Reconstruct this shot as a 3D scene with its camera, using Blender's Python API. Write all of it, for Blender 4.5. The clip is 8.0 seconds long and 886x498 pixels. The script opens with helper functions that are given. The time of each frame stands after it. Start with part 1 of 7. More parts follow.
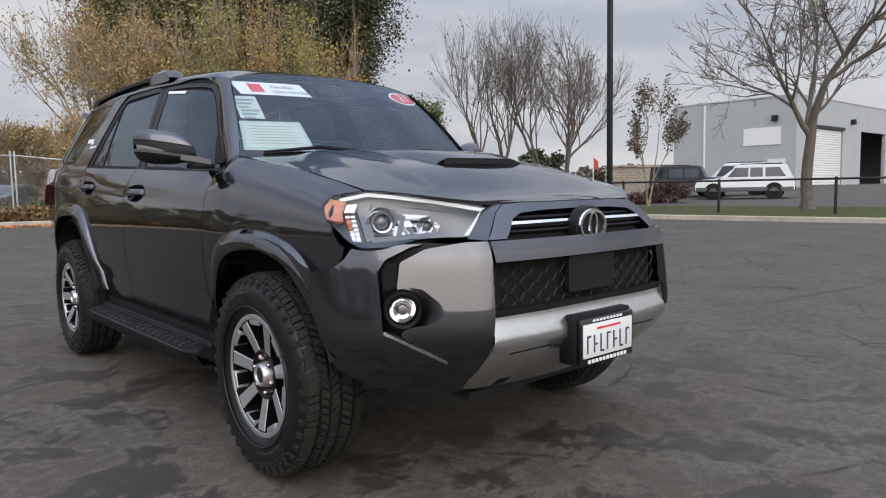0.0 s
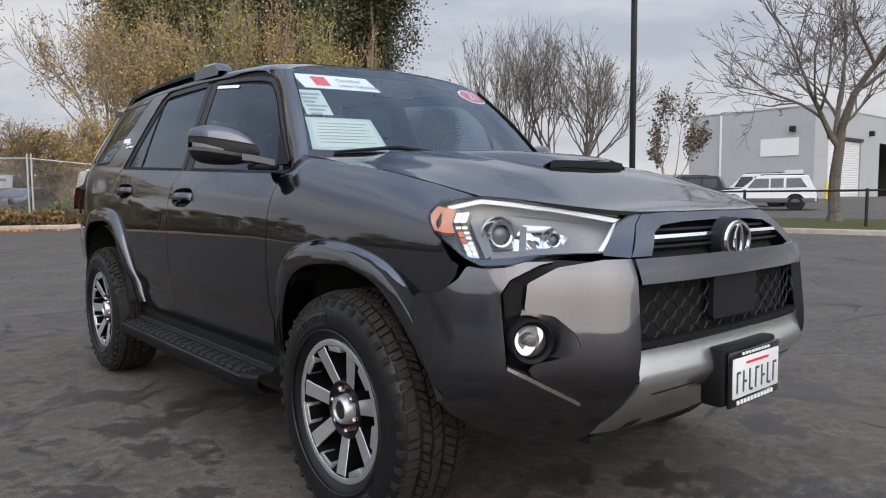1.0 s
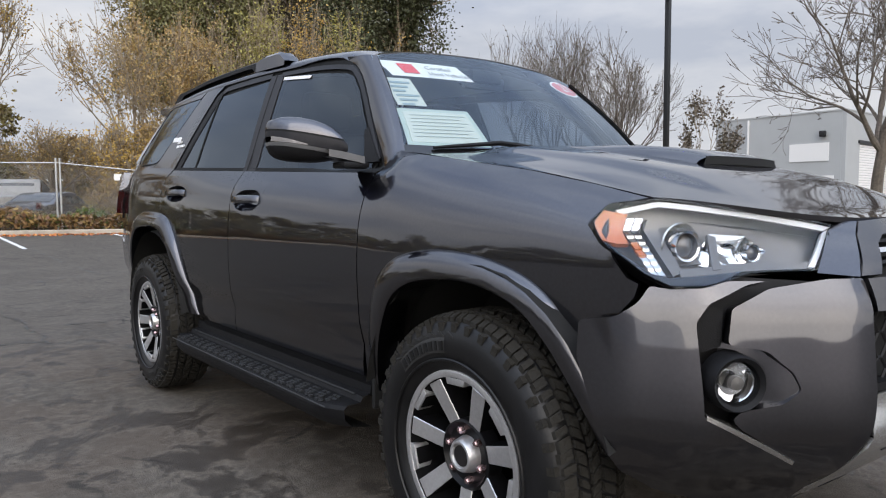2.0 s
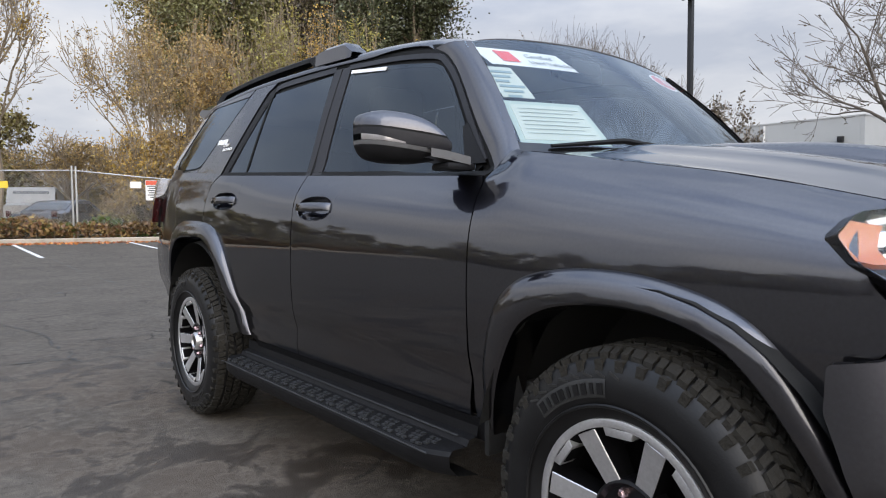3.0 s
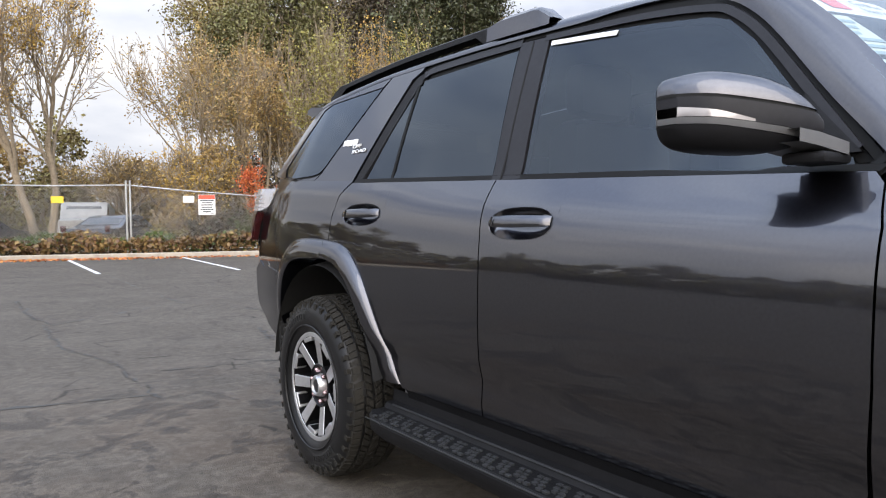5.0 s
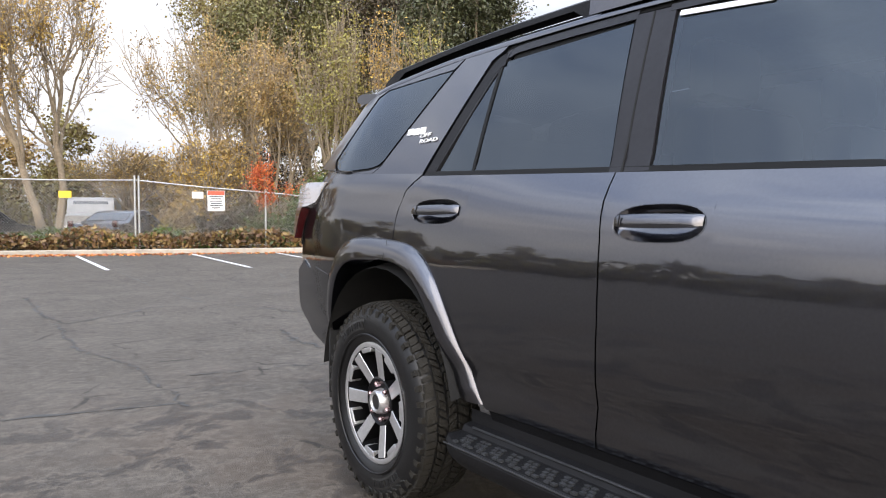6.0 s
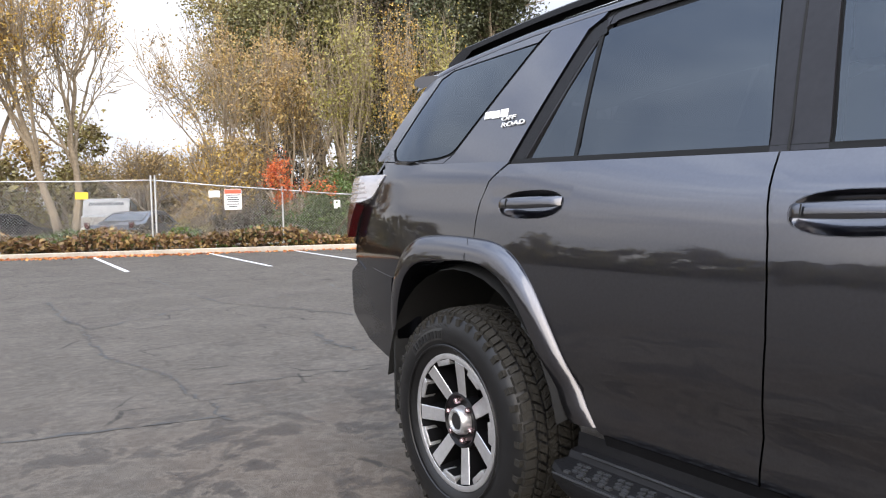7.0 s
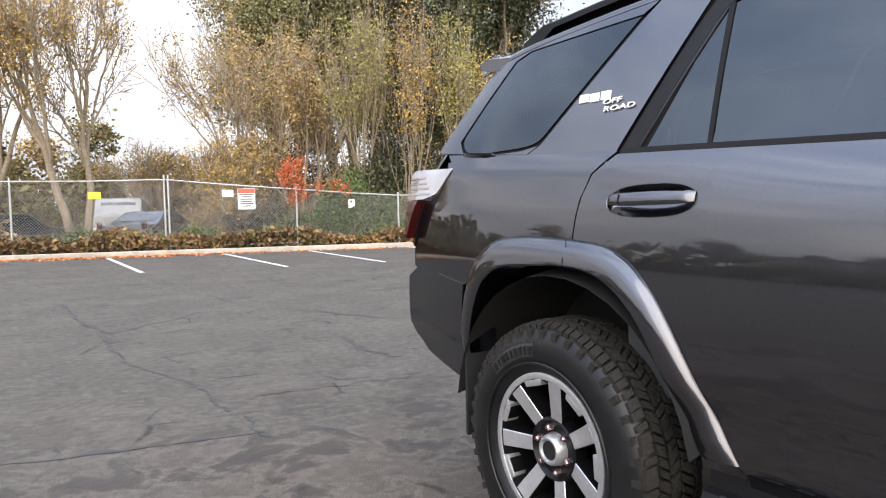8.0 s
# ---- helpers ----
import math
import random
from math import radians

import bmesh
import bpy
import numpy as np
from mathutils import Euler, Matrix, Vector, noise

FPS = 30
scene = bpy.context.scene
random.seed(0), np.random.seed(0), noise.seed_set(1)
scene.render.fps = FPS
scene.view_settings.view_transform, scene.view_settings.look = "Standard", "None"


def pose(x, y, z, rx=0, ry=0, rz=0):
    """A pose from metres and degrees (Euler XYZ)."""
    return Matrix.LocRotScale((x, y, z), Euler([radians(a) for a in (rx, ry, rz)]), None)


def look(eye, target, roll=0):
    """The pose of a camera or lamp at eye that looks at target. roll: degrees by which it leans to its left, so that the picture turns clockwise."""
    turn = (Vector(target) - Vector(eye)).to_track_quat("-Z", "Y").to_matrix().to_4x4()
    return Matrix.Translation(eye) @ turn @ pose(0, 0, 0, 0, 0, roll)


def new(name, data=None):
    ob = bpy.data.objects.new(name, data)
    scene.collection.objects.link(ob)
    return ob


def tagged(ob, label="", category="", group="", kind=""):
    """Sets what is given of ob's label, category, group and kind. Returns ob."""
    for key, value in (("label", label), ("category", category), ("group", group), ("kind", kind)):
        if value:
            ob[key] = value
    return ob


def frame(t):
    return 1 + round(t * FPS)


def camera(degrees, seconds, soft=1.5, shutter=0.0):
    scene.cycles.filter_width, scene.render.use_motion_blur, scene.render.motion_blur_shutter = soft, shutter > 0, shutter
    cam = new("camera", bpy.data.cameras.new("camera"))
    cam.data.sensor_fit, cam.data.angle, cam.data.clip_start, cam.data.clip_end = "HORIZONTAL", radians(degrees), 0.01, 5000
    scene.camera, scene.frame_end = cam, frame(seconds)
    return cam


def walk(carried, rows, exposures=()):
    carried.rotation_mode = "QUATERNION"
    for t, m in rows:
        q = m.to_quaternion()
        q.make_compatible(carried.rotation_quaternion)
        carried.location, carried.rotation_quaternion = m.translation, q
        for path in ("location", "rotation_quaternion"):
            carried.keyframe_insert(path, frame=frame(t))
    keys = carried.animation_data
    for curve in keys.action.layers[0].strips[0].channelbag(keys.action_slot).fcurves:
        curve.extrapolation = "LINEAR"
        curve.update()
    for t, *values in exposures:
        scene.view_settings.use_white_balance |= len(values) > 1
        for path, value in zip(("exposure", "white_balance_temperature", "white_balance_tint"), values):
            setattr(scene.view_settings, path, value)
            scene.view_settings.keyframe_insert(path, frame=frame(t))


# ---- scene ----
cam = camera(65.1, 8.0, soft=1.15)
PATH = [
    (0, (-2.073, -3.815, 1.091), (-0.766, -2.31, 0.917), -1.0),
    (0.5, (-2.07, -3.562, 1.089), (-0.779, -2.043, 0.922), -1.0),
    (1, (-2.083, -3.31, 1.089), (-0.794, -1.789, 0.938), -0.4),
    (1.5, (-2.075, -3.053, 1.083), (-0.805, -1.515, 0.935), -0.8),
    (1.7, (-2.082, -2.951, 1.081), (-0.822, -1.405, 0.938), -0.5),
    (3, (-2.121, -2.315, 1.086), (-0.891, -0.743, 0.972), -0.4),
    (3.5, (-2.142, -2.068, 1.09), (-0.93, -0.48, 0.991), -0.0),
    (4, (-2.145, -1.828, 1.095), (-0.964, -0.216, 1.007), -0.6),
    (4.5, (-2.164, -1.604, 1.092), (-1.001, 0.021, 1.01), -0.8),
    (4.7, (-2.163, -1.516, 1.096), (-1.011, 0.117, 1.019), -0.9),
    (6, (-2.222, -0.962, 1.098), (-1.082, 0.679, 1.019), -0.1),
    (6.5, (-2.243, -0.771, 1.1), (-1.116, 0.879, 1.013), -0.5),
    (7, (-2.251, -0.555, 1.105), (-1.139, 1.105, 1.009), -1.3),
    (7.5, (-2.277, -0.359, 1.11), (-1.177, 1.308, 1.01), -1.7),
    (8, (-2.284, -0.158, 1.108), (-1.191, 1.514, 1.011), -1.4),
]
walk(cam, [(t, look(eye, target, roll)) for t, eye, target, roll in PATH],
     [(0, 0.32, 6720, 10.5), (1.5, 0.44, 6720, 10.5), (3, 0.58, 6700, 10.5), (4.5, 0.82, 6750, 11), (6, 1.12, 6900, 12), (8, 1.20, 6900, 12)])

# ---------- world, sun, exposure ----------
world = bpy.data.worlds.new("sky")
scene.world = world
world.use_nodes = True
_n, _l = world.node_tree.nodes, world.node_tree.links
_n.clear()
_sky = _n.new("ShaderNodeTexSky")
_sky.sky_type, _sky.sun_disc = 'NISHITA', False
_sky.sun_elevation, _sky.sun_rotation, _sky.dust_density = radians(29), radians(210), 4.0
_tc = _n.new("ShaderNodeTexCoord")
_mp = _n.new("ShaderNodeMapping")
_mp.inputs["Scale"].default_value = (1.0, 1.0, 3.2)
_cl = _n.new("ShaderNodeTexNoise")
_cl.inputs["Scale"].default_value, _cl.inputs["Detail"].default_value, _cl.inputs["Roughness"].default_value = 2.6, 6.0, 0.55
_rp = _n.new("ShaderNodeValToRGB")
_rp.color_ramp.elements[0].position, _rp.color_ramp.elements[0].color = 0.34, (5.4, 5.9, 7.0, 1)
_rp.color_ramp.elements[1].position, _rp.color_ramp.elements[1].color = 0.64, (9.0, 9.15, 9.5, 1)
_mx = _n.new("ShaderNodeMix")
_mx.data_type = 'RGBA'
_mx.inputs["Factor"].default_value = 0.9
_bg = _n.new("ShaderNodeBackground")
_bg.inputs["Strength"].default_value = 0.070
_wo = _n.new("ShaderNodeOutputWorld")
_l.new(_tc.outputs["Generated"], _mp.inputs["Vector"])
_l.new(_mp.outputs["Vector"], _cl.inputs["Vector"])
_l.new(_cl.outputs["Fac"], _rp.inputs["Fac"])
_l.new(_sky.outputs["Color"], _mx.inputs["A"])
_l.new(_rp.outputs["Color"], _mx.inputs["B"])
_sep = _n.new("ShaderNodeSeparateXYZ")
_el = _n.new("ShaderNodeMapRange")
for _k, _v in (("From Min", 0.22), ("From Max", 0.75), ("To Min", 0.0), ("To Max", 1.0)):
    _el.inputs[_k].default_value = _v
_hue = _n.new("ShaderNodeMix")
_hue.data_type = 'RGBA'
_hue.inputs["A"].default_value, _hue.inputs["B"].default_value = (1.0, 1.0, 1.0, 1), (1.27, 1.46, 1.75, 1)
_mul = _n.new("ShaderNodeVectorMath")
_mul.operation = 'MULTIPLY'
_l.new(_tc.outputs["Generated"], _sep.inputs[0])
_l.new(_sep.outputs["Z"], _el.inputs["Value"])
_l.new(_mx.outputs["Result"], _mul.inputs[0])
_l.new(_el.outputs["Result"], _hue.inputs["Factor"])
_l.new(_hue.outputs["Result"], _mul.inputs[1])
_dot = _n.new("ShaderNodeVectorMath")
_dot.operation = 'DOT_PRODUCT'
_dot.inputs[1].default_value = (-0.437, -0.758, 0.483)
_veil = _n.new("ShaderNodeMapRange")
_veil.interpolation_type = 'SMOOTHSTEP'
for _k, _v in (("From Min", -0.35), ("From Max", 0.9), ("To Min", 1.0), ("To Max", 1.7)):
    _veil.inputs[_k].default_value = _v
_sun = _n.new("ShaderNodeVectorMath")
_sun.operation = 'SCALE'
_l.new(_tc.outputs["Generated"], _dot.inputs[0])
_l.new(_dot.outputs["Value"], _veil.inputs["Value"])
_l.new(_mul.outputs["Vector"], _sun.inputs[0])
_l.new(_veil.outputs["Result"], _sun.inputs["Scale"])
_l.new(_sun.outputs["Vector"], _bg.inputs["Color"])
_l.new(_bg.outputs["Background"], _wo.inputs["Surface"])

sun = new("sun", bpy.data.lights.new("sun", 'SUN'))
sun.data.energy, sun.data.angle, sun.data.color = 1.25, radians(75), (1.0, 0.92, 0.81)
sun.matrix_world = look((-19, -33, 21), (0, 0, 0))


# ---------- materials ----------
def material(name, colour, rough=0.6, metal=0.0, vary=0.0, scale=8.0, bump=0.0, bump_scale=60.0, coat=0.0, tint=None, spec=0.5, island=0.0, obrand=0.0):
    """A painted or natural surface: a base colour varied at two scales, with fine relief."""
    m = bpy.data.materials.new(name)
    m.use_nodes = True
    n, l = m.node_tree.nodes, m.node_tree.links
    b = n["Principled BSDF"]
    b.inputs["Base Color"].default_value = (*colour, 1)
    b.inputs["Roughness"].default_value, b.inputs["Metallic"].default_value = rough, metal
    b.inputs["Coat Weight"].default_value, b.inputs["Coat Roughness"].default_value = coat, 0.03
    b.inputs["Specular IOR Level"].default_value = spec
    tc = n.new("ShaderNodeTexCoord")
    if vary > 0:
        a = n.new("ShaderNodeTexNoise")
        a.inputs["Scale"].default_value, a.inputs["Detail"].default_value = scale, 8.0
        c = n.new("ShaderNodeTexNoise")
        c.inputs["Scale"].default_value, c.inputs["Detail"].default_value = scale * 0.13, 3.0
        add = n.new("ShaderNodeMath")
        add.operation = 'ADD'
        r = n.new("ShaderNodeMapRange")
        r.inputs["From Min"].default_value, r.inputs["From Max"].default_value = 0.65, 1.35
        mix = n.new("ShaderNodeMix")
        mix.data_type = 'RGBA'
        lo = tint if tint else tuple(v * (1 - vary) for v in colour)
        mix.inputs["A"].default_value = (*lo, 1)
        mix.inputs["B"].default_value = (*(min(1, v * (1 + vary)) for v in colour), 1)
        l.new(tc.outputs["Object"], a.inputs["Vector"])
        l.new(tc.outputs["Object"], c.inputs["Vector"])
        l.new(a.outputs["Fac"], add.inputs[0])
        l.new(c.outputs["Fac"], add.inputs[1])
        l.new(add.outputs[0], r.inputs["Value"])
        l.new(r.outputs["Result"], mix.inputs["Factor"])
        out = mix.outputs["Result"]
        if island > 0 or obrand > 0:
            hs = n.new("ShaderNodeHueSaturation")
            mr = n.new("ShaderNodeMapRange")
            k = island or obrand
            mr.inputs["To Min"].default_value, mr.inputs["To Max"].default_value = 1 - k, 1 + k
            src = n.new("ShaderNodeNewGeometry").outputs["Random Per Island"] if island else n.new("ShaderNodeObjectInfo").outputs["Random"]
            l.new(src, mr.inputs["Value"])
            l.new(mr.outputs["Result"], hs.inputs["Value"])
            mh = n.new("ShaderNodeMapRange")
            mh.inputs["To Min"].default_value, mh.inputs["To Max"].default_value = 0.5 - k * 0.05, 0.5 + k * 0.05
            l.new(src, mh.inputs["Value"])
            l.new(mh.outputs["Result"], hs.inputs["Hue"])
            l.new(out, hs.inputs["Color"])
            out = hs.outputs["Color"]
        l.new(out, b.inputs["Base Color"])
    if bump > 0:
        g = n.new("ShaderNodeTexNoise")
        g.inputs["Scale"].default_value, g.inputs["Detail"].default_value = bump_scale, 6.0
        bp = n.new("ShaderNodeBump")
        bp.inputs["Strength"].default_value, bp.inputs["Distance"].default_value = bump, 0.01
        l.new(tc.outputs["Object"], g.inputs["Vector"])
        l.new(g.outputs["Fac"], bp.inputs["Height"])
        l.new(bp.outputs["Normal"], b.inputs["Normal"])
    return m


def leaf_material(name, colour, vary, k):
    m = material(name, colour, 0.55, 0, vary, 3.0, island=k)
    b = m.node_tree.nodes["Principled BSDF"]
    b.inputs["Subsurface Weight"].default_value = 0.0
    return m


def glass(name, tint, ior=1.5, gloss=1.0):
    """A pane: clear or tinted see-through, with a mirror-like face whose gloss follows Fresnel."""
    m = bpy.data.materials.new(name)
    m.use_nodes = True
    n, l = m.node_tree.nodes, m.node_tree.links
    n.clear()
    t, g, f, p, ma, mix, o = (n.new("ShaderNode" + k) for k in ("BsdfTransparent", "BsdfGlossy", "LayerWeight", "Math", "Math", "MixShader", "OutputMaterial"))
    t.inputs["Color"].default_value = (*tint, 1)
    g.inputs["Roughness"].default_value = 0.01
    # blue in the gloss colour stands in for a bluer mirrored sky
    g.inputs["Color"].default_value = (gloss * 0.80, gloss * 0.90, gloss, 1)
    f.inputs["Blend"].default_value = 0.5
    f0 = ((ior - 1) / (ior + 1))**2
    p.operation, ma.operation = 'POWER', 'MULTIPLY_ADD'
    p.inputs[1].default_value, ma.inputs[1].default_value, ma.inputs[2].default_value = 5.0, 1 - f0, f0
    l.new(f.outputs["Facing"], p.inputs[0])
    l.new(p.outputs[0], ma.inputs[0])
    l.new(ma.outputs[0], mix.inputs[0])
    l.new(t.outputs[0], mix.inputs[1])
    l.new(g.outputs[0], mix.inputs[2])
    l.new(mix.outputs[0], o.inputs[0])
    return m


M_PAINT = material("grey_metallic_paint", (0.058, 0.0575, 0.068), 0.28, 1.0, 0.10, 900.0, coat=1.0, bump=0.0)
M_PAINT.node_tree.nodes["Principled BSDF"].inputs["Coat IOR"].default_value = 1.80
M_PAINT.node_tree.nodes["Principled BSDF"].inputs["Specular Tint"].default_value = (0.25, 0.25, 0.28, 1)  # flakes lie under the lacquer
M_SATIN = material("satin_dark_trim", (0.018, 0.018, 0.021), 0.42, 0, 0.2, 60, spec=0.22)
M_GREYTRIM = material("grey_trim_plastic", (0.11, 0.11, 0.112), 0.42, 0.2, 0.08, 80)
M_FORM = material("form_paper", (0.40, 0.48, 0.45), 0.5, 0, 0.05, 30)
M_NUT = material("dark_wheel_nut", (0.42, 0.30, 0.31), 0.2, 0.9)
M_BLACKPLASTIC = material("black_plastic", (0.008, 0.008, 0.009), 0.55, 0, 0.25, 40, 0.15, 400, spec=0.2)
M_GLOSSBLACK = material("gloss_black", (0.008, 0.008, 0.009), 0.08, 0, coat=0.5)
M_GRILLE = material("grille_plastic", (0.010, 0.010, 0.011), 0.6, spec=0.25)
M_SEAL = material("rubber_seal", (0.008, 0.008, 0.008), 0.6, spec=0.15)
M_GAP = material("shut_gap", (0.006, 0.006, 0.006), 0.9)
M_SILVER = material("silver_bumper_paint", (0.56, 0.56, 0.55), 0.27, 0.92, 0.06, 300, coat=0.3)
M_CHROME = material("chrome", (0.85, 0.85, 0.86), 0.07, 1.0)
M_MACHINED = material("machined_alloy", (0.56, 0.56, 0.57), 0.34, 0.75, 0.12, 120)
M_RIMDARK = material("rim_dark", (0.004, 0.004, 0.0045), 0.7, 0, spec=0.06)
M_HUB = material("hub_black", (0.006, 0.006, 0.007), 0.3, 0, spec=0.2)
M_TYRE = material("tyre_rubber", (0.007, 0.007, 0.0075), 0.40, 0, 0.5, 14, 0.06, 200, spec=0.35)
M_TREAD = material("tread_rubber", (0.015, 0.0145, 0.0135), 0.8, 0, 0.6, 30, 0.5, 120, tint=(0.026, 0.0235, 0.019), spec=0.15)
M_TYREMARK = material("tyre_mark_and_sheen", (0.020, 0.020, 0.0195), 0.5, 0, 0.4, 40)
M_LINER = material("wheel_liner", (0.006, 0.006, 0.006), 0.85, 0, 0.4, 30)
M_LENS = glass("clear_lens", (0.93, 0.94, 0.95), 1.45)
M_WIND = glass("windscreen_glass", (0.84, 0.88, 0.87), 1.85)
M_TINT = glass("privacy_glass", (0.012, 0.013, 0.015), 1.78)
M_TINTF = glass("front_door_glass", (0.15, 0.18, 0.225), 1.72)
M_REFL = material("lamp_reflector", (0.72, 0.71, 0.67), 0.16, 0.9)
M_GRIP = material("pale_grip_plastic", (0.035, 0.037, 0.04), 0.35)
M_LAMPGREY = material("lamp_housing", (0.17, 0.16, 0.15), 0.3, 0.5)
M_AMBER = material("amber_reflector", (0.48, 0.12, 0.02), 0.25, 0, coat=1.0)
M_DRL = material("light_guide", (0.80, 0.81, 0.82), 0.2, 0, coat=1.0)
M_RED = material("tail_lens_red", (0.05, 0.003, 0.004), 0.12, 0, coat=1.0)
M_TAILCLEAR = material("tail_lens_clear", (0.45, 0.43, 0.43), 0.16, 0.6, coat=1.0)
M_LENSRIB = material("tail_lens_rib", (0.30, 0.27, 0.27), 0.2, 0.2, coat=1.0)
M_WHITE = material("sticker_white", (0.80, 0.80, 0.80), 0.5)
M_PAPER = material("window_form_paper", (0.52, 0.555, 0.51), 0.6, 0, 0.04, 30)
M_PAPERLINE = material("window_form_print", (0.34, 0.40, 0.38), 0.6)
M_GREENLABEL = material("label_green", (0.22, 0.30, 0.33), 0.6)
M_STICKRED = material("sticker_red", (0.72, 0.03, 0.035), 0.45)
M_TEXTGREY = material("print_grey", (0.30, 0.30, 0.31), 0.6)
M_PLATE = material("plate_white", (0.72, 0.72, 0.70), 0.4, 0, 0.05, 20)
M_INK = material("plate_ink", (0.05, 0.06, 0.10), 0.5)
M_INTERIOR = material("cabin_trim", (0.055, 0.056, 0.060), 0.7, 0, 0.2, 20)
M_SEAT = material("seat_fabric", (0.022, 0.022, 0.024), 0.8, 0, 0.3, 60)
M_HEADLINER = material("headliner", (0.30, 0.30, 0.29), 0.9, 0, 0.1, 60)


# ---------- mesh helpers ----------
def smooth_curve(xs, ys):
    """A smooth curve through a few control values."""
    xs, ys = np.array(xs, float), np.array(ys, float)
    d = np.diff(ys) / np.diff(xs)
    m = np.zeros_like(ys)
    m[1:-1] = np.where(d[:-1] * d[1:] > 0, 2 * d[:-1] * d[1:] / (d[:-1] + d[1:] + 1e-12), 0)
    m[0], m[-1] = d[0], d[-1]

    def value(x):
        x = min(max(x, xs[0]), xs[-1])
        i = min(max(int(np.searchsorted(xs, x)) - 1, 0), len(xs) - 2)
        h = xs[i + 1] - xs[i]
        t = (x - xs[i]) / h
        return float((2 * t**3 - 3 * t**2 + 1) * ys[i] + (t**3 - 2 * t**2 + t) * h * m[i] + (3 * t**2 - 2 * t**3) * ys[i + 1] + (t**3 - t**2) * h * m[i + 1])
    return value


def ramp(v, a, b):
    t = min(1.0, max(0.0, (v - a) / (b - a)))
    return t * t * (3 - 2 * t)


def mark_sharp(bm, degrees=38):
    for f in bm.faces:
        f.smooth = True
    for e in bm.edges:
        if len(e.link_faces) == 2:
            e.smooth = e.calc_face_angle(0) < radians(degrees)
        else:
            e.smooth = False


def part(name, bm, mat, parent=None, label="", sharp=38):
    """Links a bmesh as one mesh object under a thing or a part."""
    bm.normal_update()
    if sharp:
        mark_sharp(bm, sharp)
    me = bpy.data.meshes.new(name)
    bm.to_mesh(me)
    bm.free()
    me.materials.append(mat)
    ob = new(name, me)
    if parent:
        ob.parent = parent
    if label:
        ob["label"] = label
    return ob


def thing(name, label, category, group="", kind=""):
    return tagged(new(name), label, category, group, kind)


def add_box(bm, x0, x1, y0, y1, z0, z1, bevel=0.0, m=None):
    r = bmesh.ops.create_cube(bm, size=1.0, matrix=Matrix.Translation(((x0 + x1) / 2, (y0 + y1) / 2, (z0 + z1) / 2)) @ Matrix.Diagonal((x1 - x0, y1 - y0, z1 - z0, 1)))
    vs = r["verts"]
    if bevel:
        es = list({e for v in vs for e in v.link_edges})
        rb = bmesh.ops.bevel(bm, geom=es, offset=bevel, segments=2, affect='EDGES', profile=0.5)
        vs = list({v for v in rb["verts"]} | {v for v in vs if v.is_valid})
    if m is not None:
        bmesh.ops.transform(bm, matrix=m, verts=vs)
    return vs


def box(x0, x1, y0, y1, z0, z1, bevel=0.0):
    bm = bmesh.new()
    add_box(bm, x0, x1, y0, y1, z0, z1, bevel)
    return bm


def add_tube(bm, pts, radii, sides=8, cap=True):
    """A tapered tube along points."""
    pts = [Vector(p) for p in pts]
    rings = []
    for i, p in enumerate(pts):
        d = (pts[min(i + 1, len(pts) - 1)] - pts[max(i - 1, 0)]).normalized()
        up = Vector((0, 0, 1)) if abs(d.z) < 0.9 else Vector((1, 0, 0))
        a = d.cross(up).normalized()
        b = d.cross(a)
        r = radii[i] if hasattr(radii, "__len__") else radii
        rings.append([bm.verts.new(p + (a * math.cos(2 * math.pi * k / sides) + b * math.sin(2 * math.pi * k / sides)) * r) for k in range(sides)])
    for q, s in zip(rings, rings[1:]):
        for k in range(sides):
            bm.faces.new((q[k], q[(k + 1) % sides], s[(k + 1) % sides], s[k]))
    if cap:
        bm.faces.new(rings[0][::-1])
        bm.faces.new(rings[-1])


def lathe(profile, steps=48, axis_x=True):
    """A surface turned round the x axis from (along, radius) pairs."""
    bm = bmesh.new()
    rings = []
    for k in range(steps):
        a = 2 * math.pi * k / steps
        rings.append([bm.verts.new((p, r * math.cos(a), r * math.sin(a))) for p, r in profile])
    for k in range(steps):
        q, s = rings[k], rings[(k + 1) % steps]
        for i in range(len(profile) - 1):
            bm.faces.new((q[i], q[i + 1], s[i + 1], s[i]))
    return bm


def round_poly(pts, r=0.02, n=4, keep=()):
    """Rounds the corners of an outline."""
    out = []
    for i, p in enumerate(pts):
        a, b = Vector(pts[i - 1]), Vector(pts[(i + 1) % len(pts)])
        p = Vector(p)
        da, db = a - p, b - p
        q = min(r, da.length * 0.45, db.length * 0.45)
        if i in keep or q < 1e-4:
            out.append((p.x, p.y))
            continue
        s, e = p + da.normalized() * q, p + db.normalized() * q
        for k in range(n + 1):
            t = k / n
            v = s * (1 - t)**2 + p * 2 * t * (1 - t) + e * t * t
            out.append((v.x, v.y))
    return out


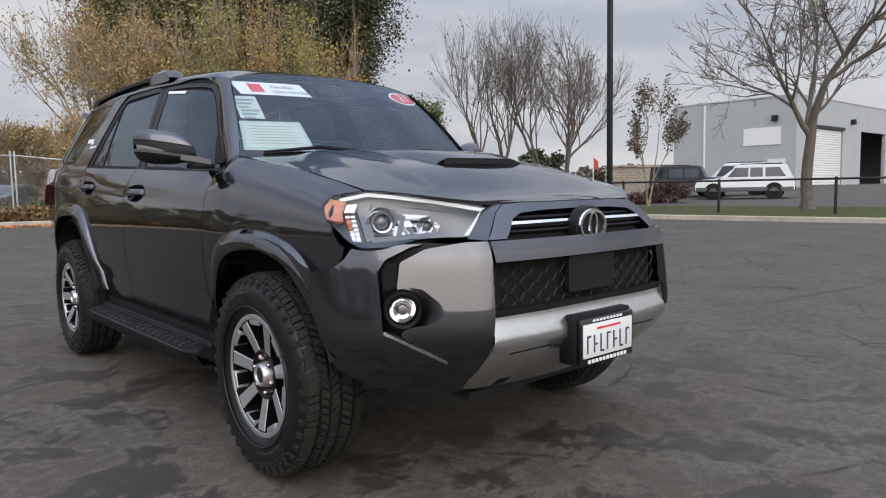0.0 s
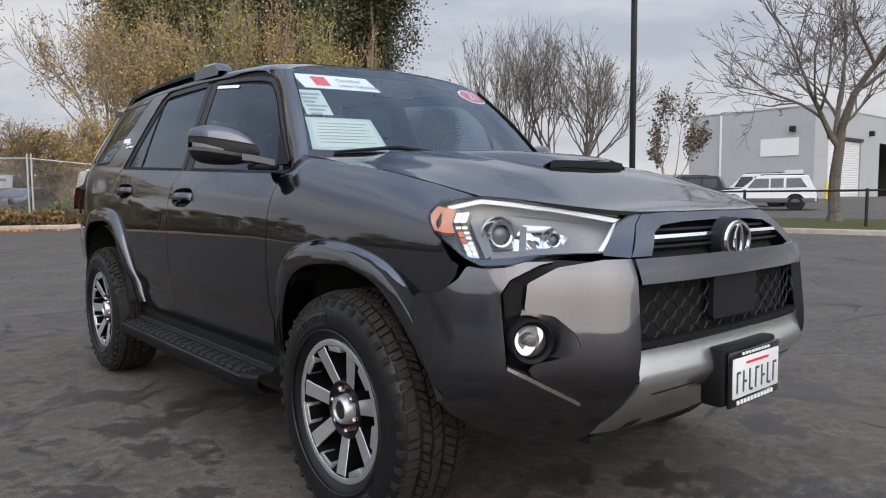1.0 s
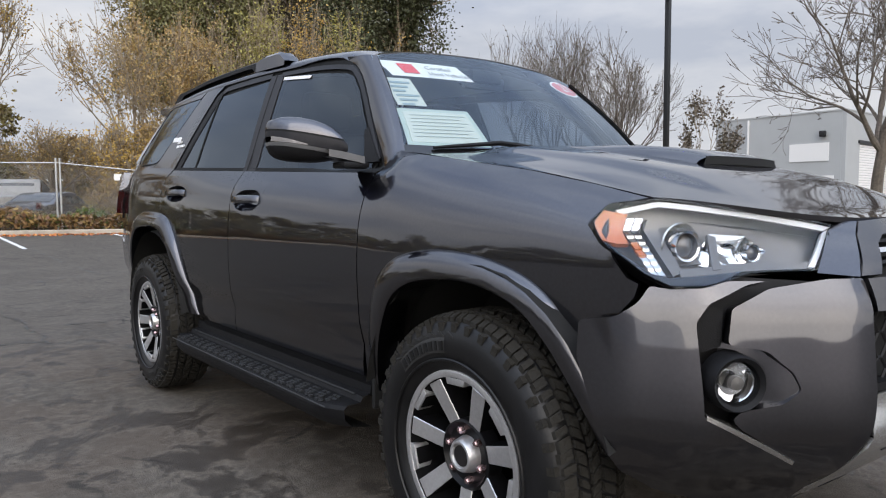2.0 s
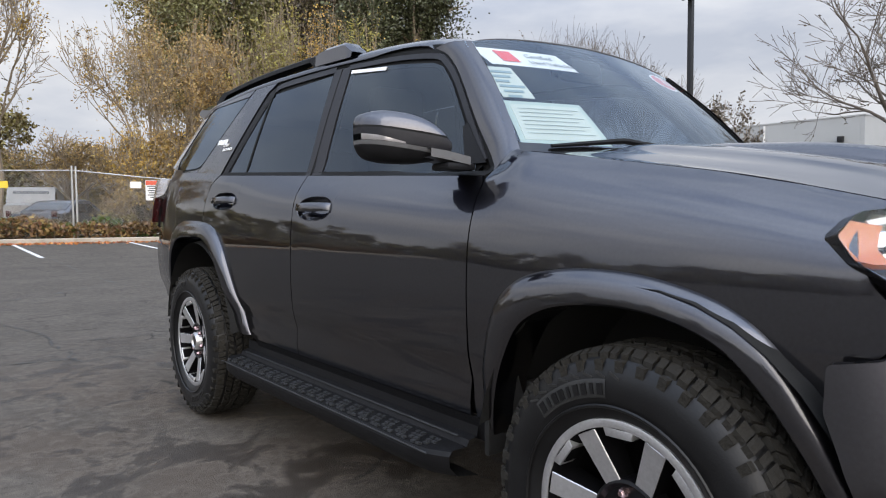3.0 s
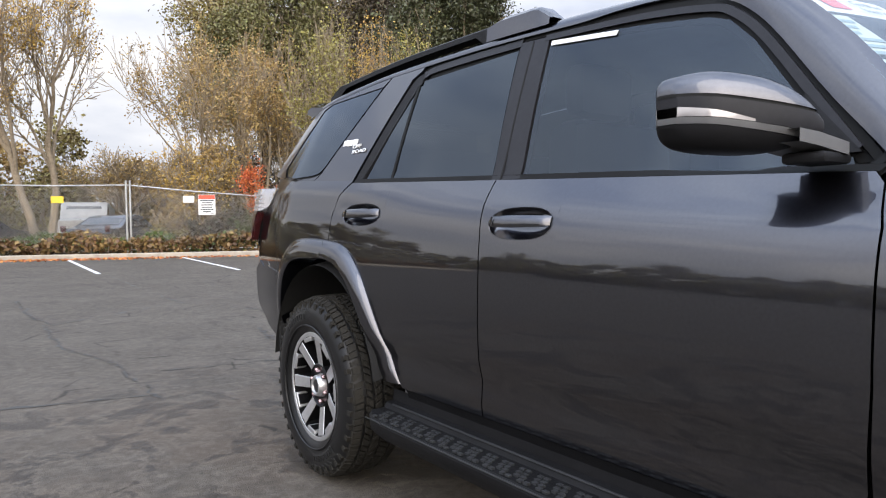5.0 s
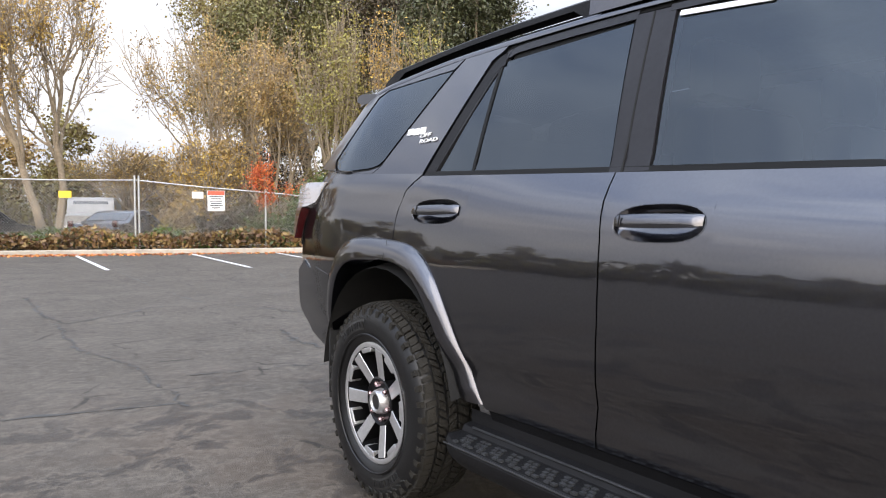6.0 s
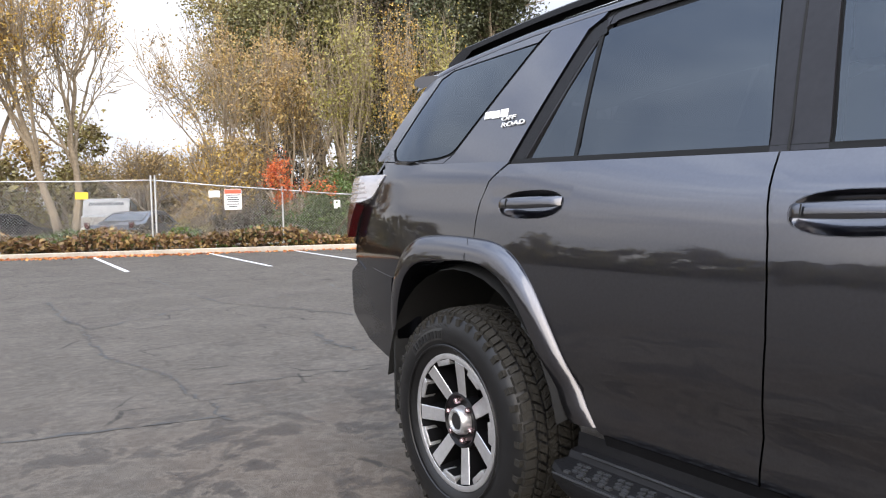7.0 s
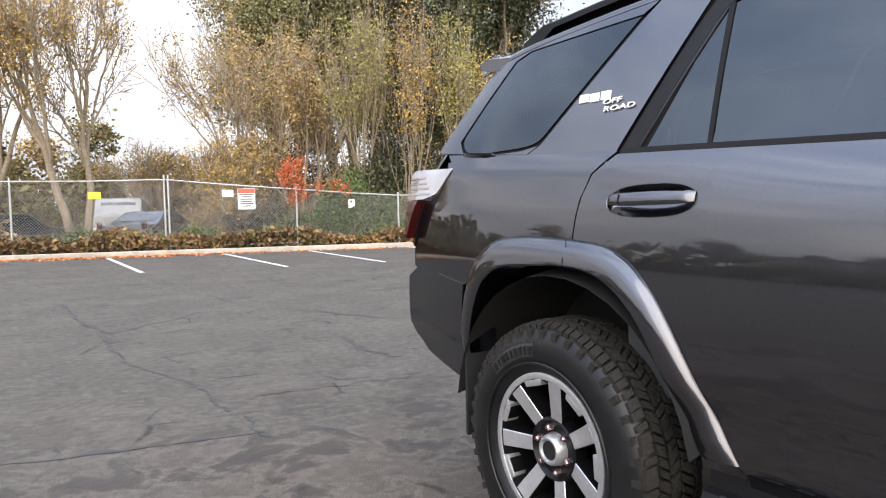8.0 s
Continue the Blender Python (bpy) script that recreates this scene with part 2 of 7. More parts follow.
def sheet(outline, place, step=0.05, thick=0.006, flip=False, holes=()):
    """A panel: an outline in two coordinates, cut into a fine grid, laid on a curved surface and given thickness."""
    bm = bmesh.new()
    f = bm.faces.new([bm.verts.new((u, v, 0)) for u, v in outline])
    us, vs = [p[0] for p in outline], [p[1] for p in outline]
    for axis, lo, hi in ((0, min(us), max(us)), (1, min(vs), max(vs))):
        n = int((hi - lo) / step)
        for k in range(1, n + 1):
            c = lo + (hi - lo) * k / (n + 1)
            co, no = [0, 0, 0], [0, 0, 0]
            co[axis], no[axis] = c, 1
            bmesh.ops.bisect_plane(bm, geom=bm.verts[:] + bm.edges[:] + bm.faces[:], dist=1e-5, plane_co=co, plane_no=no)
    for hole in holes:
        mid = sum((Vector((*p, 0)) for p in hole), Vector()) / len(hole)
        reach = max((Vector((*p, 0)) - mid).length for p in hole) + 0.01
        for a, b in zip(hole, hole[1:] + hole[:1]):
            near = [q for q in bm.faces if any((v.co - mid).length < reach for v in q.verts)]
            geom = list({v for q in near for v in q.verts}) + list({k for q in near for k in q.edges}) + near
            bmesh.ops.bisect_plane(bm, geom=geom, dist=1e-6, plane_co=(*a, 0), plane_no=(b[1] - a[1], a[0] - b[0], 0))
        side = [(Vector((*a, 0)), Vector((b[1] - a[1], a[0] - b[0], 0))) for a, b in zip(hole, hole[1:] + hole[:1])]
        sign = 1 if all(n.dot(mid - a) < 0 for a, n in side) else -1
        gone = [q for q in bm.faces if all(sign * n.dot(q.calc_center_median() - a) < 0 for a, n in side)]
        bmesh.ops.delete(bm, geom=gone, context='FACES')
    for v in bm.verts:
        v.co = Vector(place(v.co.x, v.co.y))
    bm.normal_update()
    c = sum((g.normal * g.calc_area() for g in bm.faces), Vector())
    mid = sum((v.co for v in bm.verts), Vector()) / len(bm.verts)
    if c.dot(Vector((mid.x, mid.y, max(mid.z - 0.7, 0)))) < 0:
        bmesh.ops.reverse_faces(bm, faces=bm.faces[:])
    if thick:
        turn_in(bm, thick)
    return bm


def turn_in(bm, thick):
    """Folds a panel's rim inwards by its thickness."""
    bm.normal_update()
    rim = [e for e in bm.edges if len(e.link_faces) == 1]
    nrm = {}
    for e in rim:
        for v in e.verts:
            n = sum((f.normal * f.calc_area() for f in v.link_faces), Vector())
            nrm[v] = n.normalized() if n.length > 1e-12 else e.link_faces[0].normal
    low = {v: bm.verts.new(v.co - n * thick) for v, n in nrm.items()}
    for e in rim:
        f = e.link_faces[0]
        a, b = next((l.vert, l.link_loop_next.vert) for l in f.loops if l.edge == e)
        bm.faces.new((b, a, low[a], low[b]))


def loft(rows, thick=0.0, close=False, up=False):
    """A skin over rows of points."""
    bm = bmesh.new()
    g = [[bm.verts.new(p) for p in r] for r in rows]
    for a, b in zip(g, g[1:]):
        for k in range(len(a) - (0 if close else 1)):
            bm.faces.new((a[k], a[(k + 1) % len(a)], b[(k + 1) % len(b)], b[k]))
    bm.normal_update()
    if up and sum(f.normal.z for f in bm.faces) < 0:
        bmesh.ops.reverse_faces(bm, faces=bm.faces[:])
    if thick:
        turn_in(bm, thick)
    return bm


def mirror_x(bm):
    for v in bm.verts:
        v.co.x = -v.co.x
    bmesh.ops.reverse_faces(bm, faces=bm.faces[:])
    return bm


def text_part(name, words, size, depth, mat, parent, m, label=""):
    c = bpy.data.curves.new(name, 'FONT')
    c.body, c.size, c.extrude, c.align_x, c.align_y = words, size, depth, 'CENTER', 'CENTER'
    tmp = new(name, c)
    me = bpy.data.meshes.new_from_object(tmp.evaluated_get(bpy.context.evaluated_depsgraph_get()))
    bpy.data.objects.remove(tmp)
    me.materials.append(mat)
    me.transform(m)
    ob = new(name, me)
    ob.parent = parent
    if label:
        ob["label"] = label
    return ob


# ---------- ground ----------
def ground_z(x, y):
    return 0.018 * min(9.3, max(0.0, y + 0.38 * x - 12.0)) * (1 - ramp(x, 12, 20)) + 0.02 * min(40.0, max(0.0, x - 21.5))


def asphalt():
    m = material("asphalt", (0.055, 0.054, 0.052), 0.85, 0, 0.3, 30, 0.55, 150, spec=0.32)
    n, l = m.node_tree.nodes, m.node_tree.links
    b = n["Principled BSDF"]
    tc = n.new("ShaderNodeTexCoord")

    def noisy(scale, detail, rough=0.5, dist=0.0):
        k = n.new("ShaderNodeTexNoise")
        k.inputs["Scale"].default_value, k.inputs["Detail"].default_value = scale, detail
        k.inputs["Roughness"].default_value, k.inputs["Distortion"].default_value = rough, dist
        l.new(tc.outputs["Object"], k.inputs["Vector"])
        return k.outputs["Fac"]

    def span(v, a, c, lo=0.0, hi=1.0):
        k = n.new("ShaderNodeMapRange")
        k.interpolation_type = 'SMOOTHSTEP'
        for key, val in (("From Min", a), ("From Max", c), ("To Min", lo), ("To Max", hi)):
            k.inputs[key].default_value = val
        l.new(v, k.inputs["Value"])
        return k.outputs["Result"]

    def blend(fac, a, c):
        k = n.new("ShaderNodeMix")
        k.data_type = 'RGBA'
        l.new(fac, k.inputs["Factor"])
        for key, val in (("A", a), ("B", c)):
            if isinstance(val, tuple):
                k.inputs[key].default_value = (*val, 1)
            else:
                l.new(val, k.inputs[key])
        return k.outputs["Result"]

    def times(a, c):
        k = n.new("ShaderNodeMath")
        k.operation = 'MULTIPLY'
        l.new(a, k.inputs[0])
        if isinstance(c, float):
            k.inputs[1].default_value = c
        else:
            l.new(c, k.inputs[1])
        return k.outputs[0]
    grain = span(noisy(260, 5, 0.6), 0.35, 0.65)
    col = blend(grain, (0.051, 0.044, 0.036), (0.109, 0.093, 0.076))
    pale = span(noisy(0.9, 9, 0.68), 0.42, 0.62)
    col = blend(times(pale, 0.45), col, (0.139, 0.121, 0.101))
    mid = span(noisy(5.5, 10, 0.75), 0.44, 0.60)
    col = blend(times(mid, 0.45), col, (0.047, 0.042, 0.037))
    mott = span(noisy(17, 10, 0.8), 0.46, 0.62)
    col = blend(times(mott, 0.6), col, (0.177, 0.153, 0.126))
    fleck = n.new("ShaderNodeTexVoronoi")
    fleck.inputs["Scale"].default_value = 95
    l.new(tc.outputs["Object"], fleck.inputs["Vector"])
    col = blend(times(span(fleck.outputs["Distance"], 0.10, 0.34, 1.0, 0.0), 0.5), col, (0.219, 0.193, 0.164))
    spot = span(noisy(34, 10, 0.8), 0.52, 0.64)
    col = blend(times(spot, 0.9), col, (0.032, 0.029, 0.026))
    sep = n.new("ShaderNodeSeparateXYZ")
    l.new(tc.outputs["Object"], sep.inputs[0])
    near = times(span(sep.outputs["Y"], 2.4, 5.0, 1.0, 0.0), times(span(sep.outputs["X"], -6.0, -4.0), span(sep.outputs["X"], 1.2, 3.2, 1.0, 0.0)))
    col = blend(times(times(near, span(noisy(1.3, 6), 0.40, 0.60)), 0.5), col, (0.094, 0.072, 0.055))
    # fine broken cracks
    warp = n.new("ShaderNodeTexNoise")
    warp.inputs["Scale"].default_value, warp.inputs["Detail"].default_value = 3.0, 6.0
    l.new(tc.outputs["Object"], warp.inputs["Vector"])
    wm = n.new("ShaderNodeMix")
    wm.data_type = 'RGBA'
    wm.inputs["Factor"].default_value = 0.12
    l.new(tc.outputs["Object"], wm.inputs["A"])
    l.new(warp.outputs["Color"], wm.inputs["B"])
    cell = n.new("ShaderNodeTexVoronoi")
    cell.feature = 'DISTANCE_TO_EDGE'
    cell.inputs["Scale"].default_value = 1.1
    l.new(wm.outputs["Result"], cell.inputs["Vector"])
    line = times(span(cell.outputs["Distance"], 0.004, 0.016, 1.0, 0.0), span(noisy(1.7, 5, 0.6), 0.50, 0.60))
    col = blend(times(line, 0.8), col, (0.027, 0.025, 0.022))
    # damp stains beside the parked car
    damp = noisy(2.1, 14, 0.71, 0.25)
    wet = times(span(damp, 0.508, 0.560), near)
    rim = times(times(span(damp, 0.475, 0.505), span(damp, 0.505, 0.520, 1.0, 0.0)), near)
    col = blend(times(rim, 0.25), col, (0.226, 0.193, 0.158))
    far_wet = times(span(noisy(1.2, 10, 0.66, 0.2), 0.60, 0.65), 0.7)
    col = blend(times(wet, 0.66), col, (0.026, 0.020, 0.016))
    col = blend(times(times(span(noisy(46, 6, 0.7, 0.4), 0.60, 0.66), span(noisy(0.8, 3), 0.42, 0.60)), 0.85), col, (0.023, 0.019, 0.015))
    col = blend(times(far_wet, 0.7), col, (0.042, 0.037, 0.034))
    l.new(col, b.inputs["Base Color"])
    l.new(span(wet, 0.0, 1.0, 0.88, 0.55), b.inputs["Roughness"])
    return m


M_ASPHALT = asphalt()
M_CRACK = material("crack_filler", (0.052, 0.049, 0.045), 0.7, 0, 0.3, 20)
M_CONCRETE = material("kerb_concrete", (0.42, 0.37, 0.30), 0.85, 0, 0.25, 6, 0.3, 90)
M_LINE = material("line_paint", (0.72, 0.72, 0.70), 0.7, 0, 0.25, 14)
M_GRASS = material("grass", (0.055, 0.070, 0.024), 0.95, 0, 0.4, 4, 0.5, 60, tint=(0.075, 0.058, 0.030), spec=0.1)
M_SOIL = material("soil", (0.13, 0.10, 0.07), 0.95, 0, 0.35, 5, 0.5, 40)
M_WIRE = material("fence_wire", (0.40, 0.39, 0.37), 0.6, 0.2)
M_GALV = material("galvanised_steel", (0.46, 0.46, 0.45), 0.45, 0.7, 0.15, 20)
M_BARK = material("bark", (0.135, 0.113, 0.094), 0.9, 0, 0.4, 12, 0.6, 50)
M_BARKPALE = material("pale_bark", (0.27, 0.215, 0.150), 0.9, 0, 0.35, 12, 0.5, 50)
M_TWIG = material("twig_bark", (0.17, 0.135, 0.105), 0.9)
M_LEAF_YELLOW = leaf_material("autumn_leaves", (0.46, 0.295, 0.075), 0.3, 0.25)
M_LEAF_TAN = leaf_material("dry_tan_leaves", (0.40, 0.27, 0.105), 0.3, 0.25)
M_LEAF_BROWN = leaf_material("dry_brown_leaves", (0.13, 0.105, 0.08), 0.4, 0.35)
M_LEAF_LIME = leaf_material("yellow_green_leaves", (0.30, 0.26, 0.07), 0.3, 0.28)
M_LEAF_OLIVE = leaf_material("olive_leaves", (0.225, 0.180, 0.065), 0.4, 0.38)
M_LEAF_DARK = leaf_material("eucalyptus_leaves", (0.050, 0.060, 0.027), 0.4, 0.45)
M_LEAF_EUC = leaf_material("grey_green_leaves", (0.150, 0.140, 0.055), 0.4, 0.45)
M_LEAF_EUCDARK = leaf_material("dark_olive_leaves", (0.068, 0.072, 0.032), 0.4, 0.5)
M_LEAF_RUSTY = leaf_material("dry_rust_leaves", (0.075, 0.056, 0.034), 0.4, 0.45)
M_LEAF_MAROON = leaf_material("maroon_leaves", (0.095, 0.050, 0.042), 0.4, 0.4)
M_LEAF_IVY = leaf_material("ivy_leaves", (0.20, 0.115, 0.045), 0.5, 0.5)
M_LEAF_BERRY = leaf_material("berries", (0.52, 0.12, 0.035), 0.3, 0.3)
M_LEAF_GREEN = leaf_material("shrub_leaves", (0.085, 0.12, 0.03), 0.4, 0.4)
M_LEAF_FALLEN = leaf_material("fallen_leaves", (0.50, 0.17, 0.05), 0.4, 0.4)
M_WALLGREY = material("warehouse_render", (0.39, 0.40, 0.40), 0.8, 0, 0.06, 0.6, 0.1, 20)
M_DARKIN = material("bay_shade_black", (0.02, 0.018, 0.016), 0.9)
M_BLACKSTEEL = material("black_steel", (0.015, 0.015, 0.016), 0.5, 0.3)
M_BLOCK = material("block_wall", (0.34, 0.29, 0.23), 0.9, 0, 0.2, 3, 0.3, 40)
M_CLADDING = material("grey_cladding", (0.10, 0.10, 0.10), 0.6)
M_WHITECAR = material("white_car_paint", (0.75, 0.75, 0.74), 0.3, 0, coat=0.8)
# a darker, slightly uneven white than the parked cars have
M_TRUCKWHITE = material("greyish_white_truck_paint", (0.42, 0.41, 0.39), 0.5, 0, 0.2, 3)
M_BLACKCAR = material("black_car_paint", (0.012, 0.012, 0.014), 0.4, 0, coat=0.3)
M_BLUECAR = material("blue_car_paint", (0.07, 0.085, 0.115), 0.3, 0.4, coat=0.8)
M_CARGLASS = material("far_car_glass", (0.02, 0.025, 0.03), 0.06, 0, coat=0.5)
M_SIGNWHITE = material("sign_white", (0.75, 0.74, 0.72), 0.5)
M_SIGNRED = material("sign_red", (0.65, 0.10, 0.05), 0.5)
M_SIGNYELLOW = material("sign_yellow", (0.80, 0.55, 0.04), 0.5)
M_SIGNINK = material("sign_ink", (0.05, 0.05, 0.05), 0.6)


def build_ground():
    xs = [-900, -300, -120, -60, -30, -15] + [v * 2.0 for v in range(-6, 36)] + [80, 100, 140, 300, 900]
    ys = [-900, -300, -120, -60, -30, -15] + [v * 2.0 for v in range(-6, 22)] + [50, 60, 80, 120, 300, 900]
    bm = loft([[(x, y, ground_z(x, y)) for y in ys] for x in xs])
    for f in bm.faces:
        if f.normal.z < 0:
            f.normal_flip()
    g = part("ground", bm, M_ASPHALT)
    tagged(g, "dark grey asphalt car park with damp patches and pale wear", "ground", kind="structure")
    return g


build_ground()

# the north kerb and fence follow one straight line: y = 21.3 - 0.38 x
KN = Vector((1, -0.38)).normalized()
KP = Vector((0.38, 1)).normalized()


def north(s, off):
    """A place along the north kerb: s metres along it, off metres behind it."""
    p = Vector((0, 21.3)) + KN * s + KP * off
    return p.x, p.y


def strip(name, s0, s1, o0, o1, z0, z1, mat, where, label, category, base=None, kind="structure", n=30):
    rows = []
    for k in range(n + 1):
        s = s0 + (s1 - s0) * k / n
        (xa, ya), (xb, yb) = where(s, o0), where(s, o1)
        ga, gb = ground_z(xa, ya), ground_z(xb, yb)
        rows.append([(xa, ya, ga + z0), (xa, ya, ga + z1 - 0.02), (xa + (xb - xa) * 0.1, ya + (yb - ya) * 0.1, ga + z1), (xb, yb, gb + z1), (xb, yb, gb + z0)])
    ob = part(name, loft(rows), mat)
    return tagged(ob, label, category, kind=kind)


def east(s, off):
    """A place along the east kerb, which runs nearly along y."""
    d = Vector((-0.12, 0.993))
    p = Vector((17.9, 3.84)) + d * s + Vector((0.993, 0.12)) * off
    return p.x, p.y


strip("kerb_north", -60, 17.6, 0.0, 0.16, -0.1, 0.14, M_CONCRETE, north, "pale concrete kerb along the chain-link fence", "kerb")
strip("planting_bed", -60, 17.6, 0.165, 9.0, -0.1, 0.12, M_SOIL, north, "bare brown soil bed behind the kerb", "ground", n=20)
strip("kerb_east", -60, 60, 0.0, 0.16, -0.1, 0.14, M_CONCRETE, east, "pale concrete kerb beside the grass strip", "kerb")
strip("grass_strip", -60, 60, 0.165, 7.2, -0.1, 0.13, M_GRASS, east, "mown green grass strip behind the kerb", "grass", n=40)


def flat_strip(name, pts, width, mat, lift=0.004):
    """A painted or poured line that lies on the ground."""
    bm = bmesh.new()
    prev = None
    for i, p in enumerate(pts):
        a, b = Vector(pts[max(i - 1, 0)]), Vector(pts[min(i + 1, len(pts) - 1)])
        d = (b - a).normalized()
        nrm = Vector((-d.y, d.x)) * (width[i] if hasattr(width, "__len__") else width) / 2
        q = [bm.verts.new((v.x, v.y, ground_z(v.x, v.y) + lift)) for v in (Vector(p) + nrm, Vector(p) - nrm)]
        if prev:
            bm.faces.new((prev[0], prev[1], q[1], q[0]))
        prev = q
    for f in bm.faces:
        f.normal_update()
        if f.normal.z < 0:
            f.normal_flip()
    return part(name, bm, mat, sharp=0)


def jagged(a, b, n, amp, seed):
    r = random.Random(seed)
    a, b = Vector(a), Vector(b)
    d = b - a
    nr = Vector((-d.y, d.x)).normalized()
    off, out = 0.0, []
    for k in range(n + 1):
        off = off * 0.7 + r.uniform(-amp, amp)
        out.append(tuple(a + d * k / n + nr * (off if 0 < k < n else 0)))
    return out


for a, b in (((0.36, 15.4), (0.40, 20.8)), ((3.15, 14.4), (3.3, 19.8)), ((5.3, 13.9), (5.55, 19.0)), ((-2.4, 16.3), (-2.5, 21.8)), ((8.1, 13.0), (8.4, 17.9))):
    tagged(flat_strip("parking_line", [Vector(a).lerp(Vector(b), k / 8) for k in range(9)], 0.10, M_LINE), "worn white painted parking bay line on asphalt", "road marking", "parking bay lines", "structure")

for i, (a, b, w) in enumerate((((0.48, 14.9), (0.4, 8.9), 0.05), ((0.4, 8.9), (1.42, 6.3), 0.04), ((-1.48, 10.7), (-1.44, 8.4), 0.07), ((-1.44, 8.4), (-1.33, 7.5), 0.05), ((-1.33, 7.5), (0.4, 8.9), 0.05), ((-1.44, 7.6), (-1.39, 5.6), 0.04), ((-1.39, 5.6), (-1.13, 4.5), 0.03), ((-1.13, 4.5), (-1.13, 3.25), 0.03),
                               ((-4.5, 4.2), (-1.12, 3.35), 0.035), ((-0.93, 4.14), (0.08, 3.95), 0.03), ((0.44, 5.8), (0.28, 5.04), 0.06), ((0.28, 5.04), (0.4, 4.6), 0.05), ((0.4, 8.9), (5.8, 9.6), 0.04), ((2.4, 9.3), (3.2, 12.8), 0.05),
                               ((6, 2.5), (14, 3.4), 0.05), ((8.5, -1.6), (11.5, 3), 0.05), ((4.2, -1.0), (8.5, -1.6), 0.04), ((10, 4), (16, 9), 0.05), ((5, -3), (9, -4.5), 0.04))):
    n = 30
    r = random.Random(i)
    tagged(flat_strip("crack", jagged(a, b, n, 0.03, i), [w * 1.25 * max(0.03, r.gauss(0.38, 0.34)) for _ in range(n + 1)], M_CRACK, 0.003), "dark filled crack in the asphalt", "crack", "asphalt cracks", "structure")


# ---------- trees ----------
def grow(bm, p, d, length, r, depth, rng, tips, spread=0.5, up=0.15, sides=6, kids=(2, 3), shrink=0.72, leafy=1, thin=0.0):
    """One limb and all that branches off it; keeps the outer twigs' points in tips."""
    n = 4 if depth > 1 else 3
    pts, rad = [p.copy()], [r]
    q, dd = p.copy(), d.copy()
    for k in range(n):
        dd = (dd + Vector((rng.gauss(0, .12), rng.gauss(0, .12), rng.gauss(0, .08) + up * 0.2))).normalized()
        q = q + dd * length / n
        pts.append(q.copy())
        rad.append(max(thin, r * (1 - 0.42 * (k + 1) / n)))
    add_tube(bm, pts, rad, sides if r > 0.03 else (4 if r > 0.012 else 3), cap=False)
    if depth <= leafy:
        tips.extend(pts[1:])
    if depth == 0:
        return
    for _ in range(rng.randint(*kids)):
        t = rng.uniform(0.45, 1.0)
        i = min(int(t * n), n - 1)
        base = pts[i].lerp(pts[i + 1], t * n - i)
        side = Vector((rng.gauss(0, 1), rng.gauss(0, 1), rng.gauss(0, 0.5))).normalized()
        nd = (dd + side * spread * rng.uniform(0.7, 1.4) + Vector((0, 0, up))).normalized()
        grow(bm, base, nd, length * shrink * rng.uniform(0.75, 1.15), rad[i] * 0.62, depth - 1, rng, tips, spread, up, sides, kids, shrink, leafy, thin)
    grow(bm, q, (dd + Vector((rng.gauss(0, .2), rng.gauss(0, .2), up))).normalized(), length * shrink, rad[-1], depth - 1, rng, tips, spread, up, sides, kids, shrink, leafy, thin)


def leaves(points, size, rng, jitter=0.25, droop=0.0, long=1.6):
    """Small leaf blades round the given points, in one mesh."""
    vs, fs = [], []
    for p in points:
        c = Vector(p) + Vector((rng.gauss(0, jitter), rng.gauss(0, jitter), rng.gauss(0, jitter) - droop * abs(rng.gauss(0, 1))))
        a = Vector((rng.gauss(0, 1), rng.gauss(0, 1), rng.gauss(0, 0.8) - droop)).normalized()
        b = a.cross(Vector((rng.gauss(0, 1), rng.gauss(0, 1), rng.gauss(0, 1)))).normalized()
        s = size * rng.uniform(0.6, 1.4)
        i = len(vs)
        vs += [c - a * s * long / 2, c + b * s / 2, c + a * s * long / 2, c - b * s / 2]
        fs.append((i, i + 1, i + 2, i + 3))
    me = bpy.data.meshes.new("crown")
    me.from_pydata([tuple(v) for v in vs], [], fs)
    return me


def crown_part(name, me, mat, parent):
    me.materials.append(mat)
    ob = new(name, me)
    ob.parent = parent
    return ob


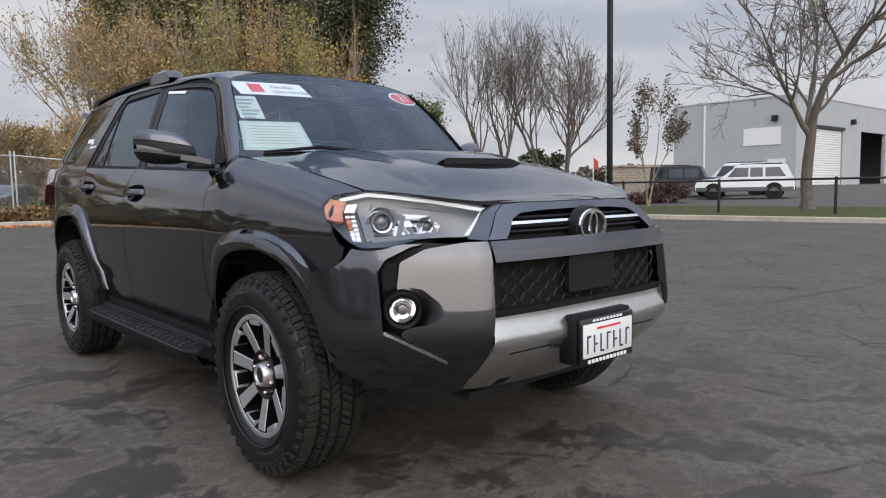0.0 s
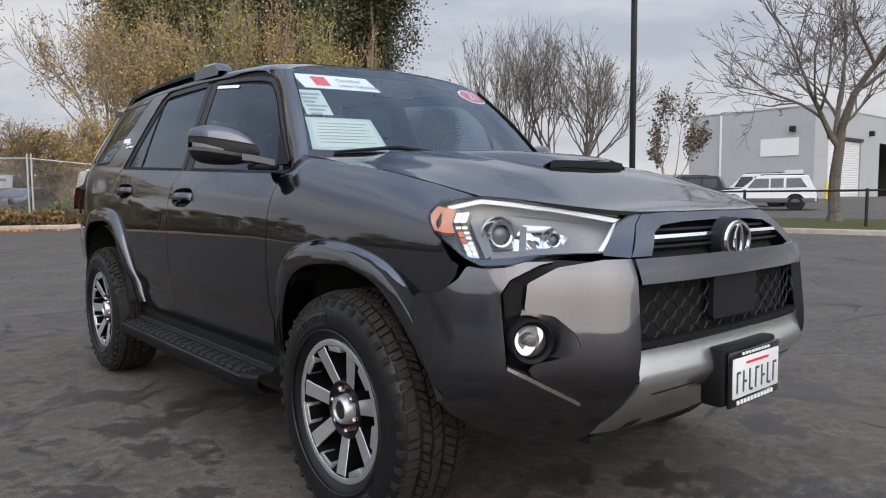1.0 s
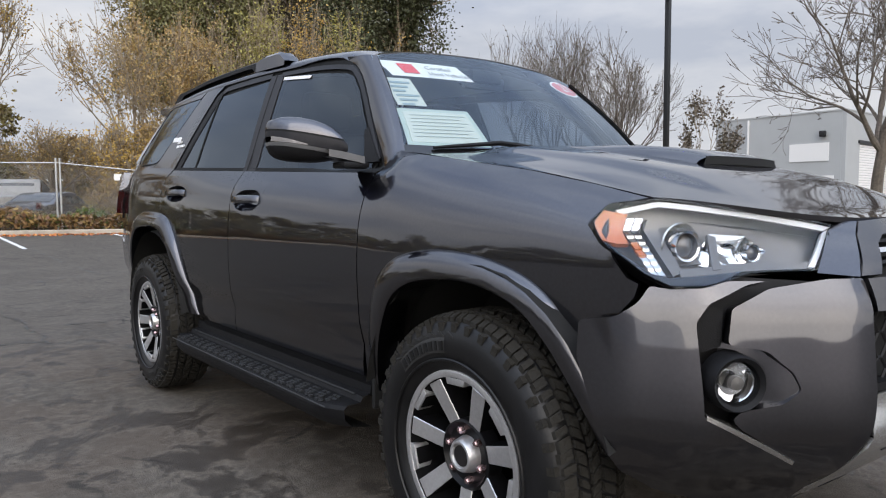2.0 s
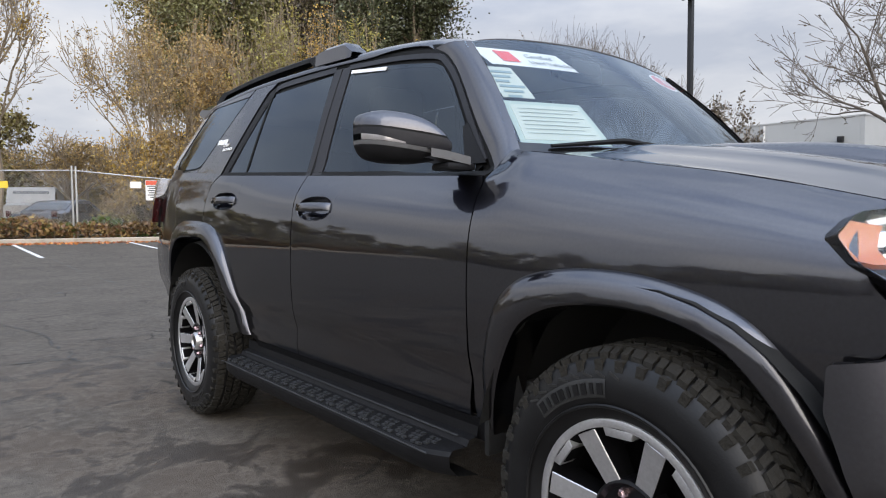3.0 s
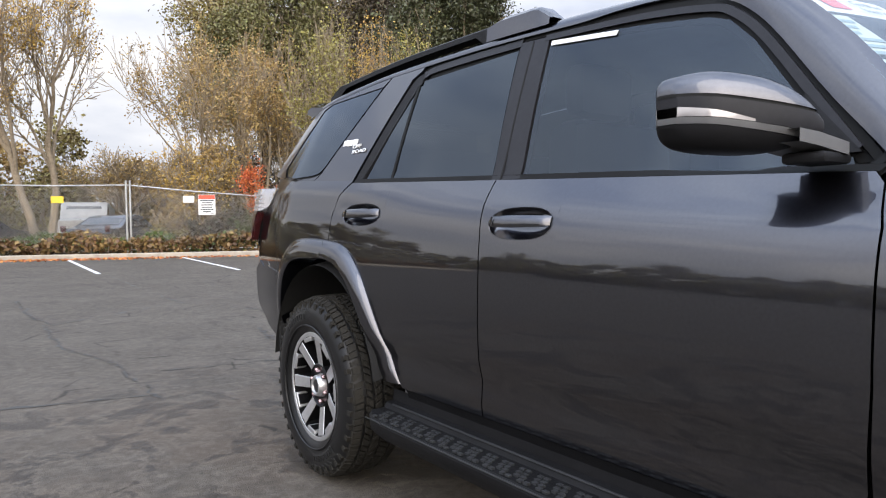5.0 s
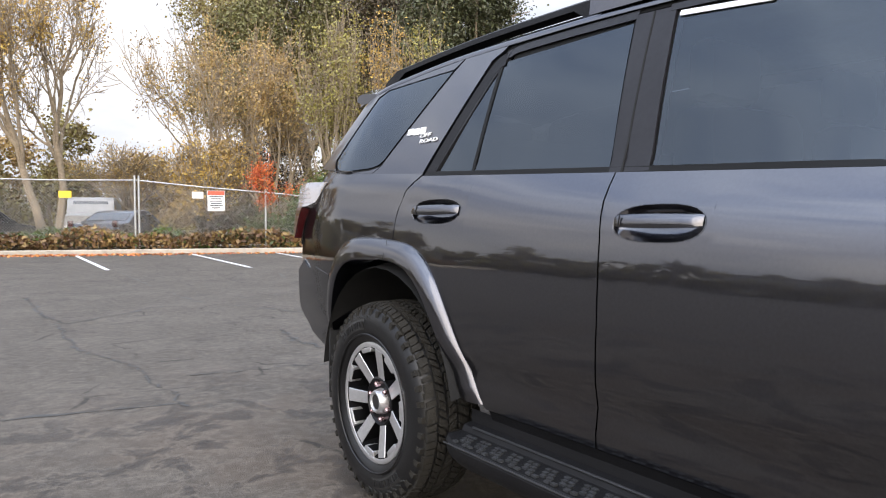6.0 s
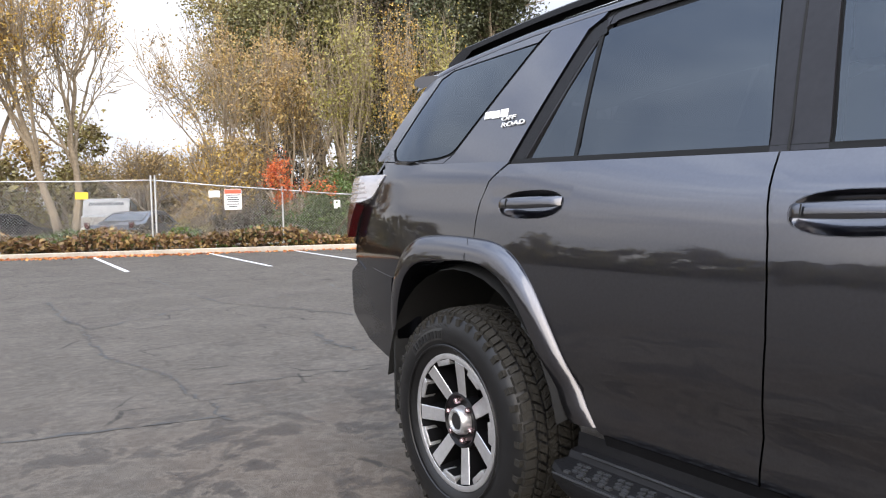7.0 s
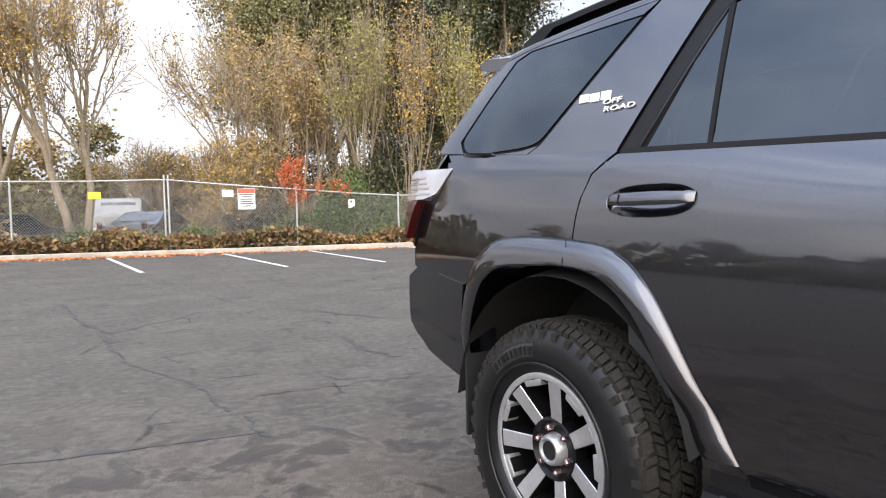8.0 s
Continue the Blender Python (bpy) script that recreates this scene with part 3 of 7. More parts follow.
def tree(name, label, x, y, height, trunk_r, seed, depth=5, bark=None, leaf=None, n_leaf=0, leaf_size=0.08, spread=0.55, up=0.15, stems=1, droop=0.0, jitter=0.25, kids=(2, 3), first=0.3, shrink=0.72, lean=0.25, z0=None, group="", leafy=1, thin=0.0, reach=0.0, clumps=0):
    rng = random.Random(seed)
    t = thing(name, label, "tree", group)
    t.location = (x, y, ground_z(x, y) + (0.1 if z0 is None else z0))
    bm = bmesh.new()
    tips = []
    for k in range(stems):
        a = 2 * math.pi * k / stems + rng.uniform(0, 1)
        d = Vector((math.cos(a) * lean, math.sin(a) * lean, 1)).normalized() if stems > 1 else Vector((rng.gauss(0, .05), rng.gauss(0, .05), 1)).normalized()
        r = trunk_r * (1 if stems == 1 else 0.7)
        base = Vector((math.cos(a), math.sin(a), 0)) * (trunk_r if stems > 1 else 0)
        add_tube(bm, [base - Vector((0, 0, 0.3)), base + d * 0.02, base + d * 0.25], [r * 1.6, r * 1.35, r * 1.05], 9, cap=False)
        grow(bm, base + d * 0.2, d, height * first, r, depth, rng, tips, spread, up, 9, kids, shrink, leafy, thin)
    if reach:
        # the whole tree drawn to its true height and crown radius
        far = sorted(math.hypot(p.x, p.y) for p in tips)[int(len(tips) * 0.96)]
        kz, kr = height / max(p.z for p in tips), reach / far
        for v in bm.verts:
            s = kr + (1 - kr) * (1 - ramp(v.co.z, 0.2, height * 0.3 / kz))
            v.co = Vector((v.co.x * s, v.co.y * s, v.co.z * kz))
        tips = [Vector((p.x * kr, p.y * kr, p.z * kz)) for p in tips]
    part("trunk", bm, bark or M_BARK, t, sharp=0)
    if clumps:
        tips = rng.sample(tips, min(clumps, len(tips)))
    if leaf and tips:
        crown_part("crown", leaves([rng.choice(tips) for _ in range(n_leaf)], leaf_size, rng, jitter, droop), leaf, t)
    return t


def thicket(name, label, centre, size, seed, leaf, n_leaf, leaf_size, lumps=30, stems=40, category="shrub", bark=None, where=None):
    """A loose mass of brush: upright stems and clumps of leaves with gaps between them."""
    rng = random.Random(seed)
    t = thing(name, label, category)
    x, y = centre
    t.location = (x, y, ground_z(x, y))
    sx, sy, sz = size
    ca, sa = KN.x, KN.y

    def turn(u, v):
        return u * ca - v * sa, u * sa + v * ca
    blobs = []
    for _ in range(lumps):
        h = rng.betavariate(1.3, 1.5)
        u, v = rng.uniform(-1, 1) * sx / 2, rng.uniform(-1, 1) * sy / 2
        blobs.append((*turn(u, v), h * sz * (0.65 + 0.35 * math.sin(u * 1.3 + seed)), rng.uniform(0.28, 0.75) * min(1.0, sz / 3)))
    bm = bmesh.new()
    for _ in range(stems):
        b = rng.choice(blobs)
        p = Vector((b[0] + rng.gauss(0, .7), b[1] + rng.gauss(0, .7), 0))
        e = Vector((b[0] + rng.gauss(0, .5), b[1] + rng.gauss(0, .5), b[2] + rng.uniform(0, 0.6)))
        mid = p.lerp(e, 0.5) + Vector((rng.gauss(0, .4), rng.gauss(0, .4), 0.2))
        r = rng.uniform(0.012, 0.035) * min(1.5, sz / 3)
        add_tube(bm, [p, mid, e], [r, r * 0.7, r * 0.25], 4, cap=False)
        for _k in range(4):
            q = mid.lerp(e, rng.random())
            add_tube(bm, [q, q + Vector((rng.gauss(0, .35), rng.gauss(0, .35), rng.uniform(0.1, 0.7)))], [r * 0.4, r * 0.12], 3, cap=False)
    part("brushwood", bm, bark or M_TWIG, t, sharp=0)
    pts = []
    for _ in range(n_leaf):
        b = rng.choice(blobs)
        d = Vector((rng.gauss(0, 1), rng.gauss(0, 1), rng.gauss(0, 0.8))) * b[3] * 0.62
        pts.append((b[0] + d.x, b[1] + d.y, max(0.03, b[2] + d.z)))
    crown_part("foliage", leaves(pts, leaf_size, rng, 0.05), leaf, t)
    return t


# ---------- the sport utility vehicle: surfaces ----------
belt = lambda y: 1.222 + 0.042 * y
_low = smooth_curve([.36, .45, .52, .60, .70, .85, .97, 1.06, 1.12, 1.165, 1.195, 1.22], [.775, .818, .837, .853, .868, .880, .877, .866, .848, .820, .795, .775])
gutter = smooth_curve([-0.60, -0.46, -0.36, -0.22, 0.1, 0.7, 1.2, 1.7, 2.05, 2.35], [1.50, 1.60, 1.645, 1.672, 1.700, 1.722, 1.724, 1.705, 1.672, 1.625])
crown_z = smooth_curve([-0.62, -0.48, -0.2, 0.3, 1.0, 1.6, 2.1, 2.42], [1.665, 1.712, 1.765, 1.800, 1.808, 1.792, 1.755, 1.715])
hood_edge = smooth_curve([-2.22, -2.10, -2.02, -1.87, -1.55, -1.2, -0.95, -0.80], [1.028, 1.043, 1.058, 1.091, 1.160, 1.212, 1.248, 1.262])


def half(y, z):
    """Half the body's width at a place along the car and a height."""
    b = belt(y)
    if z > b:
        s = min(1.0, (z - b) / max(0.05, gutter(max(y, -0.30)) - b))
        x = 0.775 + (0.590 - 0.775) * (0.86 * s + 0.14 * s * s)
        x += 0.040 * ramp(y, 0.2, 1.3) * (1 - 0.5 * s)
        x -= 0.035 * ramp(-y, 0.1, 0.9)
    else:
        zz = z - (b - 1.22) * ramp(z, 0.95, 1.15)
        x = _low(zz) + 0.040 * ramp(y, 0.2, 1.3) * ramp(zz, 1.1, 1.22)
        x -= 0.012 * math.exp(-((z - 0.60) / 0.05)**2)
    x -= 0.11 * ramp(y, 1.75, 2.75)
    if y < -0.74:
        xl = _low(min(z, 0.97))
        t = min(1.0, max(0.0, (z - 0.93) / (hood_edge(y) - 0.93)))
        xf = 0.72 + (xl - 0.72) * (1 - t**1.95)**(1 / 1.95)
        k = ramp(-y, 0.74, 1.0)
        x = x * (1 - k) + xf * k
        x -= 0.034 * ramp(-y, 0.9, 2.1) * (1 - 0.5 * t)
    return x


def on_side(y, z, off=0.0):
    return -(half(y, z) + off), y, z


_plan = smooth_curve([0, .25, .42, .5, .6, .7, .77, .83, .88, .915, .93], [-2.275, -2.268, -2.252, -2.238, -2.165, -2.09, -2.03, -1.94, -1.86, -1.77, -1.66])
_rake = smooth_curve([.36, .41, .52, .62, .70, .84, .92, 1.0, 1.05, 1.1], [.15, .11, .035, .005, 0, 0, .02, .07, .11, .17])
_us = np.cumsum([0] + [math.hypot(0.005, _plan((k + 1) * 0.005) - _plan(k * 0.005)) for k in range(186)])
_as = np.arange(187) * 0.005


def arc(a):
    return float(np.interp(abs(a), _as, _us)) * (1 if a >= 0 else -1)


def on_front(u, z, off=0.0):
    """A place on the front face: u is the distance round the bumper from the middle, to the seen side for u > 0."""
    a = float(np.interp(abs(u), _us, _as))
    y = _plan(a) + _rake(z)
    e = 0.004
    dy = (_plan(min(a + e, .93)) - _plan(max(a - e, 0))) / (min(a + e, .93) - max(a - e, 0))
    k = 1 / math.hypot(1, dy)
    return -(a + off * dy * k) * (1 if u >= 0 else -1), y - off * k, z


def hood_z(x, y):
    a = abs(x)
    e = hood_edge(y) - 0.003
    amp = 0.010 + 0.040 * ramp(-y, 0.9, 1.2) * (1 - ramp(-y, 1.70, 2.14))
    z = e + amp * (1 - (min(a, 0.72) / 0.72)**3)
    z += 0.012 * ramp(a, 0.56, 0.46) * ramp(-y, 0.9, 1.15) * (1 - ramp(-y, 1.70, 2.12))
    return z


def both(name, make, mat, parent, label=""):
    a = part(name, make(), mat, parent, label)
    b = part(name, mirror_x(make()), mat, parent, label)
    return a, b


def side_panel(name, outline, mat, parent, off=0.0, step=0.045, thick=0.010, r=0.0, label="", holes=()):
    o = round_poly(outline, r) if r else outline
    return both(name, lambda: sheet(o, lambda y, z: on_side(y, z, off), step, thick, holes=holes), mat, parent, label)


def front_panel(name, outline, mat, parent, off=0.0, step=0.035, thick=0.010, r=0.0, label="", twin=True):
    o = [(arc(a), z) for a, z in outline]
    o = round_poly(o, r) if r else o
    make = lambda: sheet(o, lambda u, z: on_front(u, z, off), step, thick)
    return both(name, make, mat, parent, label) if twin else part(name, make(), mat, parent, label)


def spline(pts, n=6):
    """A smooth line through points of two or three coordinates."""
    p = [Vector(q) for q in pts]
    out = []
    for i in range(len(p) - 1):
        a, b, c, d = p[max(i - 1, 0)], p[i], p[i + 1], p[min(i + 2, len(p) - 1)]
        for k in range(n):
            t = k / n
            out.append(0.5 * ((2 * b) + (c - a) * t + (2 * a - 5 * b + 4 * c - d) * t * t + (3 * b - a - 3 * c + d) * t**3))
    out.append(p[-1])
    return [tuple(v) for v in out]


# wheel arches: the flare's outer and inner lines along the body side (y, z), rear to front
REAR_OUT = spline([(1.93, 0.52), (1.90, 0.70), (1.81, 0.92), (1.70, 1.012), (1.54, 1.036), (1.27, 1.026), (1.145, 0.998), (1.06, 0.938), (0.985, 0.842), (0.91, 0.70), (0.81, 0.50)])
REAR_IN = spline([(1.875, 0.50), (1.83, 0.66), (1.75, 0.83), (1.69, 0.90), (1.60, 0.938), (1.42, 0.950), (1.26, 0.946), (1.15, 0.910), (1.06, 0.83), (0.985, 0.69), (0.895, 0.50)])
FRONT_OUT = spline([(-0.855, 0.50), (-0.885, 0.66), (-0.925, 0.785), (-0.975, 0.862), (-1.06, 0.916), (-1.21, 0.945), (-1.37, 0.945), (-1.50, 0.925), (-1.61, 0.888), (-1.70, 0.820), (-1.775, 0.700), (-1.86, 0.52)])
FRONT_IN = spline([(-0.90, 0.44), (-0.95, 0.60), (-1.03, 0.75), (-1.10, 0.818), (-1.22, 0.860), (-1.41, 0.868), (-1.57, 0.830), (-1.66, 0.760), (-1.745, 0.640), (-1.815, 0.50)])


def flare(outer, inner, lip):
    """A wheel-arch flare: it stands proud of the body and turns in at the wheel."""
    def make():
        n = len(outer)
        rows = []
        for i in range(n):
            t = i / (n - 1)
            yo, zo = outer[i]
            j = t * (len(inner) - 1)
            k = min(int(j), len(inner) - 2)
            yi, zi = [inner[k][c] + (inner[k + 1][c] - inner[k][c]) * (j - k) for c in (0, 1)]
            xo, xi = half(yo, zo), half(yi, zi)
            row = [(-(xo - 0.012), yo, zo)]
            for q, o in ((0.004, 0.001), (0.05, 0.009), (0.13, 0.018), (0.25, 0.027), (0.42, 0.034), (0.65, 0.038), (0.93, 0.039), (1.0, 0.034)):
                y, z = yo + (yi - yo) * q, zo + (zi - zo) * q
                row.append((-(xo + (xi - xo) * q + o * lip * (0.55 + 0.45 * math.sin(math.pi * t)**0.6)), y, z))
            row.append((-(xi - 0.03), yi, zi))
            row.append((-(xi - 0.09), yi, zi))
            rows.append(row)
        bm = loft(rows)
        bm.normal_update()
        m = sum((f.normal for f in bm.faces), Vector())
        if m.x > 0:
            bmesh.ops.reverse_faces(bm, faces=bm.faces[:])
        return bm
    return make


def build_wheel(parent, x, y, out, phase):
    """Tyre with tread blocks, alloy rim with seven spokes, hub and nuts; out is -1 on the seen side."""
    w = new("wheel")
    w.parent = parent
    w.location = (x, y, 0.394)
    s = -out
    prof = [(-0.105, 0.230), (-0.122, 0.245), (-0.136, 0.29), (-0.133, 0.328), (-0.121, 0.358), (-0.103, 0.374), (-0.06, 0.3815), (0, 0.3825), (0.06, 0.3815), (0.103, 0.374), (0.121, 0.358), (0.133, 0.328), (0.136, 0.29), (0.122, 0.245), (0.105, 0.230)]
    bm = lathe([(p * 1.0, r) for p, r in prof], 64)
    bmesh.ops.recalc_face_normals(bm, faces=bm.faces[:])
    tyre = part("tyre", bm, M_TYRE, w, "black all-terrain tyre with deep tread")
    bm = bmesh.new()
    rng = random.Random(3)
    NB = 82
    for k in range(NB):
        a = 2 * math.pi * k / NB
        for row, (p0, p1, sk) in enumerate(((-0.114, -0.076, 0.25), (-0.068, -0.034, -0.55), (-0.027, 0.008, 0.6), (0.014, 0.062, -0.5), (0.070, 0.114, 0.25))):
            aa = a + (row % 2) * math.pi / NB + rng.uniform(-0.006, 0.006)
            wdt = 0.0088 + 0.0026 * ((k * 2 + row) % 3)
            m = Matrix.Rotation(aa, 4, 'X')
            edge = row in (0, 4)
            vs = add_box(bm, p0 + rng.uniform(0, .006), p1 - rng.uniform(0, .006), -wdt, wdt, 0.372 if not edge else 0.362, rng.uniform(0.390, 0.393) if not edge else 0.3895, 0, None)
            for v in vs:
                if edge and abs(v.co.x) > 0.10:
                    v.co.z -= 0.010
                v.co.y += sk * (v.co.x - (p0 + p1) / 2)
            bmesh.ops.transform(bm, matrix=m, verts=vs)
        if k % 2 == 0:
            for side in (-1, 1):
                vs = add_box(bm, 0.108, 0.1275, -0.010, 0.010, 0.340, 0.367, 0)
                if side < 0:
                    for v in vs:
                        v.co.x = -v.co.x
                bmesh.ops.transform(bm, matrix=Matrix.Rotation(a, 4, 'X'), verts=vs)
    part("tread", bm, M_TREAD, tyre, sharp=30)
    # raised letter bars and a ring on the outer sidewall
    for a0, n in ((-46, 9), (134, 9)):
        rows = []
        for k in range(13):
            a = radians(a0 + k * 3.4)
            rows.append([(-x * s, -r * math.sin(a), r * math.cos(a)) for x, r in ((0.1362, 0.284), (0.1372, 0.287), (0.1352, 0.322), (0.1330, 0.326))])
        panel = loft(rows)
        bmesh.ops.recalc_face_normals(panel, faces=panel.faces[:])
        # the panel's paler rubber colour stands in for sheen on the smooth band
        panel = part("letter_panel", panel, M_TYREMARK, tyre, "raised letter panel on the sidewall, its sheen painted paler")
        for k in range(n):
            bm = bmesh.new()
            hw = 0.004 if k % 3 == 1 else 0.0075
            vs = add_box(bm, -0.1392, -0.133, -hw, hw, 0.292, 0.317, 0)
            bmesh.ops.transform(bm, matrix=Matrix.Diagonal((s, 1, 1, 1)) @ Matrix.Rotation(radians(a0 + 3 + k * 4.4), 4, 'X'), verts=vs)
            bmesh.ops.recalc_face_normals(bm, faces=bm.faces[:])
            part("letter_bar", bm, M_TYRE, panel)
        for k in range(8):
            bm = bmesh.new()
            vs = add_box(bm, -0.1340, -0.126, -0.013, 0.013, 0.331, 0.337, 0)
            for v in vs:
                v.co.z += v.co.y * 0.45
            bmesh.ops.transform(bm, matrix=Matrix.Diagonal((s, 1, 1, 1)) @ Matrix.Rotation(radians(a0 + k * 6.4), 4, 'X'), verts=vs)
            bmesh.ops.recalc_face_normals(bm, faces=bm.faces[:])
            part("sidewall_mark", bm, M_TYREMARK, tyre)
    part("bead_ring", lathe([(-0.1335 * s, 0.262), (-0.1375 * s, 0.265), (-0.1375 * s, 0.268), (-0.1345 * s, 0.271)], 64), M_TYRE, tyre)
    # rim
    rim_bm = lathe([(0.10 * s, 0.226), (0.09 * s, 0.205), (-0.02 * s, 0.19), (-0.085 * s, 0.200), (-0.100 * s, 0.207), (-0.112 * s, 0.214), (-0.116 * s, 0.222), (-0.112 * s, 0.234), (-0.10 * s, 0.236)], 56)
    bmesh.ops.recalc_face_normals(rim_bm, faces=rim_bm.faces[:])
    rim = part("rim", rim_bm, M_RIMDARK, w, "dark grey alloy rim with machined faces")
    part("lip", lathe([(-0.104 * s, 0.214), (-0.1165 * s, 0.2165), (-0.1190 * s, 0.226), (-0.116 * s, 0.235), (-0.105 * s, 0.238)], 56), M_MACHINED, rim, "bright machined rim lip")
    part("brake_drum", lathe([(0.02 * s, 0.0), (0.02 * s, 0.16), (0.0, 0.165), (0.06 * s, 0.165)], 32), M_RIMDARK, rim)
    for k in range(7):
        a = 2 * math.pi * k / 7 + radians(phase)
        rot = Matrix.Rotation(a, 4, 'X')
        bm = bmesh.new()
        face = [(-0.023, 0.086), (0.023, 0.086), (0.0255, 0.165), (0.027, 0.200), (0.027, 0.2120), (-0.027, 0.2120), (-0.027, 0.200), (-0.0255, 0.165)]
        top = [bm.verts.new((-(0.082 + 0.030 * (r - 0.07) / 0.14) * s, t, r)) for t, r in face]
        bot = [bm.verts.new((-0.035 * s, t * 1.12, r)) for t, r in face]
        bm.faces.new(top)
        bm.faces.new(bot[::-1]).material_index = 1
        for i in range(len(face)):
            j = (i + 1) % len(face)
            bm.faces.new((top[i], bot[i], bot[j], top[j])).material_index = 1
        bmesh.ops.recalc_face_normals(bm, faces=bm.faces[:])
        bmesh.ops.bevel(bm, geom=[e for e in bm.edges if all(v in top for v in e.verts)], offset=0.002, segments=1, affect='EDGES')
        bmesh.ops.transform(bm, matrix=rot, verts=bm.verts[:])
        part("spoke", bm, M_MACHINED, rim, "flat machined spoke").data.materials.append(M_RIMDARK)
        # dark pocket web between the spokes at the lip
        bm = bmesh.new()
        add_box(bm, -0.110, -0.04, -0.024, 0.024, 0.192, 0.2145, 0.004)
        bmesh.ops.transform(bm, matrix=Matrix.Rotation(a + math.pi / 7, 4, 'X') @ Matrix.Diagonal((s, 1, 1, 1)), verts=bm.verts[:])
        part("web", bm, M_RIMDARK, rim)
        bm = bmesh.new()
        vs = add_box(bm, -0.1150, -0.06, -0.040, 0.040, 0.1950, 0.2150, 0.002)
        for v in vs:
            v.co.y *= 0.86 if v.co.z < 0.20 else 1.0
            v.co.z += 2.2 * v.co.y**2 * -1.0 + 0.002
        bmesh.ops.transform(bm, matrix=Matrix.Rotation(a + math.pi / 7, 4, 'X') @ Matrix.Diagonal((s, 1, 1, 1)), verts=bm.verts[:])
        bmesh.ops.recalc_face_normals(bm, faces=bm.faces[:])
        part("rim_step", bm, M_MACHINED, rim)
    hub = part("hub", lathe([(-0.04 * s, 0.099), (-0.086 * s, 0.097), (-0.090 * s, 0.090), (-0.078 * s, 0.080), (-0.074 * s, 0.052), (-0.074 * s, 0.0)], 32), M_HUB, rim)
    part("centre_cap", lathe([(-0.07 * s, 0.052), (-0.100 * s, 0.046), (-0.108 * s, 0.040), (-0.108 * s, 0.034), (-0.100 * s, 0.031), (-0.100 * s, 0.0)], 32), M_MACHINED, hub, "silver centre cap")
    bm = lathe([(-0.0995 * s, 0.0), (-0.1020 * s, 0.0), (-0.1020 * s, 0.029), (-0.0995 * s, 0.030)], 20)
    part("cap_badge", bm, M_GLOSSBLACK, hub)
    for k in range(6):
        a = 2 * math.pi * k / 6 + 0.3
        bm = lathe([(-0.07 * s, 0.011), (-0.094 * s, 0.0105), (-0.099 * s, 0.006), (-0.099 * s, 0.0)], 6)
        bmesh.ops.translate(bm, verts=bm.verts[:], vec=(0, 0.068 * math.cos(a), 0.068 * math.sin(a)))
        part("wheel_nut", bm, M_NUT, hub)
    return w


CAR = thing("sport_utility_vehicle", "dark grey metallic sport utility vehicle with silver lower bumper", "car")

# --- body sides ---
def bowl_line(y0, y1, z, h):
    """The outline of a door handle's bowl."""
    out = []
    for k in range(24):
        c, s = math.cos(2 * math.pi * k / 24), math.sin(2 * math.pi * k / 24)
        out.append(((y0 + y1) / 2 + (y1 - y0) / 2 * abs(c)**0.75 * (1 if c > 0 else -1), z + h * abs(s)**0.85 * (1 if s > 0 else -1)))
    return out


HANDLES = [(-0.024, 0.238, 1.093, 0.046), (0.905, 1.190, 1.133, 0.043)]
BOWLS = [bowl_line(*h) for h in HANDLES]
fender = [(-0.820, 0.487), (-0.850, 0.487)] + [(y, z) for y, z in FRONT_OUT] + [(-1.80, 0.80), (-1.86, 0.83), (-1.905, 0.875), (-1.915, 0.905), (-1.885, 0.915), (-1.848, 0.955), (-1.822, 1.0), (-1.812, 1.045), (-1.822, 1.078)]
fender += [(-1.86, hood_edge(-1.86) - 0.004), (-1.7, hood_edge(-1.7) - 0.004), (-1.5, hood_edge(-1.5) - 0.004), (-1.3, hood_edge(-1.3) - 0.004), (-1.1, hood_edge(-1.1) - 0.004), (-0.92, hood_edge(-0.92) - 0.004), (-0.868, 1.258), (-0.800, 1.205), (-0.821, 1.16), (-0.838, 1.08), (-0.834, 0.80), (-0.821, 0.60)]
side_panel("front_fender", fender[::-1], M_PAINT, CAR, step=0.03)
fdoor = [(-0.829, 0.80), (-0.833, 1.08), (-0.8165, 1.16), (-0.794, belt(-0.79) - 0.006), (0.3005, belt(0.30) - 0.006), (0.2885, 1.15), (0.2755, 1.05), (0.2725, 0.95), (0.2745, 0.83), (0.2925, 0.66), (0.3195, 0.485), (-0.79, 0.485), (-0.812, 0.60)]
side_panel("front_door", fdoor, M_PAINT, CAR, step=0.04, holes=BOWLS[:1])
rear_cut = [p for p in REAR_OUT if p[0] < 1.30]
rdoor = [(0.3055, belt(0.31) - 0.006), (1.190, belt(1.19) - 0.006), (1.262, 1.2130), (1.292, 1.15), (1.306, 1.08), (1.314, 1.026)] + [(y, z - 0.006) for y, z in rear_cut] + [(0.80, 0.485), (0.3245, 0.485), (0.2975, 0.66), (0.2795, 0.83), (0.2775, 0.95), (0.2805, 1.05), (0.2935, 1.15)]
side_panel("rear_door", rdoor, M_PAINT, CAR, step=0.04, holes=BOWLS[1:])
quarter_cut = [p for p in REAR_OUT if p[0] > 1.31][::-1]
quarter = [(1.318, 1.024)] + [(y, z - 0.006) for y, z in quarter_cut if z > 0.86] + [(1.86, 0.86), (2.06, 0.885), (2.16, 0.875), (2.30, 0.905), (2.305, 0.96), (2.285, 1.035), (2.20, 1.165), (2.105, 1.192), (2.02, 1.285), (2.10, 1.34), (1.60, belt(1.6) + 0.008), (1.195, belt(1.195) + 0.003), (1.267, 1.2155), (1.297, 1.15), (1.311, 1.08)]
side_panel("quarter_panel", quarter, M_PAINT, CAR, step=0.035)
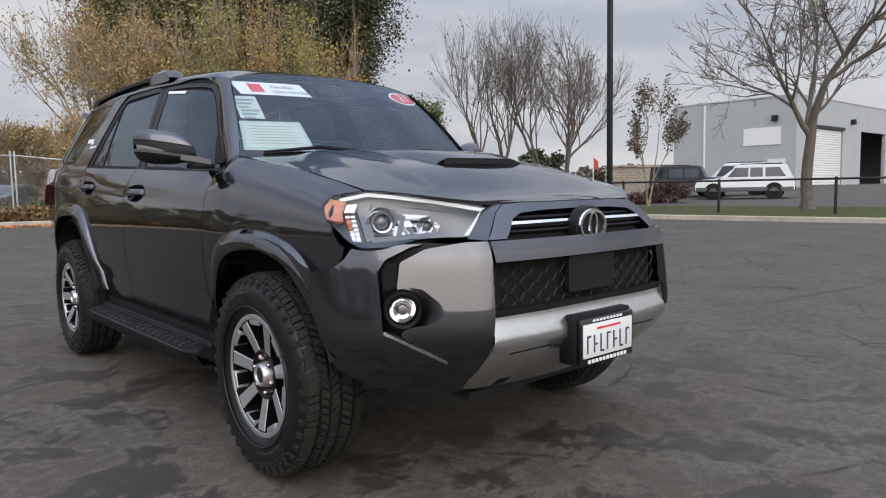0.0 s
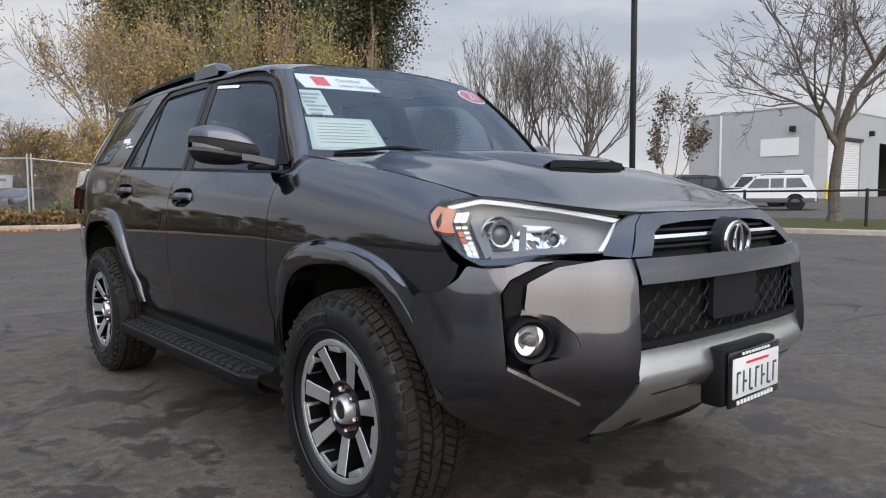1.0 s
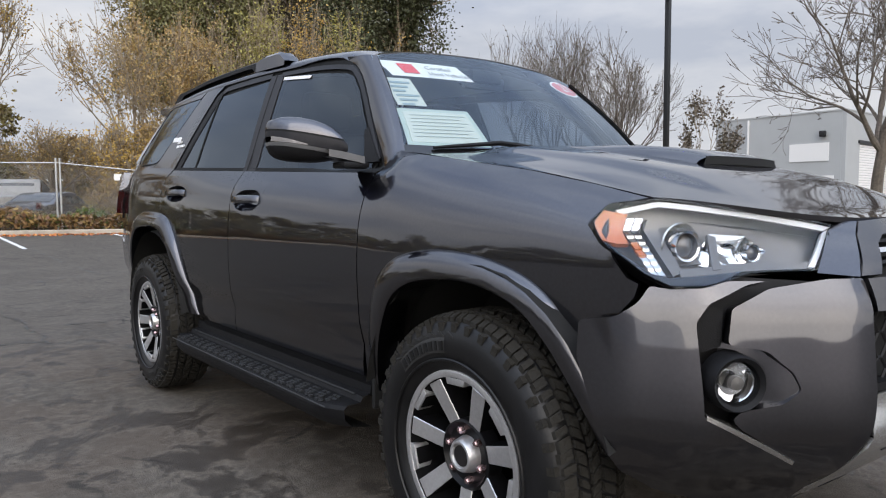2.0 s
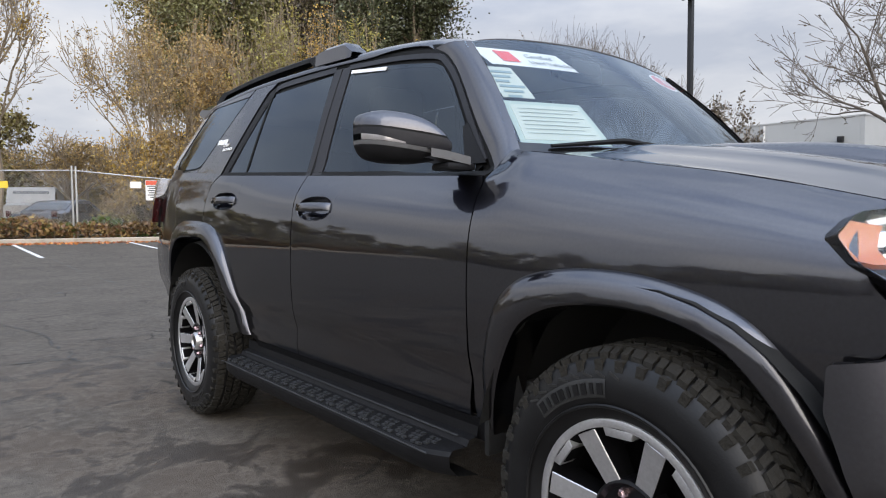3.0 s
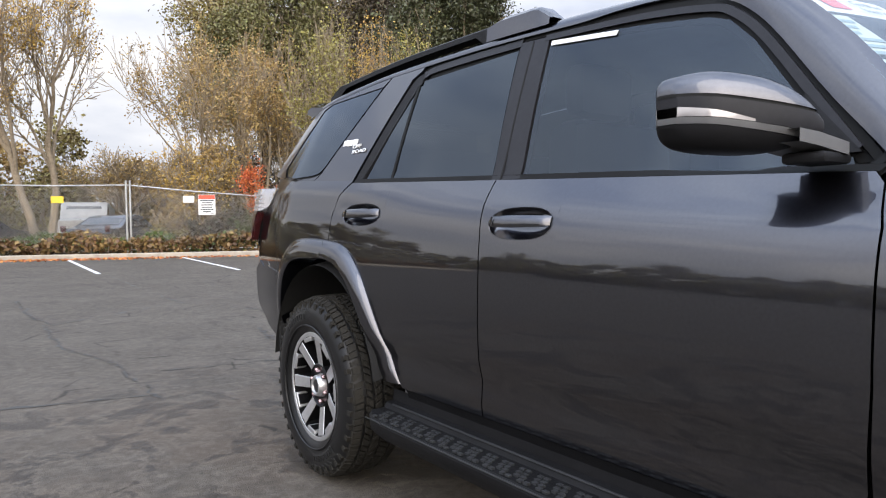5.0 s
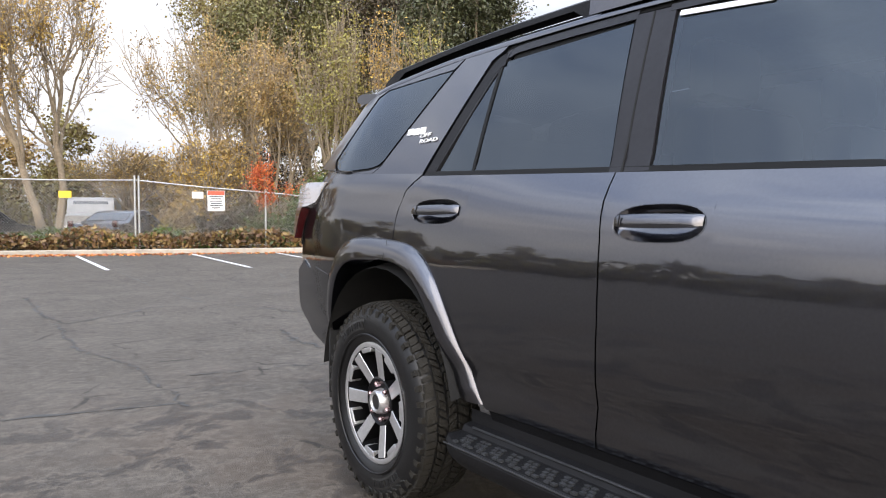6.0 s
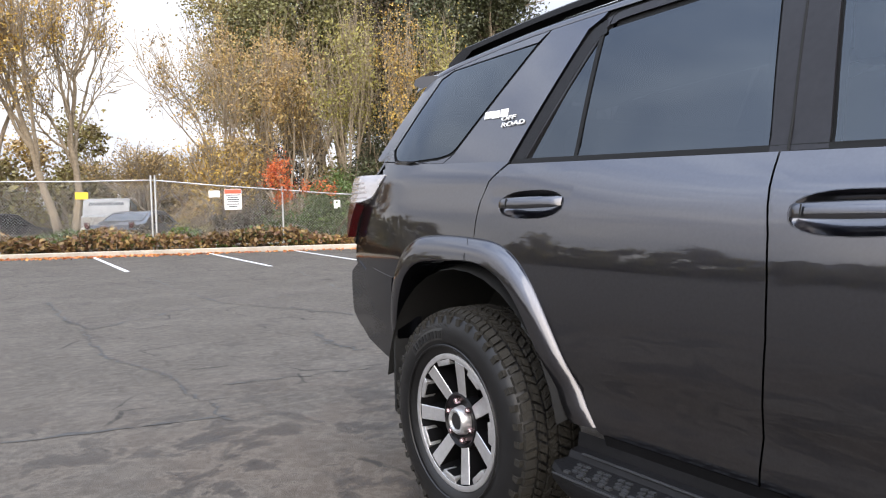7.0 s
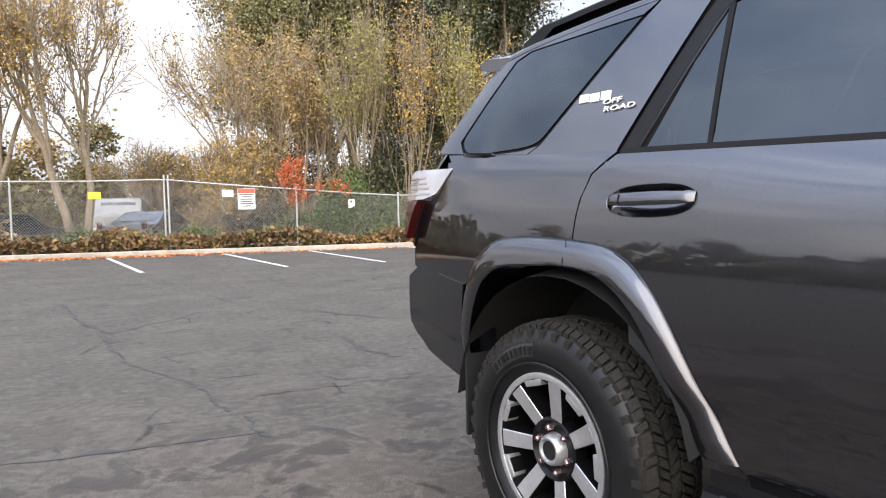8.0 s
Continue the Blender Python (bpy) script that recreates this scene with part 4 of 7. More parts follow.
side_panel("quarter_flange", [(1.22, belt(1.22) - 0.03), (2.04, 1.27), (2.08, 1.308), (1.60, belt(1.6) + 0.016), (1.50, belt(1.5) + 0.03), (1.25, belt(1.25) + 0.03)], M_PAINT, CAR, off=-0.0018, step=0.035, thick=0)
rear_bumper_side = [(1.865, 0.862), (1.90, 0.70), (1.935, 0.50), (2.0, 0.505), (2.25, 0.555), (2.37, 0.61), (2.395, 0.66), (2.355, 0.86), (2.245, 0.910), (2.165, 0.878), (2.06, 0.888)]
side_panel("rear_bumper_corner", rear_bumper_side, M_PAINT, CAR, off=0.004, step=0.04)
# sills and the dark inner shell behind every shut line
side_panel("rocker", [(-0.83, 0.478), (0.80, 0.478), (0.80, 0.40), (-0.83, 0.40)], M_BLACKPLASTIC, CAR, off=-0.012, step=0.1)
both("inner_shell", lambda: sheet([(-1.0, 0.47), (-0.93, 0.80), (-0.98, 0.90), (-0.9, 1.19), (1.95, 1.27), (2.15, 1.1), (2.2, 0.92), (1.84, 0.90), (1.70, 1.0), (1.2, 1.0), (1.02, 0.86), (0.86, 0.47)], lambda y, z: on_side(y, z, -0.050), 0.08, 0), M_GAP, CAR)

both("wheel_arch_flare", flare(FRONT_OUT, FRONT_IN, 1.0), M_PAINT, CAR)
both("wheel_arch_flare", flare(REAR_OUT, REAR_IN, 1.0), M_PAINT, CAR)
both("flare_seam", lambda: sheet([(1.312, 0.952), (1.3155, 0.952), (1.3175, 1.028), (1.314, 1.028)], lambda y, z: on_side(y, z, 0.025 + 0.017 * ramp(z, 1.02, 0.955)), 0.01, 0), M_GAP, CAR)

# --- greenhouse ---
gap_top = [(-0.805, belt(-0.8) - 0.010), (-0.668, 1.334), (-0.50, 1.526), (-0.40, 1.612), (-0.31, 1.652), (-0.08, 1.682), (0.20, 1.702), (0.66, 1.718), (0.89, 1.718), (0.955, 1.708), (1.005, 1.680), (1.192, belt(1.192) - 0.006)]
fglass = [(-0.70, 1.235), (-0.60, 1.355), (-0.465, 1.515), (-0.385, 1.585), (-0.32, 1.608), (-0.1, 1.638), (0.18, 1.666), (0.243, 1.660), (0.190, 1.215), (-0.70, 1.195)]
side_panel("front_door_glass", fglass, M_TINTF, CAR, off=-0.010, step=0.08, thick=0)
rglass = [(0.912, 1.240), (0.944, 1.60), (0.948, 1.660), (0.396, 1.672), (0.334, 1.225)]
side_panel("rear_door_glass", round_poly(rglass, 0.03, 4, (3, 4)), M_TINT, CAR, off=-0.010, step=0.08, thick=0)
side_panel("rear_door_quarter_glass", [(1.108, 1.262), (0.976, 1.620), (0.958, 1.645), (0.914, 1.250)], M_TINT, CAR, off=-0.010, step=0.08, thick=0)
side_panel("b_pillar_trim", [(0.200, 1.215), (0.328, 1.215), (0.392, 1.697), (0.256, 1.690)], M_SATIN, CAR, off=-0.007, step=0.06, thick=0.010)
side_panel("pillar_gap", [(0.282, 1.215), (0.288, 1.215), (0.331, 1.692), (0.325, 1.692)], M_GAP, CAR, off=-0.0055, step=0.1, thick=0.002)
side_panel("b_pillar_seal", [(0.18, 1.21), (0.352, 1.21), (0.415, 1.70), (0.23, 1.69)], M_SEAL, CAR, off=-0.016, step=0.06, thick=0.004)
side_panel("window_divider", [(0.907, 1.255), (0.919, 1.256), (0.964, 1.660), (0.948, 1.662)], M_SEAL, CAR, off=-0.006, step=0.1, thick=0.004)
side_panel("belt_moulding", [(-0.80, belt(-0.8) - 0.005), (1.185, belt(1.18) - 0.005), (1.185, belt(1.18) + 0.010), (-0.80, belt(-0.8) + 0.010)], M_SEAL, CAR, off=-0.003, step=0.08, thick=0.012)
# door frame, a thin painted hoop round the panes
def hoop(pts, w, off):
    def make():
        c = spline(pts, 5)
        rows = []
        for i, p in enumerate(c):
            a, b = Vector(c[max(i - 1, 0)]), Vector(c[min(i + 1, len(c) - 1)])
            d = (b - a).normalized()
            nr = Vector((-d.y, d.x))
            row = []
            for q, o in ((-1, -0.012), (-0.9, 0.0), (0.9, 0.0), (1, -0.012)):
                v = Vector(p) + nr * w / 2 * q
                row.append(on_side(v.x, v.y, off + o))
            rows.append(row)
        bm = loft(rows)
        bm.normal_update()
        if sum((f.normal.x for f in bm.faces)) > 0:
            bmesh.ops.reverse_faces(bm, faces=bm.faces[:])
        return bm
    return make
both("window_seal", hoop(gap_top, 0.020, -0.012), M_SEAL, CAR)
both("pane_seal", hoop([(-0.72, 1.215), (-0.618, 1.345), (-0.475, 1.510), (-0.387, 1.588), (-0.312, 1.620), (-0.1, 1.650), (0.2, 1.674), (0.30, 1.682)], 0.055, -0.016), M_SEAL, CAR)
both("pane_seal", hoop([(0.43, 1.688), (0.66, 1.690), (0.86, 1.688), (0.91, 1.676), (0.955, 1.640), (1.123, 1.27)], 0.060, -0.016), M_SEAL, CAR)
both("frame_backing", hoop([(-0.79, 1.20), (-0.66, 1.345), (-0.495, 1.525), (-0.395, 1.605), (-0.31, 1.640), (-0.08, 1.668), (0.20, 1.690), (0.66, 1.705), (0.89, 1.705), (0.955, 1.69), (0.995, 1.66), (1.168, 1.26)], 0.085, -0.021), M_SEAL, CAR)
both("rear_frame_trim", hoop([(0.942, 1.672), (0.992, 1.64), (1.077, 1.465), (1.160, 1.275)], 0.055, -0.005), M_BLACKPLASTIC, CAR)
both("front_door_frame", hoop([(-0.735, 1.232), (-0.635, 1.350), (-0.488, 1.520), (-0.395, 1.600), (-0.315, 1.634), (-0.1, 1.663), (0.2, 1.684), (0.275, 1.689)], 0.022, -0.006), M_SATIN, CAR)
both("rear_door_frame", hoop([(0.385, 1.697), (0.66, 1.700), (0.87, 1.698), (0.922, 1.688), (0.967, 1.650), (1.143, 1.275)], 0.030, -0.006), M_SATIN, CAR)
# C and D pillars with the quarter pane between
cpillar = [(1.200, belt(1.200) + 0.002), (1.58, belt(1.58) + 0.008), (1.53, 1.325), (1.245, 1.675), (1.20, gutter(1.2) - 0.002), (0.955, gutter(0.955) - 0.002), (0.967, 1.708), (1.017, 1.680)]
side_panel("c_pillar", cpillar, M_PAINT, CAR, step=0.03)
qglass = [(1.548, 1.335), (1.62, 1.324), (1.83, 1.323), (1.96, 1.336), (2.030, 1.387), (1.95, 1.53), (1.86, 1.668), (1.78, 1.690), (1.262, 1.688)]
side_panel("quarter_glass", round_poly(qglass, 0.035, 4, (8,)), M_TINT, CAR, off=-0.004, step=0.08, thick=0.004)
side_panel("quarter_pane_seal", round_poly([(1.532, 1.318), (1.61, 1.306), (1.83, 1.306), (1.98, 1.322), (2.052, 1.383), (1.96, 1.535), (1.868, 1.676), (1.785, 1.699), (1.244, 1.698)], 0.035, 4, (8,)), M_SEAL, CAR, off=-0.010, step=0.08, thick=0)
dpillar = [(1.585, belt(1.585) + 0.009), (2.10, 1.345), (2.21, 1.36), (2.13, 1.50), (2.03, 1.64), (1.98, gutter(1.98) - 0.002), (1.7, gutter(1.7) - 0.002), (1.45, gutter(1.45) - 0.002), (1.21, gutter(1.21) - 0.002), (1.255, 1.690), (1.78, 1.692), (1.862, 1.670), (1.952, 1.532), (2.040, 1.386), (1.972, 1.326), (1.83, 1.312), (1.62, 1.312), (1.545, 1.322)]
side_panel("d_pillar", dpillar, M_PAINT, CAR, step=0.03)


# A-pillars, from the windscreen's edge to the door gap
wy = lambda x, z: -0.985 + (z - 1.25) * 1.065 + 0.25 * x * x - 0.03 * math.sin(math.pi * min(1, max(0, (z - 1.25) / 0.45)))


def a_pillar():
    inner = spline([(x, wy(x, z) - 0.011, z + 0.004) for x, z in ((-0.706, 1.252), (-0.674, 1.345), (-0.632, 1.475), (-0.590, 1.600), (-0.568, 1.652))], 5)
    outer = spline([(-0.812, 1.200), (-0.672, 1.345), (-0.508, 1.532), (-0.405, 1.620), (-0.315, 1.662)], 5)
    rows = []
    for (x, y, z), (oy, oz) in zip(inner, outer):
        ox = -half(oy, oz)
        row = []
        for k in range(6):
            t = k / 5
            bulge = 0.014 * math.sin(math.pi * t)
            row.append((x + (ox - x) * t - bulge, y + (oy - y) * t - bulge * 0.6, z + (oz - z) * t + bulge * 0.5))
        rows.append(row)
    bm = loft(rows)
    bm.normal_update()
    if sum((f.normal.x for f in bm.faces)) > 0:
        bmesh.ops.reverse_faces(bm, faces=bm.faces[:])
    return bm


both("a_pillar", a_pillar, M_PAINT, CAR)




def roof_z(x, y):
    e = gutter(max(y, -0.30)) if y > -0.30 else gutter(-0.30) + (y + 0.30) * 0.25
    c = crown_z(y)
    r = min(1.0, abs(x) / roof_half(y))
    return e + (c - e) * (1 - r**2.6)**(1 / 2.2)


def roof_half(y):
    return half(y, gutter(max(y, -0.3))) if y > -0.30 else 0.556 - 0.0 * y


screen_top = smooth_curve([0, 0.2, 0.40, 0.50, 0.57, 0.60], [1.705, 1.700, 1.688, 1.674, 1.658, 1.645])


def roof():
    rows = []
    for k in range(45):
        s_ = (k / 44)**1.25
        row = []
        for q in range(37):
            t = math.sin((-1 + 2 * q / 36) * math.pi / 2)
            xf = t * 0.575
            zf = screen_top(abs(xf))
            yf = wy(xf, zf) - 0.002
            y = yf + (2.13 - yf) * s_
            x = xf + (t * roof_half(y) - xf) * ramp(y, yf, 0.1)
            z = zf + 0.002 + (roof_z(x, y) - zf - 0.002) * ramp(y - yf, -0.10, 0.34)**0.8 if y < yf + 0.34 else roof_z(x, y)
            row.append((x, y, z))
        rows.append(row)
    return loft(rows, 0.004, up=True)


part("roof", roof(), M_PAINT, CAR)

# windscreen


def on_screen(x, z, off=0.0):
    return x, wy(x, z) - off * 0.70, z + off * 0.70


screen = [(-0.72, 1.255), (0.72, 1.255), (0.585, 1.655), (0.40, 1.688), (0.0, 1.705), (-0.40, 1.688), (-0.585, 1.655)]
part("windscreen", sheet(screen, on_screen, 0.06, 0.004), M_WIND, CAR)
part("windscreen_band", sheet([(-0.715, 1.250), (0.715, 1.250), (0.705, 1.280), (0.3, 1.268), (0, 1.264), (-0.3, 1.268), (-0.705, 1.280)], lambda x, z: on_screen(x, z, 0.002), 0.08, 0.003), M_GLOSSBLACK, CAR)
both("windscreen_edge", lambda: sheet([(-0.710, 1.262), (-0.698, 1.262), (-0.562, 1.648), (-0.574, 1.648)], lambda x, z: on_screen(x, z, 0.003), 0.05, 0.003), M_SEAL, CAR)

# --- bonnet with its scoop ---
hood = [(-0.722, -0.93), (-0.55, -0.985), (-0.3, -1.03), (0, -1.045), (0.3, -1.03), (0.55, -0.985), (0.722, -0.93), (0.738, -1.15), (0.741, -1.35), (0.738, -1.6), (0.718, -1.862), (0.62, -1.965), (0.52, -2.05), (0.40, -2.135), (0.36, -2.155), (0.2, -2.172), (0, -2.176), (-0.2, -2.172), (-0.36, -2.155), (-0.40, -2.135), (-0.52, -2.05), (-0.62, -1.965), (-0.718, -1.862), (-0.738, -1.6), (-0.741, -1.35), (-0.738, -1.15)]
part("bonnet", sheet(hood, lambda x, y: (x, y, hood_z(x, y)), 0.03, 0.012), M_PAINT, CAR)
part("engine_bay", sheet([(-0.70, -0.95), (0.70, -0.95), (0.70, -1.85), (0.38, -2.10), (-0.38, -2.10), (-0.70, -1.85)], lambda x, y: (x, y, hood_z(x, y) - 0.06), 0.2, 0), M_GAP, CAR)


def scoop():
    rows = []
    for k in range(13):
        t = k / 12
        y = -1.70 + 0.64 * t
        w = 0.235 + 0.02 * math.sin(math.pi * t)
        h = 0.031 * (1 - ramp(t, 0.15, 1.0)) * ramp(t, -0.35, 0.12) + 0.001
        row = []
        for q in (-1.08, -0.98, -0.8, -0.4, 0, 0.4, 0.8, 0.98, 1.08):
            x = q * w
            row.append((x, y + 0.02 * q * q, hood_z(x, y) + (h if abs(q) < 0.9 else h * 0.5 if abs(q) < 1 else -0.004)))
        rows.append(row)
    bm = loft(rows)
    front = rows[0]
    low = [bm.verts.new((x * 1.0, y + 0.012, hood_z(x, y) - 0.005)) for x, y, z in front]
    bm.verts.ensure_lookup_table()
    top = [bm.verts[i] for i in range(len(front))]
    for i in range(len(front) - 1):
        bm.faces.new((top[i], low[i], low[i + 1], top[i + 1]))
    bmesh.ops.recalc_face_normals(bm, faces=bm.faces[:])
    return bm


sc = part("bonnet_scoop", scoop(), M_PAINT, CAR)
part("scoop_inlet", sheet([(-0.215, 0.002), (0.215, 0.002), (0.205, 0.025), (-0.205, 0.025)], lambda x, h: (x, -1.705 + 0.02 * (x / 0.235)**2, hood_z(x, -1.70) + h), 0.05, 0.003), M_GAP, sc)

# --- nose ---
bezel_out = [(-0.492, 0.922), (-0.415, 1.006), (-0.368, 1.034), (-0.2, 1.040), (0, 1.042), (0.2, 1.040), (0.368, 1.034), (0.415, 1.006), (0.492, 0.922)]
def ring_pair(name, top, low, mat, off, thick=0.012):
    """The upper half of a frame between two outlines that both run from one side to the other."""
    return front_panel(name, top + low[::-1], mat, CAR, off, 0.03, thick, twin=False)
ug_top = [(-0.418, 0.922), (-0.355, 0.985), (-0.31, 1.003), (-0.2, 1.010), (0, 1.013), (0.2, 1.010), (0.31, 1.003), (0.355, 0.985), (0.418, 0.922)]
ring_pair("grille_surround", bezel_out, ug_top, M_PAINT, 0.0, 0.085)
front_panel("grille_bar", [(-0.488, 0.850), (0.488, 0.850), (0.492, 0.918), (-0.492, 0.918)], M_PAINT, CAR, 0.012, 0.03, twin=False, thick=0.05)
part("grille_backing", sheet([(arc(-0.50), 0.66), (arc(0.50), 0.66), (arc(0.44), 1.01), (arc(-0.44), 1.01)], lambda u, z: on_front(u, z, -0.05), 0.08, 0), M_GAP, CAR)
for k, z in enumerate((0.940, 0.955, 0.985)):
    front_panel("grille_slat", [(-0.40 + 0.035 * k, z), (0.40 - 0.035 * k, z), (0.40 - 0.035 * k, z + 0.007), (-0.40 + 0.035 * k, z + 0.007)], M_BLACKPLASTIC, CAR, -0.016, 0.06, 0.02, twin=False)
front_panel("grille_chrome_strip", [(-0.375, 0.966), (-0.075, 0.968), (-0.075, 0.977), (-0.368, 0.976)], M_CHROME, CAR, 0.0, 0.05, 0.012, label="bright chrome grille strip")

for wx, wy_, o, ph in ((-0.803, -1.395, -1, 23), (-0.803, 1.395, -1, 10), (0.803, -1.395, 1, 31), (0.803, 1.395, 1, 4)):
    build_wheel(CAR, wx, wy_, o, ph)


def liner(cy):
    """The dark shell inside a wheel arch."""
    def make():
        rows = []
        for k in range(17):
            a = math.pi * (0.06 + 0.86 * k / 16) if cy < 0 else math.pi * (0.04 + 0.90 * k / 16)
            y, z = cy + 0.50 * math.cos(a), 0.40 + 0.52 * math.sin(a)
            rows.append([(-0.895, y, z), (-0.80, y, z + 0.02), (-0.60, y, z + 0.02), (-0.46, y, z), (-0.45, cy + 0.3 * math.cos(a), 0.4 + 0.25 * math.sin(a))])
        return loft(rows)
    return make


for cy in (-1.395, 1.395):
    both("wheel_liner", liner(cy), M_LINER, CAR)
part("underbody", box(-0.44, 0.44, -1.95, 2.25, 0.34, 0.50, 0.03), M_LINER, CAR)
part("skid_plate", box(-0.40, 0.40, -2.02, -1.5, 0.32, 0.355, 0.015), M_LINER, CAR)
for x in (-0.45, 0.45):
    bm = bmesh.new()
    add_tube(bm, [(x, -1.395, 0.39), (x * 1.45, -1.395, 0.39)], 0.05, 12)
    add_tube(bm, [(x, 1.395, 0.39), (x * 1.45, 1.395, 0.39)], 0.06, 12)
    part("axle", bm, M_LINER, CAR)
both("mud_flap", lambda: box(-0.885, -0.70, 1.845, 1.862, 0.32, 0.66, 0.006), M_LINER, CAR)
both("mud_flap", lambda: box(-0.862, -0.70, -0.905, -0.885, 0.40, 0.70, 0.006), M_LINER, CAR)

# --- head lamps ---
_hl = smooth_curve([.36, .47, .557, .68, .75, .80, .835, .86], [-2.15, -2.085, -2.02, -1.935, -1.885, -1.845, -1.812, -1.785])


def on_lamp(a, z, off=0.0):
    a += 0.030 * ramp(a, 0.66, 0.80)
    y = _hl(a) - ((0.75 + 0.65 * ramp(a, 0.5, 0.8)) * (1.02 - z) if z < 1.02 else 0.2 * (1.02 - z))
    return -a - off * 0.5, y - off * 0.8, z + off * 0.25


def lamp_sheet(outline, off, step=0.03, thick=0.006):
    return lambda: sheet(outline, lambda a, z: on_lamp(a, z, off), step, thick)


lamp_out = round_poly([(.400, 1.026), (.497, .928), (.62, .927), (.66, .925), (.735, .905), (.795, .903), (.814, .925), (.827, .985), (.818, 1.045), (.790, 1.078), (.717, 1.088), (.56, 1.060)], 0.010)
for side in (1, -1):
    fix = (lambda b: b) if side > 0 else mirror_x
    lamp = part("headlight", fix(lamp_sheet(lamp_out, -0.055, 0.03, 0)()), M_LAMPGREY, CAR, "clear head lamp with amber corner and white light guide")
    part("lens", fix(lamp_sheet(lamp_out, 0.0)()), M_LENS, lamp)
    rim_rows = []
    for a, z in lamp_out + lamp_out[:1]:
        rim_rows.append([on_lamp(a, z, -0.001), on_lamp(a, z, -0.06)])
    part("lamp_wall", fix(loft(rim_rows)), M_GLOSSBLACK, lamp)
    part("light_guide", fix(lamp_sheet([(.405, 1.022), (.425, 1.014), (.56, 1.045), (.72, 1.071), (.775, 1.054), (.78, 1.064), (.72, 1.083), (.56, 1.057)], -0.012, 0.04, 0.012)()), M_DRL, lamp, "white light guide strip")
    part("light_guide", fix(lamp_sheet([(.412, 1.018), (.430, 1.010), (.506, .936), (.494, .936)], -0.012, 0.04, 0.012)()), M_DRL, lamp, "white light guide strip")
    part("side_reflector", fix(lamp_sheet([(.798, 1.064), (.814, 1.040), (.822, .998), (.806, .990), (.788, .990), (.764, 1.054)], -0.010, 0.03, 0.012)()), M_AMBER, lamp, "amber side reflector")
    part("lamp_shadow_trim", fix(lamp_sheet([(.820, .986), (.804, .930), (.785, .921), (.66, .931), (.735, .909), (.795, .907), (.813, .927)], -0.008, 0.03, 0.012)()), M_GLOSSBLACK, lamp)
    for k in range(9):
        z0, z1 = 0.927 + 0.0135 * k, 0.9395 + 0.0135 * k
        for j in range(2):
            def col(z, q):
                t = (z - 0.927) / 0.122
                return (0.802 + (0.764 - 0.802) * t) * (1 - q) + (0.782 + (0.740 - 0.782) * t) * q
            quad = [(col(z0, j / 2 + 0.03), z0), (col(z0, j / 2 + 0.46), z0), (col(z1, j / 2 + 0.46), z1), (col(z1, j / 2 + 0.03), z1)]
            part("reflector_facet", fix(sheet(quad, lambda a, z: on_lamp(a, z, -0.016 - 0.45 * (z - z0)), 0.05, 0.006)), M_AMBER if k in (3, 4) and j == 0 else M_CHROME, lamp)
    part("lamp_bridge", fix(lamp_sheet([(.735, 1.046), (.712, 1.052), (.752, .934), (.772, .926)], -0.022, 0.04, 0.02)()), M_LAMPGREY, lamp)
    part("lamp_shelf", fix(lamp_sheet([(.50, .934), (.66, .932), (.765, .922), (.755, .938), (.66, .948), (.49, .948)], -0.020, 0.04, 0.02)()), M_LAMPGREY, lamp)
    part("reflector_plate", fix(sheet([(.55, .976), (.58, .944), (.695, .944), (.715, .955), (.648, 1.006), (.58, 1.010)], lambda a, z: on_lamp(a, z, -0.044 + 0.02 * math.sin(a * 90) * math.sin(z * 70)), 0.012, 0.004)), M_CHROME, lamp)
    part("projector_plate", fix(sheet([(.665, .955), (.755, .95), (.735, 1.03), (.66, 1.036)], lambda a, z: on_lamp(a, z, -0.046), 0.05, 0.004)), M_LAMPGREY, lamp)
    part("diagonal_bar", fix(lamp_sheet([(.706, .936), (.690, .938), (.640, 1.004), (.652, 1.010)], -0.018, 0.04, 0.010)()), M_LAMPGREY, lamp)
    part("reflector_flap", fix(lamp_sheet([(.645, 1.012), (.575, 1.006), (.600, .998), (.645, .996)], -0.024, 0.04, 0.010)()), M_DRL, lamp)
    for a, z, r in ((.712, .988, .042), (.600, .972, .024)):
        c = Vector(on_lamp(a, z, -0.028))
        m = Matrix.Translation(c) @ Matrix.Rotation(radians(90 - 18), 4, 'Z')
        for nm, prof, mat in (("bowl", [(0.0, r * 1.25), (-0.004, r * 1.2), (0.02, r * 0.95), (0.03, 0.0)], M_REFL), ("projector_ring", [(-0.012, r * 0.86), (-0.024, r * 0.82), (-0.022, r * 0.70), (0.01, r * 0.66)], M_CHROME), ("bulb_lens", [(0.004, r * 0.68), (-0.012, r * 0.55), (-0.020, r * 0.28), (-0.022, 0.0)], M_LAMPGREY)):
            b = lathe(prof, 28)
            bmesh.ops.transform(b, matrix=m, verts=b.verts[:])
            bmesh.ops.recalc_face_normals(b, faces=b.faces[:])
            part(nm, fix(b), mat, lamp)

for fix in ((lambda b: b), mirror_x):
    fr = [on_front(arc(a), z, -0.004) for a, z in ((.492, .920), (.455, .965), (.415, 1.006), (.368, 1.034))]
    la = [on_lamp(a, z, 0.002) for a, z in ((.505, .922), (.463, .970), (.425, 1.012), (.394, 1.032))]
    b = loft([fr, la])
    b.normal_update()
    if sum(f.normal.x for f in b.faces) > 0:
        bmesh.ops.reverse_faces(b, faces=b.faces[:])
    part("lamp_filler", fix(b), M_PAINT, CAR)

